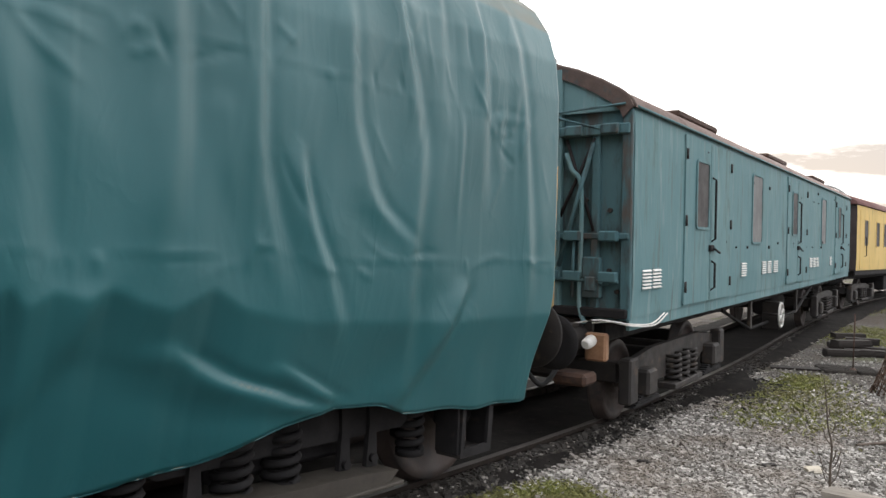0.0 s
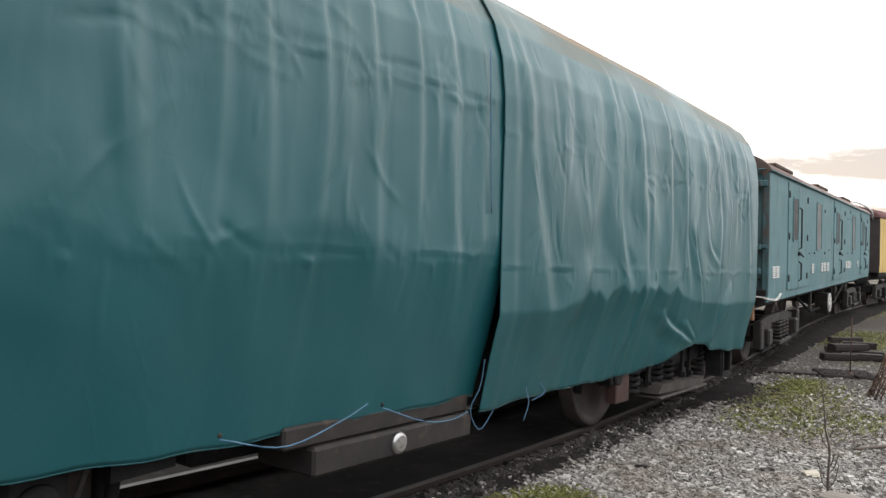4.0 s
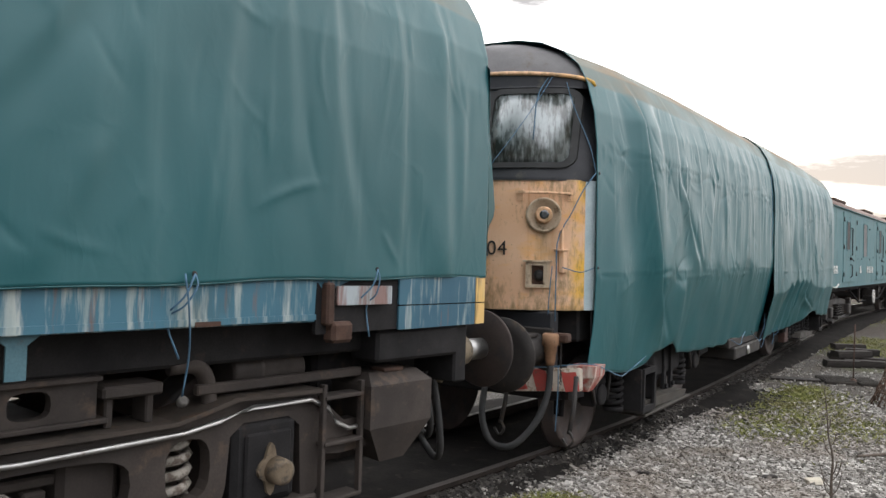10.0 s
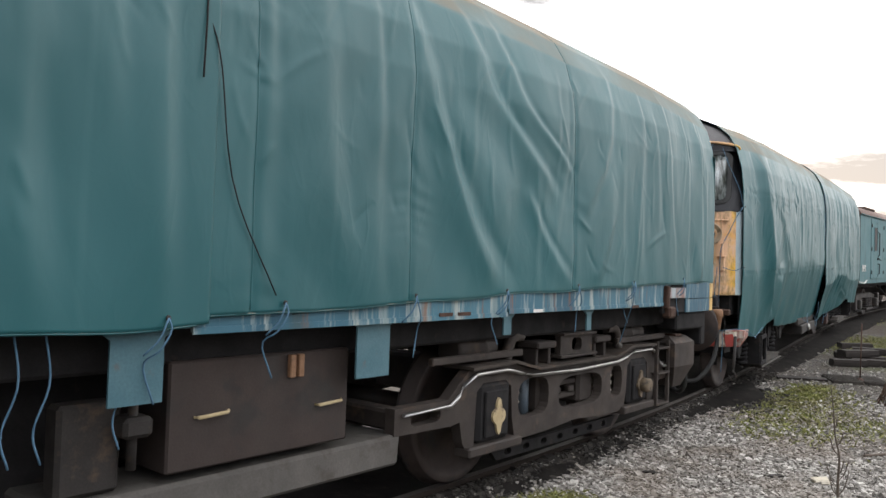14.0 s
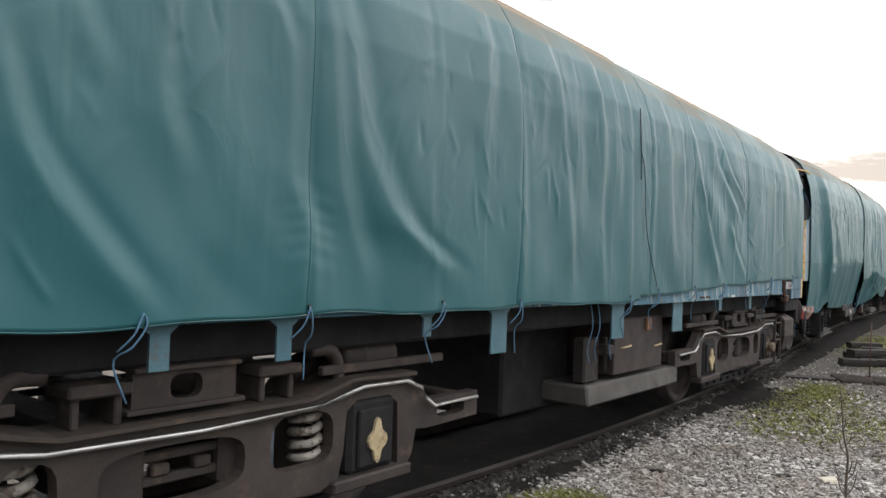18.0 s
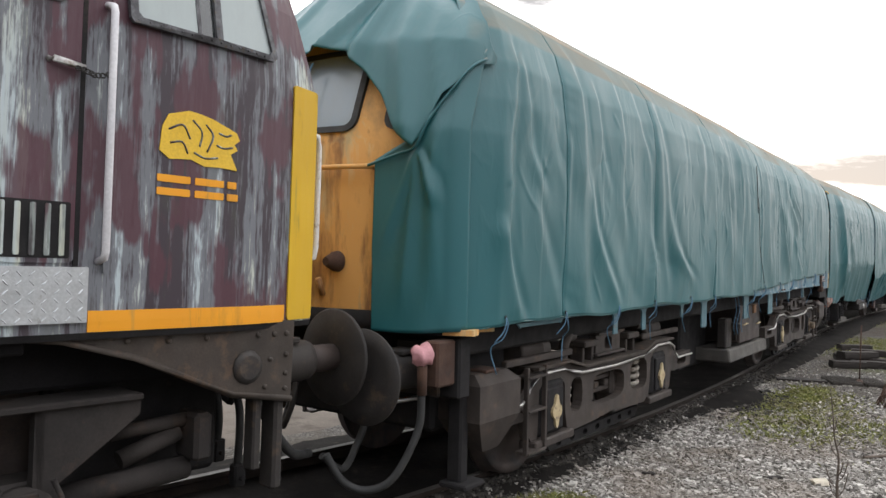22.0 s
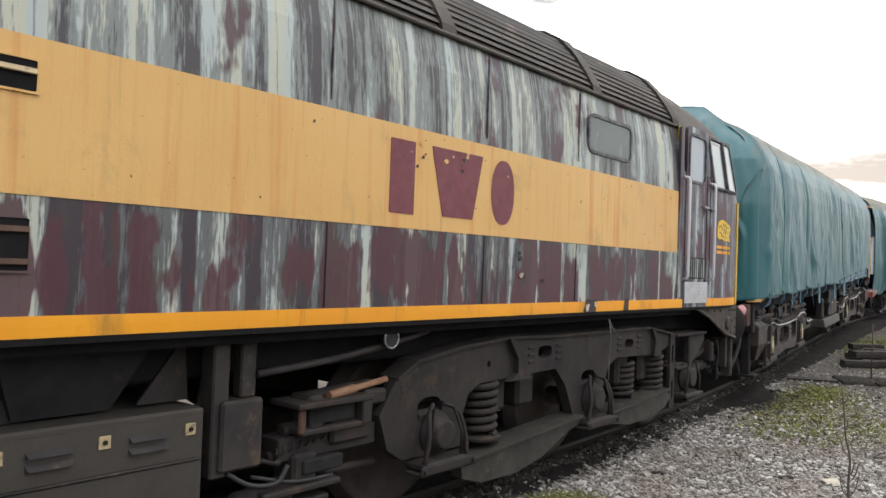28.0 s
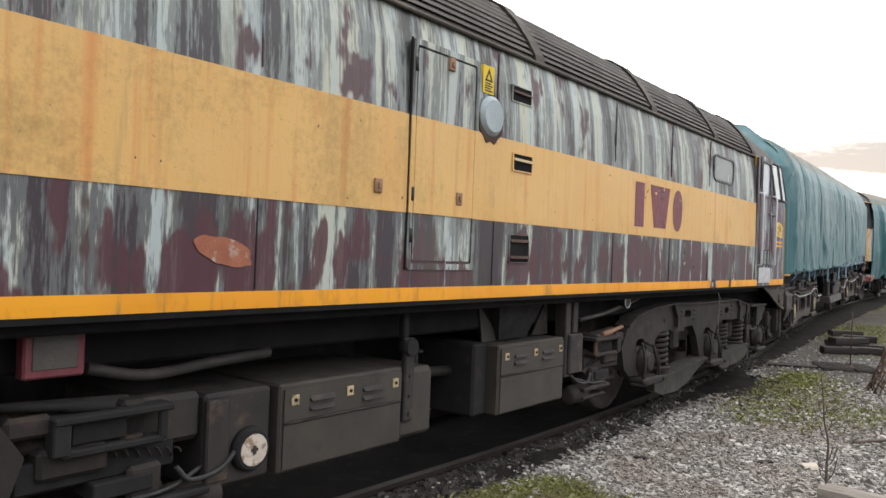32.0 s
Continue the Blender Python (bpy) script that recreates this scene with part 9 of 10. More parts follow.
    spun(bm, c - n * 0.03, c + n * 0.048, ((0, 0.162), (0.8, 0.158), (1.0, 0.150), (1.0, 0.140), (0.40, 0.118), (0.38, 0.06)), 36)
    part("lamp_bowl", bm, CREAM_FRAME, t, "grimy round lamp bowl, the shadow inside it put into its tone")
    bm = bmesh.new()
    spun(bm, c - n * 0.02, c + n * 0.085, ((0, 0.085), (0.3, 0.075), (0.55, 0.068), (0.56, 0.075), (0.8, 0.075), (1, 0.064)), 28)
    lm = part("head_lamp", bm, FADED, t)
    bm = bmesh.new()
    spun(bm, c + n * 0.080, c + n * 0.092, ((0, 0.044), (0.5, 0.042), (1, 0.025)), 20)
    part("lamp_lens", bm, GLASS, lm)
    face_plate("box_lamp", t, rounded(0.80, 0.965, 1.655, 1.89, 0.008), 0.0, 0.055, CREAM_FRAME, [rounded(0.828, 0.937, 1.683, 1.855, 0.006)], sub=0)
    face_plate("lamp_hood", t, rounded(0.785, 0.98, 1.885, 1.90, 0.004), 0.0, 0.075, CREAM_FRAME, sub=0)
    face_plate("lamp_recess", t, rounded(0.825, 0.94, 1.68, 1.855, 0.004), 0.002, 0.004, RUST, sub=0)
    bm = bmesh.new()
    y = face_y(0.885)
    spun(bm, (0.885, y - 0.005, 1.765), (0.90, y - 0.03, 1.765), ((0, 0.05), (0.7, 0.045), (1, 0.02)), 18)
    part("box_lamp_lens", bm, BLACK_MARK, t)
    y = face_y(1.06)
    bm = bmesh.new()
    box(bm, 1.04, 1.065, y - 0.03, y + 0.01, 1.90, 2.18, 0.006)
    box(bm, 1.00, 1.10, y - 0.07, y + 0.03, 1.985, 2.005, 0.004)
    box(bm, 1.04, 1.09, y - 0.05, y + 0.02, 1.79, 1.99, 0.008)
    part("lamp_iron", bm, FADED, t)
    writing("004", 0.185, BLACK_MARK, "number", t, Matrix.Translation((0.497, face_y(0.497) - 0.011, 1.945)) @ pose(0, 0, 0, 90, 0, 20.0), 1.0, 0.003)
    for x, z, r in ((0.375, 1.85, 0.042), (0.33, 1.49, 0.05), (-0.45, 1.55, 0.04)):
        rng = random.Random(int(x * 100 + z * 1000))
        face_plate("bare_spot", t, [(x + (a - x) * rng.uniform(0.6, 1.2), z + (b - z) * rng.uniform(0.6, 1.3)) for a, b in oval(x, z, r, r, 11, 2)], 0.026 if x < 0.35 else 0.001, 0.001, IRON, sub=0)
    # below the nose
    bm = bmesh.new()
    box(bm, -1.13, 1.13, -6.60, 6.6, 1.15, 1.46, 0.02)
    part("underframe", bm, IRON, t)
    for ya, yb, w in ((-6.92, -6.78, 1.02), (6.75, 6.88, 1.20)):
        bm = bmesh.new()
        box(bm, -w, w, ya, yb, 0.90, 1.44, 0.015)
        part("buffer_beam", bm, CAB_BLACK, t)
    for s in (1, -1):
        side_panel("end_gusset", t, [(-6.50, 1.44), (-6.0, 1.44), (-6.3, 1.0), (-6.50, 0.95)], s * 1.20, s * 0.02, CAB_BLACK)
    buffers(t, -6.94, -1, 1.11, 0.315, 0.61, IRON_LIT, None, 0.87)
    buffers(t, 6.86, 1, 1.07, 0.315, 0.62, IRON_LIT, None, 0.87)
    bm = bmesh.new()
    spun(bm, (1.05, -7.00, 1.26), (1.05, -7.00, 0.98), ((0, 0.06), (0.05, 0.075), (0.35, 0.078), (0.4, 0.06), (0.6, 0.055), (0.62, 0.05), (0.85, 0.045), (1, 0.035)), 18)
    hc = part("hose_casting", bm, COPPER, t, "tan painted hose casting")
    bm = bmesh.new()
    box(bm, 1.04, 1.20, -6.98, -6.88, 1.18, 1.26, 0.015)
    part("casting_bracket", bm, RUST, hc)
    hose(t, [(1.05, -7.00, 1.0), (1.05, -7.03, 0.75), (1.0, -7.15, 0.50), (0.85, -7.30, 0.30), (0.66, -7.35, 0.32), (0.55, -7.32, 0.55), (0.50, -7.15, 0.9)], 0.03)
    bm = bmesh.new()
    for k in range(12):
        c = Vector((1.14, -6.97, 1.16 - 0.03 * k))
        tube(bm, [c + Vector((0.008 * math.cos(a) * (k % 2), 0.008 * math.cos(a) * ((k + 1) % 2), 0.02 * math.sin(a))) for a in np.linspace(0, 5.9, 7)], 0.004, 5)
    part("chain", bm, IRON_LIT, t)
    # red and white striped board and the rusty corner hopper beside it
    bm = bmesh.new()
    hull(bm, [(0.70, -7.08, 0.72), (1.24, -6.80, 0.74), (1.26, -6.75, 0.74), (0.72, -7.03, 0.72), (0.68, -7.10, 0.93), (1.24, -6.82, 0.95), (1.26, -6.77, 0.95), (0.70, -7.05, 0.93)], BOXF)
    bmesh.ops.bevel(bm, geom=bm.edges[:], offset=0.008, segments=2, affect="EDGES")
    b = part("striped_board", bm, SCUFFED_WHITE, t, "scuffed white board with red diagonal stripes")
    for u0, u1 in ((0.02, 0.16), (0.33, 0.52), (0.74, 0.96)):
        bm = bmesh.new()
        def on(u, z, o):
            return (0.69 + 0.55 * u - 0.46 * o, -7.093 + 0.28 * u - 0.89 * o, z)
        q = [(u0, 0.925), (u1, 0.935), (min(1, u1 + 0.10), 0.745), (u0 + 0.08, 0.735)]
        hull(bm, [on(u, z, -0.012) for u, z in q] + [on(u, z, 0.006) for u, z in q], BOXF)
        bmesh.ops.recalc_face_normals(bm, faces=bm.faces[:])
        part("red_stripe", bm, RED, b)
    bm = bmesh.new()
    hull(bm, [(1.14, -6.66, 0.72), (1.26, -6.66, 0.72), (1.26, -6.56, 0.72), (1.14, -6.56, 0.72), (1.08, -6.74, 0.84), (1.34, -6.70, 0.86), (1.34, -6.48, 0.86), (1.08, -6.52, 0.84), (1.09, -6.74, 0.95), (1.35, -6.70, 0.96), (1.35, -6.48, 0.96), (1.09, -6.52, 0.95)],
         ((0, 3, 2, 1), (0, 1, 5, 4), (1, 2, 6, 5), (2, 3, 7, 6), (3, 0, 4, 7), (4, 5, 9, 8), (5, 6, 10, 9), (6, 7, 11, 10), (7, 4, 8, 11), (8, 9, 10, 11)))
    bmesh.ops.recalc_face_normals(bm, faces=bm.faces[:])
    part("sand_hopper", bm, flaking("rusty_red_white_paint", (0.34, 0.055, 0.042), (0.38, 0.08, 0.06), (0.62, 0.55, 0.47), 0.50, rust=(0.17, 0.075, 0.04), rust_at=0.62), t, "rusty red and white corner hopper")
    for x in (0.6, 1.28):
        bm = bmesh.new()
        tube(bm, [(x, -6.95, 0.9), (x, -7.0, 0.6), (x, -7.08, 0.42)], 0.022, 8)
        tube(bm, bow([(x, -7.08, 0.45), (x + 0.05, -7.1, 0.38), (x, -7.1, 0.32), (x - 0.05, -7.1, 0.38)], 10), 0.012, 6)
        part("life_guard", bm, IRON_LIT, t)
    bm = bmesh.new()
    rod(bm, (0, -6.9, 1.03), (0, -7.25, 1.02), 0.05, 10)
    tube(bm, bow([(0, -7.2, 1.03), (0.06, -7.32, 0.8), (0, -7.35, 0.6), (-0.05, -7.25, 0.8), (0, -7.18, 0.98)], 18), 0.022, 8)
    part("coupling", bm, IRON_LIT, t)
    # far end, past the sheets
    bm = bmesh.new()
    box(bm, -1.28, 1.28, 6.55, 7.20, 1.30, 2.56, 0.05)
    part("end_panel", bm, FADED, t)
    bm = bmesh.new()
    box(bm, -1.26, 1.26, 6.55, 7.16, 2.562, 3.45, 0.05)
    part("end_surround", bm, CAB_BLACK, t)
    side_panel("tail_board", t, rounded(6.50, 6.60, 0.63, 0.70, 0.01), 1.26, 0.03, RUST)
    # between the bogies
    bm = bmesh.new()
    box(bm, 0.7, 1.24, -1.35, 0.24, 0.42, 0.60, 0.02)
    lb = part("battery_tray", bm, IRON_LIT, t)
    bm = bmesh.new()
    box(bm, 0.6, 1.20, -1.55, 0.24, 0.605, 0.74, 0.015)
    part("battery_shelf", bm, IRON_LIT, t)
    bm = bmesh.new()
    spun(bm, (1.24, -0.60, 0.51), (1.27, -0.60, 0.51), ((0, 0.075), (0.6, 0.07), (1, 0.05)), 22)
    part("filler_cap", bm, STEEL, lb)
    bm = bmesh.new()
    box(bm, -1.0, 0.65, -1.8, 1.6, 0.45, 1.15, 0.03)
    part("fuel_tank", bm, IRON, t)
    def bogie(yc, f):
        bm = bmesh.new()
        for s in (1, -1):
            y0, y1 = yc - 2.25, yc + 2.25
            plate(bm, [(y0, 0.62), (y0 + 0.35, 0.60), (yc - 1.9, 0.72), (yc - 1.2, 0.72), (yc - 0.9, 0.55), (yc + 0.9, 0.55), (yc + 1.2, 0.72), (yc + 1.9, 0.72), (y1 - 0.35, 0.60), (y1, 0.62), (y1, 0.86), (yc + 1.9, 0.98), (yc - 1.9, 0.98), (y0, 0.86)], s * 0.98, s * 1.06)
        for y in (-0.5, 0.5, -2.2, 2.2):
            box(bm, -0.98, 0.98, yc + y - 0.1, yc + y + 0.1, 0.6, 0.9, 0.02)
        bmesh.ops.recalc_face_normals(bm, faces=bm.faces[:])
        b = part("bogie", bm, IRON, t)
        for s in (1, -1):
            for y, z0, z1, r in ((-1.05, 0.36, 0.66, 0.085), (1.05, 0.36, 0.66, 0.085), (-0.42, 0.37, 0.68, 0.10), (-0.08, 0.37, 0.68, 0.10)):
                bm = bmesh.new()
                spring(bm, s * 1.01, yc + y, z0, z1, r, 0.024, 4.5)
                rod(bm, (s * 1.01, yc + y, z1), (s * 1.01, yc + y, z1 + 0.12), r, 12)
                rod(bm, (s * 1.01, yc + y, z0 - 0.035), (s * 1.01, yc + y, z0 + 0.01), r + 0.02, 12)
                part("coil_spring", bm, IRON, b)
            bm = bmesh.new()
            plate(bm, [(yc - 0.80, 0.30), (yc + 0.62, 0.26), (yc + 0.70, 0.33), (yc + 0.40, 0.36), (yc - 0.70, 0.40)], s * 0.98, s * 1.24)
            box(bm, s * 0.96, s * 1.28, yc - 0.82, yc + 0.72, 0.245, 0.27, 0.006)
            bmesh.ops.recalc_face_normals(bm, faces=bm.faces[:])
            part("spring_plank", bm, TANK_BROWN, b)
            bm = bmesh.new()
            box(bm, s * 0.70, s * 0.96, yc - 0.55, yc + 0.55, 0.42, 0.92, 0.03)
            part("bolster", bm, SHADE_GRIME, b)
            for y in (-0.70, 0.36, 0.60):
                bm = bmesh.new()
                plate(bm, [(yc + y - 0.05, 0.92), (yc + y + 0.05, 0.92), (yc + y + 0.03, 0.62), (yc + y + 0.05, 0.34), (yc + y - 0.05, 0.34), (yc + y - 0.03, 0.62)], s * 1.05, s * 1.09)
                rod(bm, (s * 1.09, yc + y, 0.40), (s * 1.12, yc + y, 0.40), 0.03, 8)
                bmesh.ops.recalc_face_normals(bm, faces=bm.faces[:])
                part("swing_link", bm, IRON, b)
            for y in (-1.55, 1.55):
                yy = yc + y
                bm = bmesh.new()
                box(bm, s * 0.90, s * 1.08, yy - 0.15, yy + 0.15, 0.46, 0.76, 0.03)
                spun(bm, (s * 1.08, yy, 0.57), (s * 1.11, yy, 0.57), ((0, 0.11), (0.8, 0.10), (1, 0.07)), 18)
                part("axlebox", bm, IRON, b)
                for e in (-0.24, 0.24):
                    bm = bmesh.new()
                    tube(bm, [(s * 1.06, yy + e, 0.92), (s * 1.08, yy + e * 0.9, 0.70), (s * 1.08, yy + e * 0.6, 0.50)], 0.018, 6)
                    part("guard_strap", bm, IRON_LIT, b)
            # open step box, and the oxide cover on the leading bogie
            y0, y1 = (-5.32, -4.95) if f < 0 else (5.94, 6.30)
            bm = bmesh.new()
            plate(bm, [(y0, 0.30), (y1, 0.30), (y1 + 0.03, 0.76), (y0 + 0.03, 0.76)], s * 1.26, s * 1.29, [[(y0 + 0.045, 0.36), (y1 - 0.045, 0.36), (y1 - 0.02, 0.70), (y0 + 0.06, 0.70)]])
            bmesh.ops.recalc_face_normals(bm, faces=bm.faces[:])
            part("step_frame", bm, IRON, b)
            bm = bmesh.new()
            box(bm, s * 1.06, s * 1.287, y0, y1, 0.295, 0.33, 0.006)
            part("step", bm, IRON_LIT, b)
            for yy in (y0, y1):
                bm = bmesh.new()
                box(bm, s * 1.06, s * 1.27, yy - 0.012, yy + 0.012, 0.32, 0.76, 0.004)
                part("step_bracket", bm, IRON, b)
            if f > 0:
                bm = bmesh.new()
                box(bm, s * 0.97, s * 1.10, 3.05, 3.38, 0.27, 0.70, 0.012)
                part("cover_plate", bm, OXIDE, b)
            for y in (-2.0, -1.1, 1.1, 2.0):
                bm = bmesh.new()
                tube(bm, bow([(s * 0.80, yc + y, 0.92), (s * 0.86, yc + y + 0.03, 0.7), (s * 0.86, yc + y, 0.4)], 8), 0.035, 8)
                box(bm, s * 0.72, s * 0.86, yc + y - 0.06, yc + y + 0.06, 0.42, 0.70, 0.015)
                part("brake_block", bm, SHADE_GRIME, b)
        for y in (-1.55, 1.55):
            wheelset(b, yc + y, 0.545)

    bogie(-4.40, -1)
    bogie(4.66, 1)
    return t


ride(loco_a(), MID_A, HALF_A)


def tarps_a():
    def hem1(y):
        return np.interp(y, (-6.95, -6.2, -5.55, -5.15, -4.95, -4.62, -4.38, -4.0, -3.4, -2.1, -0.3, 0.2), (0.94, 0.88, 0.82, 0.87, 0.95, 0.96, 0.99, 0.86, 0.83, 0.78, 0.77, 0.78)) + 0.006 * np.sin(y * 11)

    def hem2(y):
        return np.interp(y, (0.4, 1.1, 1.9, 3.0, 3.87, 4.3, 4.7, 5.07, 5.3, 6.2, 6.9), (0.66, 0.69, 0.69, 0.68, 0.72, 0.80, 0.87, 0.83, 0.76, 0.69, 0.68)) + 0.007 * np.sin(y * 9)

    f1 = [([(-5.74, 3.5), (-5.70, 2.9), (-5.56, 2.36), (-5.40, 1.95), (-5.19, 1.5), (-4.86, 1.05)], 0.085, 0.105), ([(-5.30, 3.5), (-5.22, 2.8), (-5.05, 2.1)], 0.08, 0.028), ([(-4.72, 3.65), (-4.67, 2.76), (-4.40, 2.55), (-4.10, 2.02), (-3.75, 1.75)], 0.075, 0.062),
          ([(-4.38, 3.0), (-4.40, 2.5), (-4.05, 2.1)], 0.05, 0.035), ([(-3.40, 3.7), (-3.24, 2.85), (-3.42, 2.0)], 0.06, 0.04), ([(-4.35, 1.62), (-4.30, 1.2), (-4.36, 1.0)], 0.10, 0.05), ([(-5.0, 1.5), (-4.62, 1.02)], 0.07, 0.05), ([(-2.72, 3.6), (-2.66, 2.1)], 0.05, 0.034),
          ([(-2.25, 3.5), (-2.2, 2.4), (-2.28, 1.5)], 0.045, 0.024), ([(-1.95, 3.4), (-1.92, 1.9)], 0.04, 0.026), ([(-1.58, 3.55), (-1.52, 2.4), (-1.60, 1.2)], 0.045, 0.030), ([(-1.14, 3.5), (-1.06, 1.6)], 0.045, 0.030), ([(-0.72, 3.6), (-0.68, 2.0)], 0.04, 0.030),
          ([(-0.34, 3.6), (-0.30, 2.2), (-0.2, 1.2)], 0.05, 0.034), ([(0.05, 3.6), (0.02, 1.0)], 0.05, 0.030), ([(-6.25, 2.6), (-6.15, 1.8), (-5.90, 1.0)], 0.16, 0.030), ([(-6.12, 3.6), (-6.08, 2.7)], 0.06, 0.026), ([(-3.9, 2.4), (-3.72, 1.9)], 0.05, 0.022)]
    f2 = [([(0.40, 3.7), (0.44, 0.70)], 0.05, 0.045), ([(0.55, 3.4), (0.72, 2.2), (1.05, 1.1)], 0.09, 0.055), ([(1.28, 3.5), (1.20, 2.6)], 0.09, 0.035), ([(1.88, 3.3), (1.85, 2.7), (1.74, 2.0)], 0.09, 0.050), ([(1.67, 1.70), (1.52, 1.40), (1.30, 0.9)], 0.10, 0.05),
          ([(2.20, 3.5), (2.30, 2.7), (2.31, 2.05), (2.53, 1.55)], 0.07, 0.050), ([(2.76, 3.5), (2.81, 2.6), (2.93, 1.9), (2.95, 1.5)], 0.07, 0.055), ([(3.50, 3.5), (3.58, 2.2), (3.50, 1.7)], 0.06, 0.050), ([(3.98, 3.4), (4.02, 2.23), (4.20, 1.55)], 0.05, 0.045),
          ([(4.28, 2.2), (4.36, 1.87), (4.50, 1.6), (4.62, 1.25)], 0.05, 0.050), ([(4.62, 3.1), (4.66, 2.5), (4.84, 2.0), (5.16, 1.82)], 0.055, 0.045), ([(5.00, 3.5), (5.24, 2.4), (5.18, 1.4), (5.18, 0.84)], 0.06, 0.052), ([(5.5, 3.5), (5.42, 2.6)], 0.05, 0.03), ([(5.88, 3.5), (5.92, 2.2)], 0.045, 0.030),
          ([(6.3, 3.6), (6.42, 2.4), (6.52, 1.4)], 0.06, 0.045), ([(3.6, 1.25), (4.2, 0.95), (4.75, 0.86)], 0.09, 0.075), ([(4.2, 1.12), (4.75, 0.90)], 0.06, 0.05), ([(5.75, 1.5), (5.45, 1.1), (5.15, 0.80)], 0.08, 0.06), ([(3.25, 1.5), (3.05, 1.2), (2.7, 0.85)], 0.09, 0.04)]

    def knuckle(y):
        return np.interp(y, (1.2, 1.57, 1.73, 1.83, 1.92, 2.06, 2.2, 2.44, 2.6, 2.68, 2.78, 2.91, 2.97, 3.08, 3.21, 3.32, 3.44, 3.6, 3.81, 4.0, 4.4, 5.5), (1.35, 1.44, 1.525, 1.47, 1.515, 1.40, 1.50, 1.565, 1.46, 1.51, 1.475, 1.56, 1.47, 1.535, 1.50, 1.55, 1.49, 1.44, 1.545, 1.43, 1.35, 1.30))

    def lean_in(y):
        return np.interp(y, (0.4, 1.3, 1.7, 3.7, 4.2, 6.9), (0.28, 0.40, 0.43, 0.42, 0.26, 0.20))

    s1 = tarp_skin(OUT_TARP, -6.58, 0.36, hem1, f1, 31, tuck=(lambda y: 1.90 + 0.06 * np.sin(y * 3.1) + 0.03 * np.sin(y * 7.7), lambda y: np.interp(y, (-6.6, -5.6, -4.5, -2.5, 0.3), (0.08, 0.20, 0.22, 0.27, 0.25)), 0.30), creases=(1.79, 1.71, 2.86, 2.95), count=20, crinkle=150, calm=0.20, lift=lambda y: 0.05 * np.clip((y + 6.2) / 2.5, 0, 1), taper=lambda y: 0.135 * np.clip((-5.35 - y) / 1.23, 0, 1) ** 1.3, lean0=lambda z: 0.10 * smooth01((z - 3.45) / 0.5) - 0.06 * smooth01((1.4 - z) / 0.5), lean1=lambda z: -0.06 * smooth01((1.5 - z) / 0.75) ** 1.5)
    s2 = tarp_skin([(x * 1.012 + 0.005, z + 0.012) for x, z in OUT_TARP], 0.27, 6.88, hem2, f2, 32, tuck=(knuckle, lean_in, 0), creases=(1.70, 2.72), count=34, crinkle=90, lift=lambda y: 0.05 * np.clip((6.6 - y) / 2.5, 0, 1), lean1=lambda z: -0.22 * smooth01((1.6 - z) / 0.9))
    for nm, s, lab in (("near", s1, "green tarpaulin with packing creases hung over a locomotive's cab end"), ("far", s2, "green tarpaulin with bunched hem over a locomotive's tail")):
        t = empty("tarpaulin", lab, "tarpaulin", "tarpaulins over locomotives")
        tarp_part("sheet", t, s, "", TARP_GLOSSY)
        hem_part(t, s[2])
        if nm == "near":
            cord_part(t, [(1.41, 0.10, 3.3), (1.44, 0.09, 2.7), (1.43, 0.14, 2.1)])
            cord_part(t, [(1.28, -6.60, 2.70), (1.22, -6.72, 2.55), (1.14, -6.80, 2.33), (1.06, -6.90, 2.10), (1.05, -6.91, 1.80), (1.04, -6.90, 1.36)], None, 0.006)
            cord_part(t, [(1.02, -6.93, 1.85), (1.0, -6.94, 1.6), (0.99, -6.94, 1.42)], None, 0.005)
            cord_part(t, [(1.28, -6.60, 2.70), (1.24, -6.66, 2.95), (1.10, -6.70, 3.30), (1.0, -6.66, 3.55)], None, 0.004)
            cord_part(t, [(1.28, -6.60, 1.84), (1.20, -6.72, 1.80), (1.08, -6.85, 1.84)], None, 0.005)
            cord_part(t, [(0.90, -6.72, 3.62), (0.80, -6.86, 3.35), (0.62, -7.02, 3.0), (0.45, -7.14, 2.72), (0.42, -7.16, 2.62), (0.43, -7.15, 2.3), (0.47, -7.14, 1.93)], None, 0.004)
            cord_part(t, [(0.86, -6.72, 3.62), (0.80, -6.84, 3.4), (0.79, -6.90, 3.0)], None, 0.006)
            cord_part(t, [(0.80, -7.10, 0.96), (1.0, -6.99, 0.955), (1.30, -6.70, 0.98), (1.40, -6.3, 0.84), (1.32, -5.9, 0.80), (1.30, -5.3, 0.90)], None, 0.005)
            cord_part(t, [(1.10, -6.94, 0.96), (1.11, -6.96, 0.75), (1.10, -6.98, 0.4)], None, 0.005)
            eyelet_part(t, (1.295, -6.56, 2.70))
            eyelet_part(t, (1.295, -6.56, 1.84))
            cord_part(t, [(1.36, -0.9, 0.80), (1.38, -0.5, 0.66), (1.30, -0.1, 0.60), (1.30, 0.1, 0.63)])
            cord_part(t, [(1.36, -2.1, 0.80), (1.39, -1.7, 0.70), (1.30, -1.2, 0.75), (1.28, -0.95, 0.82)])
            for y in (-0.9, -2.1):
                eyelet_part(t, (1.36, y, 0.82))
        else:
            cord_part(t, [(1.30, 0.30, 1.0), (1.30, 0.25, 0.80), (1.25, 0.20, 0.62), (1.24, 0.35, 0.45), (1.25, 0.55, 0.62)])
            cord_part(t, [(1.30, 0.9, 0.72), (1.32, 0.92, 0.60), (1.30, 0.88, 0.45)])
            cord_part(t, [(1.32, 1.1, 0.74), (1.35, 1.12, 0.66), (1.30, 1.0, 0.60)])
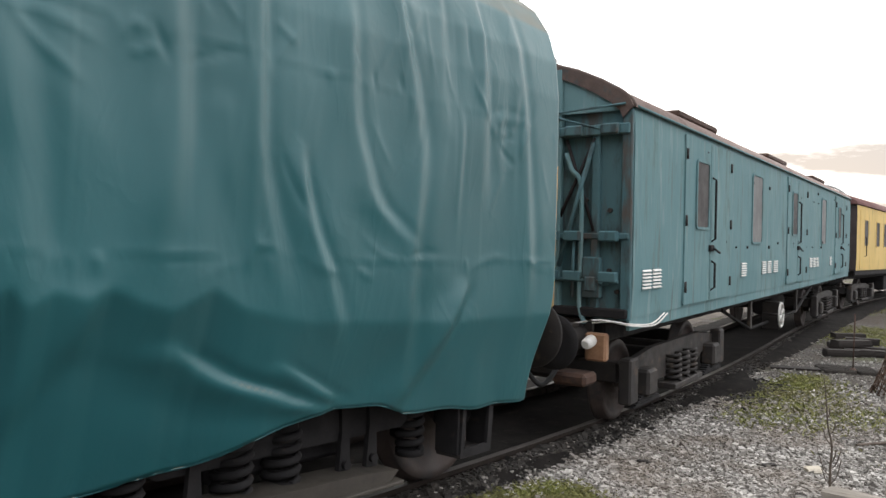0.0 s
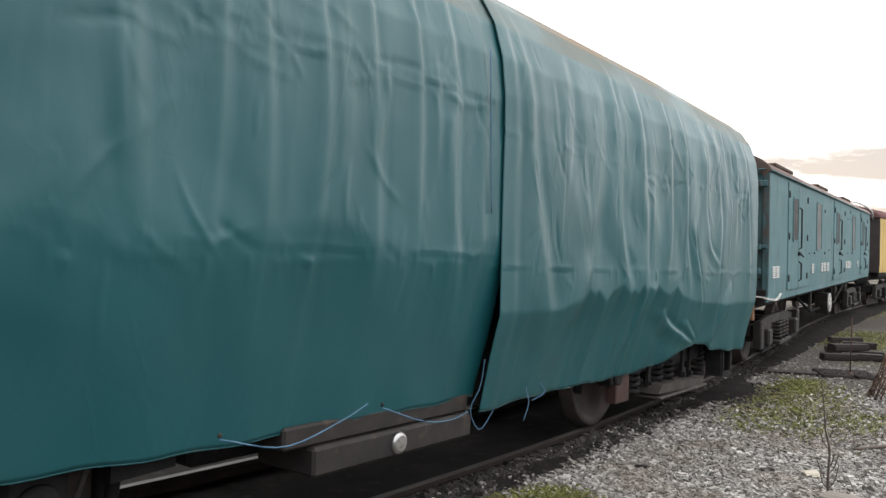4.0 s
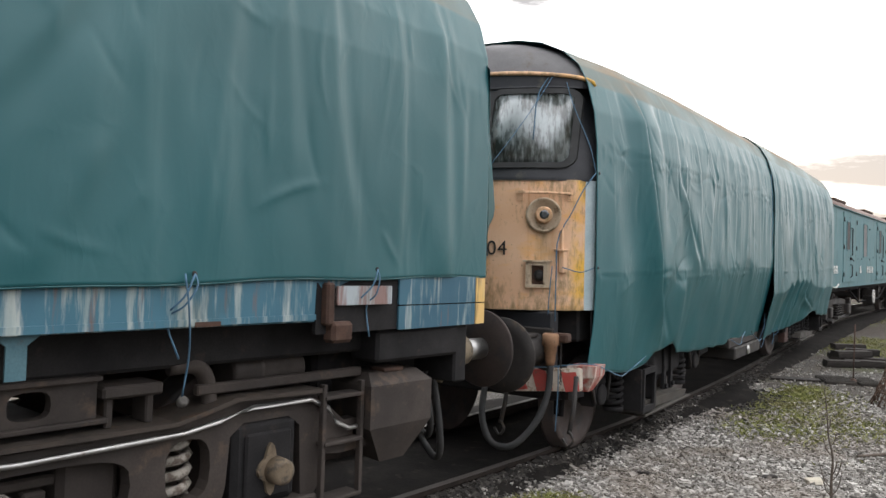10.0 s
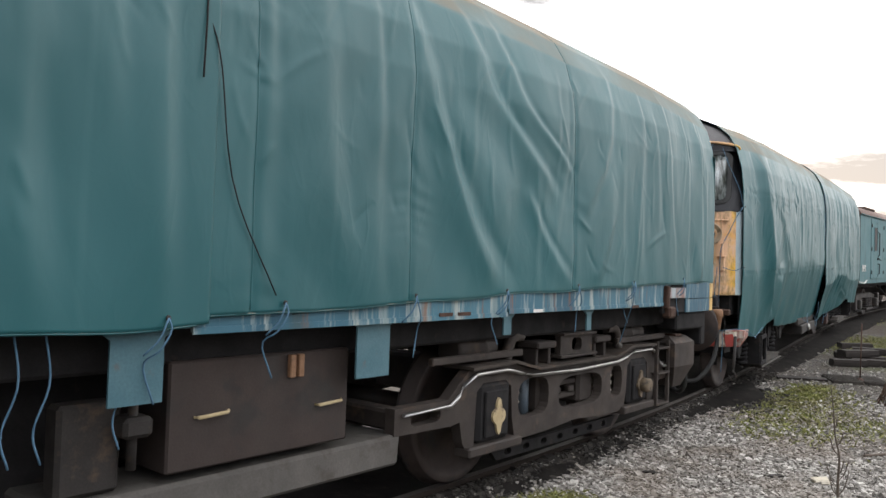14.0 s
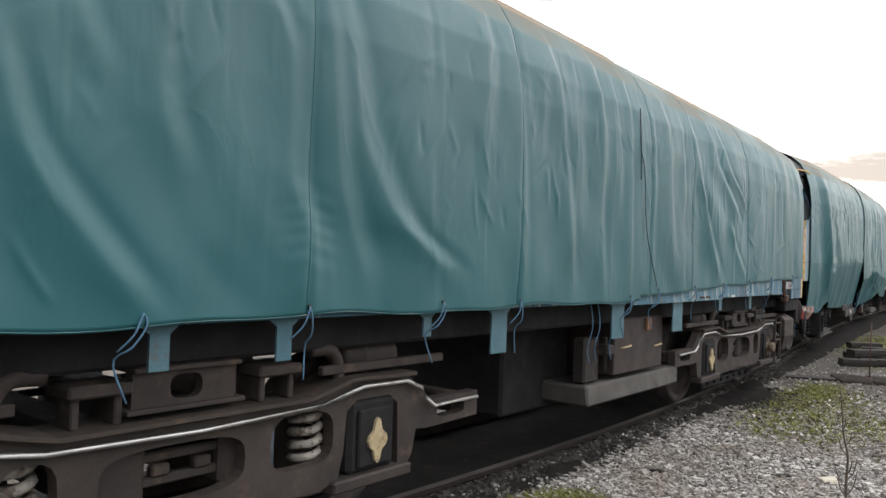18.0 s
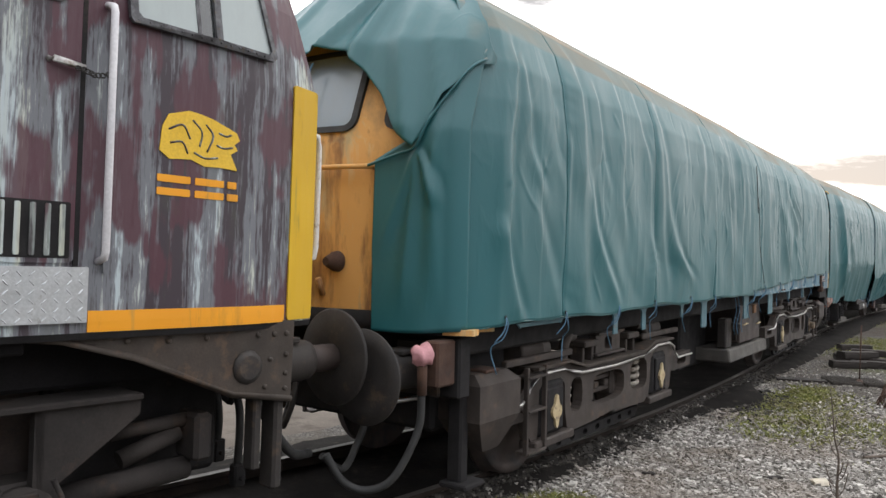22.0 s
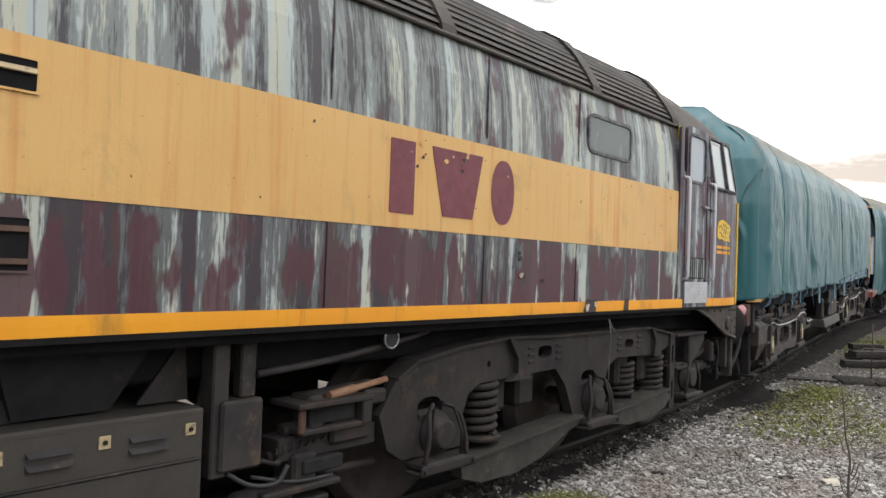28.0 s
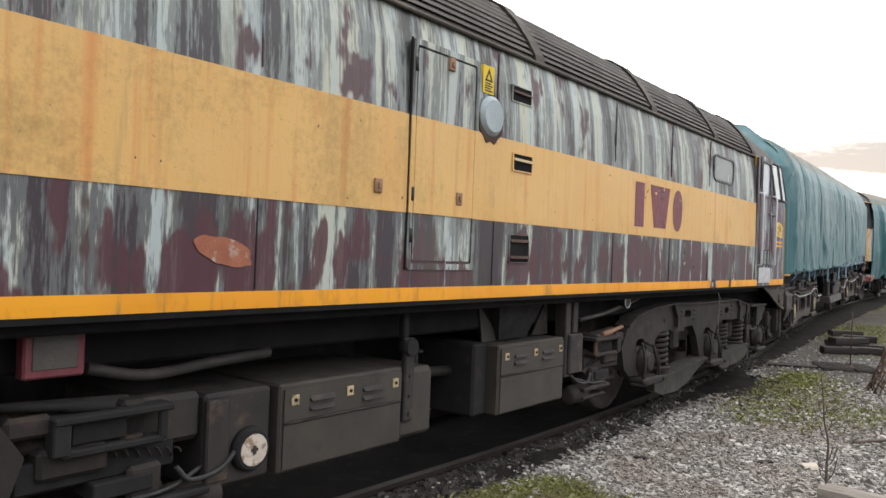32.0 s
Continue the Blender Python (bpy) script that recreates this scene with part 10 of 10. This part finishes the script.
        ride(t, MID_A, HALF_A)


tarps_a()

# ---- blue van and the coach beyond ----
PROF_G = [(1.40, 1.27), (1.415, 1.6), (1.415, 3.0), (1.405, 3.28)]
ARCH_G = [(1.44, 3.27), (1.41, 3.34), (1.30, 3.43), (1.10, 3.545), (0.85, 3.66), (0.55, 3.76), (0.25, 3.82), (0, 3.835)]


def coach_bogie(t, yc, r=0.457):
    bm = bmesh.new()
    for s in (1, -1):
        plate(bm, [(yc - 1.75, 0.50), (yc - 1.5, 0.44), (yc - 1.1, 0.52), (yc - 0.8, 0.40), (yc + 0.8, 0.40), (yc + 1.1, 0.52), (yc + 1.5, 0.44), (yc + 1.75, 0.50), (yc + 1.75, 0.70), (yc + 0.9, 0.80), (yc - 0.9, 0.80), (yc - 1.75, 0.70)], s * 1.02, s * 1.09)
    for y in (-0.35, 0.35, -1.7, 1.7):
        box(bm, -1.02, 1.02, yc + y - 0.09, yc + y + 0.09, 0.5, 0.72, 0.02)
    bmesh.ops.recalc_face_normals(bm, faces=bm.faces[:])
    b = part("bogie", bm, IRON_LIT, t)
    for s in (1, -1):
        for y in (-1.30, 1.30):
            bm = bmesh.new()
            box(bm, s * 1.05, s * 1.25, yc + y - 0.15, yc + y + 0.15, 0.33, 0.62, 0.03)
            part("axlebox", bm, IRON_LIT, b)
            bm = bmesh.new()
            for k in range(5):
                box(bm, s * 1.08, s * 1.19, yc + y - 0.42 + k * 0.05, yc + y + 0.42 - k * 0.05, 0.24 + k * 0.022, 0.258 + k * 0.022, 0.003)
            part("leaf_spring", bm, IRON, b)
        for y in (-0.32, 0, 0.32):
            bm = bmesh.new()
            spring(bm, s * 1.15, yc + y, 0.34, 0.66, 0.085, 0.022, 5)
            part("coil_spring", bm, IRON_LIT, b)
        bm = bmesh.new()
        box(bm, s * 1.04, s * 1.26, yc - 0.55, yc + 0.55, 0.27, 0.34, 0.01)
        part("spring_plank", bm, IRON_LIT, b)
        for y in (-1.75, 1.72):
            bm = bmesh.new()
            box(bm, s * 1.06, s * 1.20, yc + y - 0.12, yc + y + 0.12, 0.30, 0.78, 0.02)
            part("hanger", bm, IRON_LIT, b)
    for y in (-1.30, 1.30):
        wheelset(b, yc + y, r)
    return b


def van_g():
    t = empty("goods_van", "faded blue bogie luggage van with double doors and rusty ends", "railway van")
    y0, y1 = -8.49, 8.34
    pr = PROF_G
    bm = bmesh.new()
    loft(bm, [[(x, y, z) for x, z in pr] + [(-x, y, z) for x, z in pr[::-1]] for y in (y0, -4, 0, 4, y1)], closed=True, smooth=False, cap=True)
    bmesh.ops.recalc_face_normals(bm, faces=bm.faces[:])
    part("body", bm, VAN_BLUE, t)
    bm = bmesh.new()
    arch = ARCH_G + [(-x, z) for x, z in ARCH_G[-2::-1]]
    loft(bm, [[(x, y, z) for x, z in arch] for y in (y0 - 0.06, -4, 0, 4, y1 + 0.06)], smooth=True, cap=True)
    bmesh.ops.recalc_face_normals(bm, faces=bm.faces[:])
    part("roof", bm, plain("roof_red_brown", (0.19, 0.135, 0.115), (0.27, 0.215, 0.19), 1.5, 0.8, dirt=(0.11, 0.075, 0.065), dirt_at=0.55, spec=0.2), t, "weathered red-brown roof")
    for ya, yb in ((y0 - 0.085, y0 - 0.055), (y1 + 0.055, y1 + 0.085)):
        bm = bmesh.new()
        loft(bm, [[(x * 0.975, y, z - 0.022) for x, z in arch] for y in (ya, yb)], closed=True, smooth=False, cap=True)
        bmesh.ops.recalc_face_normals(bm, faces=bm.faces[:])
        part("end_arch", bm, VAN_BLUE, t, "blue arched head of the end wall")
    for y in (-5.0, 0.3, 5.5):
        bm = bmesh.new()
        for s in (1, -1):
            box(bm, s * 0.75, s * 1.02, y - 0.9, y + 0.9, 3.60, 3.685, 0.02)
        part("roof_vent", bm, RUST, t)
    for s in (1, -1):
        bm = bmesh.new()
        tube(bm, [(s * 1.435, y, 3.285) for y in (y0, 0, y1)], 0.014, 6)
        part("gutter", bm, VAN_BLUE, t)
        side_panel("sole_bar", t, rounded(y0, y1, 1.15, 1.285, 0.008), s * 1.36, s * 0.03, VAN_BLUE)
    X = 1.415
    for y in (-6.28, -0.25, 5.95):
        for k, (a, b) in enumerate(((y - 0.66, y + 0.36), (y + 0.38, y + 1.36))):
            d = side_panel("door", t, rounded(a, b, 1.30, 3.22, 0.012), X - 0.006, 0.022, VAN_BLUE)
            for z in (1.5, 2.25, 3.0):
                bm = bmesh.new()
                yy = a + 0.03 if k == 0 else b - 0.03
                rod(bm, (X + 0.022, yy, z - 0.06), (X + 0.022, yy, z + 0.06), 0.018, 8)
                part("hinge", bm, IRON_LIT, d)
        side_window(t, y - 0.24, y + 0.24, 2.19, 2.95, X + 0.016, 0.04, DULL_PANE, VAN_BLUE, 0.03)
        handrail(t, [(X + 0.01, y + 0.44, 2.02), (X + 0.06, y + 0.44, 2.05), (X + 0.06, y + 0.44, 2.78), (X + 0.01, y + 0.44, 2.81)], 0.014, IRON)
        handrail(t, [(X + 0.01, y + 0.44, 1.42), (X + 0.06, y + 0.44, 1.45), (X + 0.06, y + 0.44, 1.75), (X + 0.01, y + 0.44, 1.78)], 0.014, IRON)
        bm = bmesh.new()
        box(bm, X + 0.015, X + 0.05, y + 0.30, y + 0.46, 1.90, 1.98, 0.01)
        rod(bm, (X + 0.05, y + 0.40, 1.94), (X + 0.07, y + 0.62, 1.88), 0.014, 8)
        part("door_latch", bm, IRON, t)
    for y in (-3.30, 3.39):
        side_window(t, y - 0.32, y + 0.32, 2.03, 3.02, X, 0.05, GREY_PANE, VAN_BLUE, 0.03)
    for y, w in ((-8.12, 0.12), (-7.82, 0.12), (-4.09, 0.14), (-2.75, 0.14), (-2.35, 0.14), (-1.85, 0.16), (1.75, 0.16), (2.2, 0.16), (2.6, 0.14), (4.6, 0.12)):
        v = side_panel("louvre_frame", t, rounded(y - w - 0.01, y + w + 0.01, 1.52, 1.74, 0.005), X - 0.004, 0.008, VAN_BLUE)
        for k in range(6):
            z = 1.535 + k * 0.034
            bm = bmesh.new()
            hull(bm, [(X + 0.003, y - w, z), (X + 0.003, y + w, z), (X + 0.022, y + w, z + 0.004), (X + 0.022, y - w, z + 0.004), (X + 0.003, y - w, z + 0.022), (X + 0.003, y + w, z + 0.022)],
                 ((0, 1, 2, 3), (3, 2, 5, 4), (0, 3, 4), (1, 5, 2)))
            part("louvre", bm, WHITE, v)
    rng = random.Random(8)
    for _ in range(26):
        y, z = rng.uniform(y0 + 0.2, y1 - 0.2), rng.choice((2.02, 2.06, 2.9, 1.95, 3.1))
        bm = bmesh.new()
        rod(bm, (X, y, z), (X + 0.018, y, z), rng.choice((0.012, 0.018, 0.026)), 8)
        part("bolt", bm, IRON, t)
    # trailing end with its framing and pipes
    e = empty("van_end", "", "")
    e.parent = t
    bm = bmesh.new()
    plate(bm, [(p[0], p[1]) for p in ([(1.36, 1.25)] + [(1.36, 3.26)] + [(x * 0.985, z - 0.03) for x, z in ARCH_G[2:]] + [(-x * 0.985, z - 0.03) for x, z in ARCH_G[-2:1:-1]] + [(-1.36, 3.26), (-1.36, 1.25)])], 0, 0.04)
    for v in bm.verts:
        d, a, z = v.co
        v.co = (a, y0 - d, z)
    bmesh.ops.recalc_face_normals(bm, faces=bm.faces[:])
    part("end_wall", bm, RUSTY_BLUE, t)
    bm = bmesh.new()
    rim = [(x * 0.99, y0 - 0.07, z + 0.005) for x, z in ARCH_G] + [(-x * 0.99, y0 - 0.07, z + 0.005) for x, z in ARCH_G[-2::-1]]
    tube(bm, rim, 0.028, 6)
    band = [[(x * k, y0 - d, z - e) for x, z in arch] for k, d, e in ((0.995, 0.09, 0.0), (0.995, 0.115, 0.0), (0.925, 0.115, 0.10), (0.925, 0.09, 0.10))]
    loft(bm, band + band[:1], smooth=False)
    bmesh.ops.recalc_face_normals(bm, faces=bm.faces[:])
    part("end_hoop", bm, plain("rusty_hoop", (0.075, 0.050, 0.042), (0.12, 0.085, 0.07), 5, 0.8, dirt=(0.05, 0.06, 0.06), dirt_at=0.56), t, "rusty brown hoop round the end's head")
    # loose bars, bolts and stains on the end
    for (xa, za), (xb, zb), r in (((-0.2, 3.22), (1.36, 3.30), 0.012), ((0.45, 3.28), (1.30, 3.02), 0.010), ((1.05, 2.95), (0.70, 1.75), 0.022), ((0.62, 1.62), (1.32, 1.62), 0.020), ((0.85, 1.45), (0.86, 2.0), 0.016)):
        bm = bmesh.new()
        rod(bm, (xa, y0 - 0.13, za), (xb, y0 - 0.13, zb), r, 6)
        part("end_bar", bm, RUSTY_BLUE, t)
    for x, z in ((0.80, 3.36), (0.90, 3.36), (0.80, 3.28), (0.90, 3.28), (0.98, 3.40), (0.66, 3.32), (1.20, 1.72), (1.28, 1.52), (1.05, 1.50), (0.95, 2.40), (1.20, 2.30)):
        bm = bmesh.new()
        rod(bm, (x, y0 - 0.03, z), (x, y0 - 0.075, z), 0.022, 8)
        part("bolt", bm, IRON_LIT, t)
    bm = bmesh.new()
    box(bm, 0.95, 1.14, y0 - 0.14, y0 - 0.05, 1.45, 1.85, 0.015)
    box(bm, 0.99, 1.10, y0 - 0.17, y0 - 0.13, 1.52, 1.66, 0.01)
    part("end_lamp_box", bm, RUSTY_BLUE, t)
    bm = bmesh.new()
    spun(bm, (1.16, y0 - 0.05, 1.62), (1.16, y0 - 0.17, 1.62), ((0, 0.05), (0.4, 0.055), (0.5, 0.03), (1, 0.028)), 12)
    part("end_valve", bm, RUSTY_BLUE, t)
    bpy.data.objects.remove(e)
    for x0, x1, z0, z1, dp, m in ((-1.40, 1.40, 3.02, 3.12, 0.09, RUSTY_BLUE), (-1.40, 1.40, 2.02, 2.08, 0.07, RUSTY_BLUE), (-1.40, 1.40, 1.27, 1.36, 0.10, IRON), (1.32, 1.42, 1.25, 3.26, 0.05, RUSTY_BLUE), (-1.42, -1.32, 1.25, 3.26, 0.05, VAN_BLUE),
                                  (0.62, 0.70, 1.3, 3.7, 0.08, VAN_BLUE), (-0.70, -0.62, 1.3, 3.7, 0.08, VAN_BLUE), (1.02, 1.10, 1.3, 3.1, 0.06, RUSTY_BLUE), (-0.03, 0.03, 1.3, 3.1, 0.06, IRON), (0.3, 0.36, 1.3, 3.05, 0.05, VAN_BLUE)):
        bm = bmesh.new()
        box(bm, x0, x1, y0 - 0.04 - dp, y0 - 0.035, z0, z1, 0.01)
        part("end_rib", bm, m, t)
    for z in (3.07, 2.05, 1.66):
        for x in (0.60, 0.85, 1.22):
            bm = bmesh.new()
            box(bm, x - 0.09, x + 0.09, y0 - 0.18, y0 - 0.09, z - 0.05, z + 0.05, 0.012)
            part("hinge_block", bm, RUSTY_BLUE, t)
    bm = bmesh.new()
    tube(bm, bow([(0.75, y0 - 0.10, 2.86), (0.82, y0 - 0.12, 2.70), (0.92, y0 - 0.12, 2.55), (0.93, y0 - 0.12, 2.0), (0.92, y0 - 0.12, 1.4), (0.98, y0 - 0.12, 1.2)], 20), 0.024, 8)
    part("end_pipe", bm, VAN_BLUE, t)
    for a, b in (((0.62, 2.1), (1.05, 3.0)), ((1.05, 2.1), (0.75, 3.0))):
        bm = bmesh.new()
        rod(bm, (a[0], y0 - 0.09, a[1]), (b[0], y0 - 0.09, b[1]), 0.018, 8)
        part("end_brace", bm, IRON, t)
    for pts, m in (([(1.1, y0 - 0.2, 1.22), (1.3, y0 - 0.22, 1.25), (1.40, y0 - 0.05, 1.22), (1.43, y0 + 0.5, 1.18), (1.43, y0 + 0.9, 1.26)], WHITE), ([(0.9, y0 - 0.2, 1.20), (1.2, y0 - 0.25, 1.26), (1.42, y0, 1.20), (1.43, y0 + 0.6, 1.16), (1.43, y0 + 1.0, 1.25)], WHITE)):
        bm = bmesh.new()
        tube(bm, bow(pts, 16), 0.009, 6)
        part("loose_cable", bm, m, t)
    bm = bmesh.new()
    spun(bm, (1.08, y0 - 0.32, 1.02), (1.08, y0 - 0.12, 1.06), ((0, 0.035), (0.2, 0.055), (0.7, 0.058), (1, 0.04)), 14)
    part("hose_cap", bm, WHITE, t)
    bm = bmesh.new()
    box(bm, 1.0, 1.22, y0 - 0.16, y0 - 0.06, 0.85, 1.12, 0.02)
    part("hose_bracket", bm, COPPER, t)
    bm = bmesh.new()
    box(bm, 0.75, 1.1, y0 - 0.35, y0 - 0.05, 0.62, 0.74, 0.03)
    part("coupler_jaw", bm, RUST, t)
    buffers(t, y0 - 0.05, -1, 1.06, 0.26, 0.55, IRON, None, 0.87)
    hose(t, [(0.75, y0 - 0.1, 1.0), (0.8, y0 - 0.3, 0.8), (0.7, y0 - 0.45, 0.62), (0.55, y0 - 0.5, 0.75)], 0.025)
    bm = bmesh.new()
    box(bm, -1.1, 1.1, y0 + 0.1, y1 - 0.1, 1.0, 1.27, 0.02)
    part("underframe", bm, IRON, t)
    for s in (1, -1):
        bm = bmesh.new()
        tube(bm, [(s * 1.1, -4.0, 1.02), (s * 1.1, -2.2, 0.58), (s * 1.1, 2.0, 0.58), (s * 1.1, 4.0, 1.02)], 0.03, 8)
        part("truss_rod", bm, IRON, t)
        for y in (-2.2, 2.0):
            bm = bmesh.new()
            box(bm, s * 1.07, s * 1.13, y - 0.06, y + 0.06, 0.58, 1.05, 0.01)
            part("truss_post", bm, IRON_LIT, t)
    w = bmesh.new()
    R = 0.21
    tube(w, [(1.36, -0.95 + R * math.cos(a), 0.74 + R * math.sin(a)) for a in np.linspace(0, 2 * math.pi, 25)], 0.018, 8)
    for k in range(4):
        a = math.pi * k / 2 + 0.5
        tube(w, [(1.36, -0.95, 0.74), (1.36, -0.95 + R * math.cos(a), 0.74 + R * math.sin(a))], 0.014, 6)
    hw = part("handbrake_wheel", w, WHITE, t, "white handbrake wheel")
    bm = bmesh.new()
    box(bm, 1.0, 1.30, -0.75, -0.45, 0.45, 0.95, 0.02)
    rod(bm, (1.05, -0.95, 0.74), (1.36, -0.95, 0.74), 0.025, 8)
    part("brake_box", bm, IRON_LIT, t)
    bm = bmesh.new()
    spun(bm, (0.6, 1.0, 0.8), (0.6, 2.2, 0.8), ((0, 0.2), (0.05, 0.26), (0.95, 0.26), (1, 0.2)), 18)
    part("vacuum_cylinder", bm, IRON, t)
    coach_bogie(t, -6.05)
    coach_bogie(t, 6.1)
    return t


ride(van_g(), MID_G, HALF_G)


def coach_y():
    t = empty("railway_coach", "yellow works coach with a maroon roof and dark end", "railway coach")
    y0, y1 = -8.0, 10.5
    bm = bmesh.new()
    loft(bm, [[(x, y, z) for x, z in PROF_G] + [(-x, y, z) for x, z in PROF_G[::-1]] for y in (y0, y1)], closed=True, smooth=False, cap=True)
    bmesh.ops.recalc_face_normals(bm, faces=bm.faces[:])
    for f in bm.faces:
        if f.normal.y < -0.8:
            f.material_index = 1
    part("body", bm, [COACH, plain("dark_end_paint", (0.030, 0.020, 0.018), (0.045, 0.03, 0.026), 3, 0.6)], t)
    bm = bmesh.new()
    arch = ARCH_G + [(-x, z) for x, z in ARCH_G[-2::-1]]
    loft(bm, [[(x, y, z + 0.03) for x, z in arch] for y in (y0 - 0.1, 0, y1)], smooth=True, cap=True)
    bmesh.ops.recalc_face_normals(bm, faces=bm.faces[:])
    part("roof", bm, plain("roof_maroon", (0.11, 0.045, 0.040), (0.16, 0.075, 0.065), 2, 0.65), t)
    for y in (-6.6, -4.6, -3.2, -1.8, 0.4, 2.2, 4.0, 6.0, 8.0):
        side_window(t, y - 0.3, y + 0.3, 2.05, 2.85, 1.415, 0.05, DULL_PANE, COACH, 0.04)
    for y in (-7.2, -0.8, 7.0):
        side_panel("door", t, rounded(y - 0.34, y + 0.34, 1.32, 3.15, 0.02), 1.412, 0.014, COACH)
        handrail(t, [(1.42, y + 0.42, 1.7), (1.47, y + 0.42, 1.72), (1.47, y + 0.42, 2.3), (1.42, y + 0.42, 2.32)], 0.014, IRON)
    for s in (1, -1):
        side_panel("sole_bar", t, rounded(y0, y1, 1.12, 1.275, 0.008), s * 1.35, s * 0.03, IRON)
    bm = bmesh.new()
    tube(bm, bow([(1.2, y0 - 0.12, 3.2), (1.15, y0 - 0.2, 3.55), (0.7, y0 - 0.2, 3.85), (0.0, y0 - 0.2, 3.95)], 14), 0.03, 8)
    part("end_rail", bm, STEEL, t)
    bm = bmesh.new()
    box(bm, -0.5, 0.5, y0 - 0.35, y0, 1.25, 3.3, 0.03)
    part("gangway", bm, RUBBER, t)
    bm = bmesh.new()
    box(bm, -1.1, 1.1, y0 + 0.1, y1 - 0.1, 0.98, 1.25, 0.02)
    part("underframe", bm, IRON, t)
    buffers(t, y0, -1, 1.06, 0.25, 0.5, IRON)
    for y in (-1.5, 1.0):
        bm = bmesh.new()
        box(bm, 0.5, 1.25, y - 0.7, y + 0.7, 0.5, 1.0, 0.02)
        part("battery_box", bm, IRON, t)
    coach_bogie(t, -5.6)
    coach_bogie(t, 8.0)
    return t


ride(coach_y(), MID_Y, HALF_Y)


# ---- each loose piece of a built-up part becomes a part of its own ----
def islands(me):
    bm = bmesh.new()
    bm.from_mesh(me)
    seen, out = set(), []
    for f in bm.faces:
        if f.index in seen:
            continue
        stack, isle = [f], []
        seen.add(f.index)
        while stack:
            g = stack.pop()
            isle.append(g.index)
            for v in g.verts:
                for h in v.link_faces:
                    if h.index not in seen:
                        seen.add(h.index)
                        stack.append(h)
        out.append(isle)
    bm.free()
    return sorted(out, key=len, reverse=True)


def take(me, faces, name):
    """A mesh of some of another's faces."""
    used, verts, polys, mats, soft = {}, [], [], [], []
    for i in faces:
        p = me.polygons[i]
        row = []
        for v in p.vertices:
            if v not in used:
                used[v] = len(verts)
                verts.append(tuple(me.vertices[v].co))
            row.append(used[v])
        polys.append(row)
        mats.append(p.material_index)
        soft.append(p.use_smooth)
    out = bpy.data.meshes.new(name)
    out.from_pydata(verts, [], polys)
    for m in me.materials:
        out.materials.append(m)
    out.polygons.foreach_set("material_index", mats)
    out.polygons.foreach_set("use_smooth", soft)
    out.update()
    return out


PIECES = {"underframe": "frame_member", "fuel_tank": "tank", "drain_box": "drain_piece", "air_tank": "tank_piece", "brake_rigging": "brake_rod", "pipe": "pipe", "brake_cylinder": "brake_piece", "bogie": "cross_beam", "hose_cock": "hose_cock", "step_bracket": "step_bracket", "roof_vent": "roof_vent", "gutter": "gutter", "beam_end": "beam_piece"}
for ob in [o for o in bpy.data.objects if o.type == "MESH" and o.name.split(".")[0] in PIECES]:
    stem = ob.name.split(".")[0]
    parts = islands(ob.data)
    if len(parts) < 2:
        continue
    old = ob.data
    under = ob if stem == "bogie" else ob.parent
    ob.data = take(old, parts[0], ob.name)
    for isle in parts[1:]:
        piece = new(PIECES[stem], take(old, isle, PIECES[stem]))
        piece.parent = under
        if stem != "bogie":
            piece.matrix_basis = ob.matrix_basis.copy()



def motions():
    """The whole train rolls away along the line, its wheels turning."""
    for thing, mid, half in TRAIN:
        walk(thing, [(t, on_line(s + mid, half)) for t, s in ROLLED])
    ts, ss = [r[0] for r in ROLLED], [r[1] for r in ROLLED]
    for wheel, y, r in WHEELS:
        walk(wheel, [(k * 0.5, pose(0, y, r, -math.degrees((float(np.interp(k * 0.5, ts, ss)) - ss[0]) / r) % 360)) for k in range(65)])


motions()
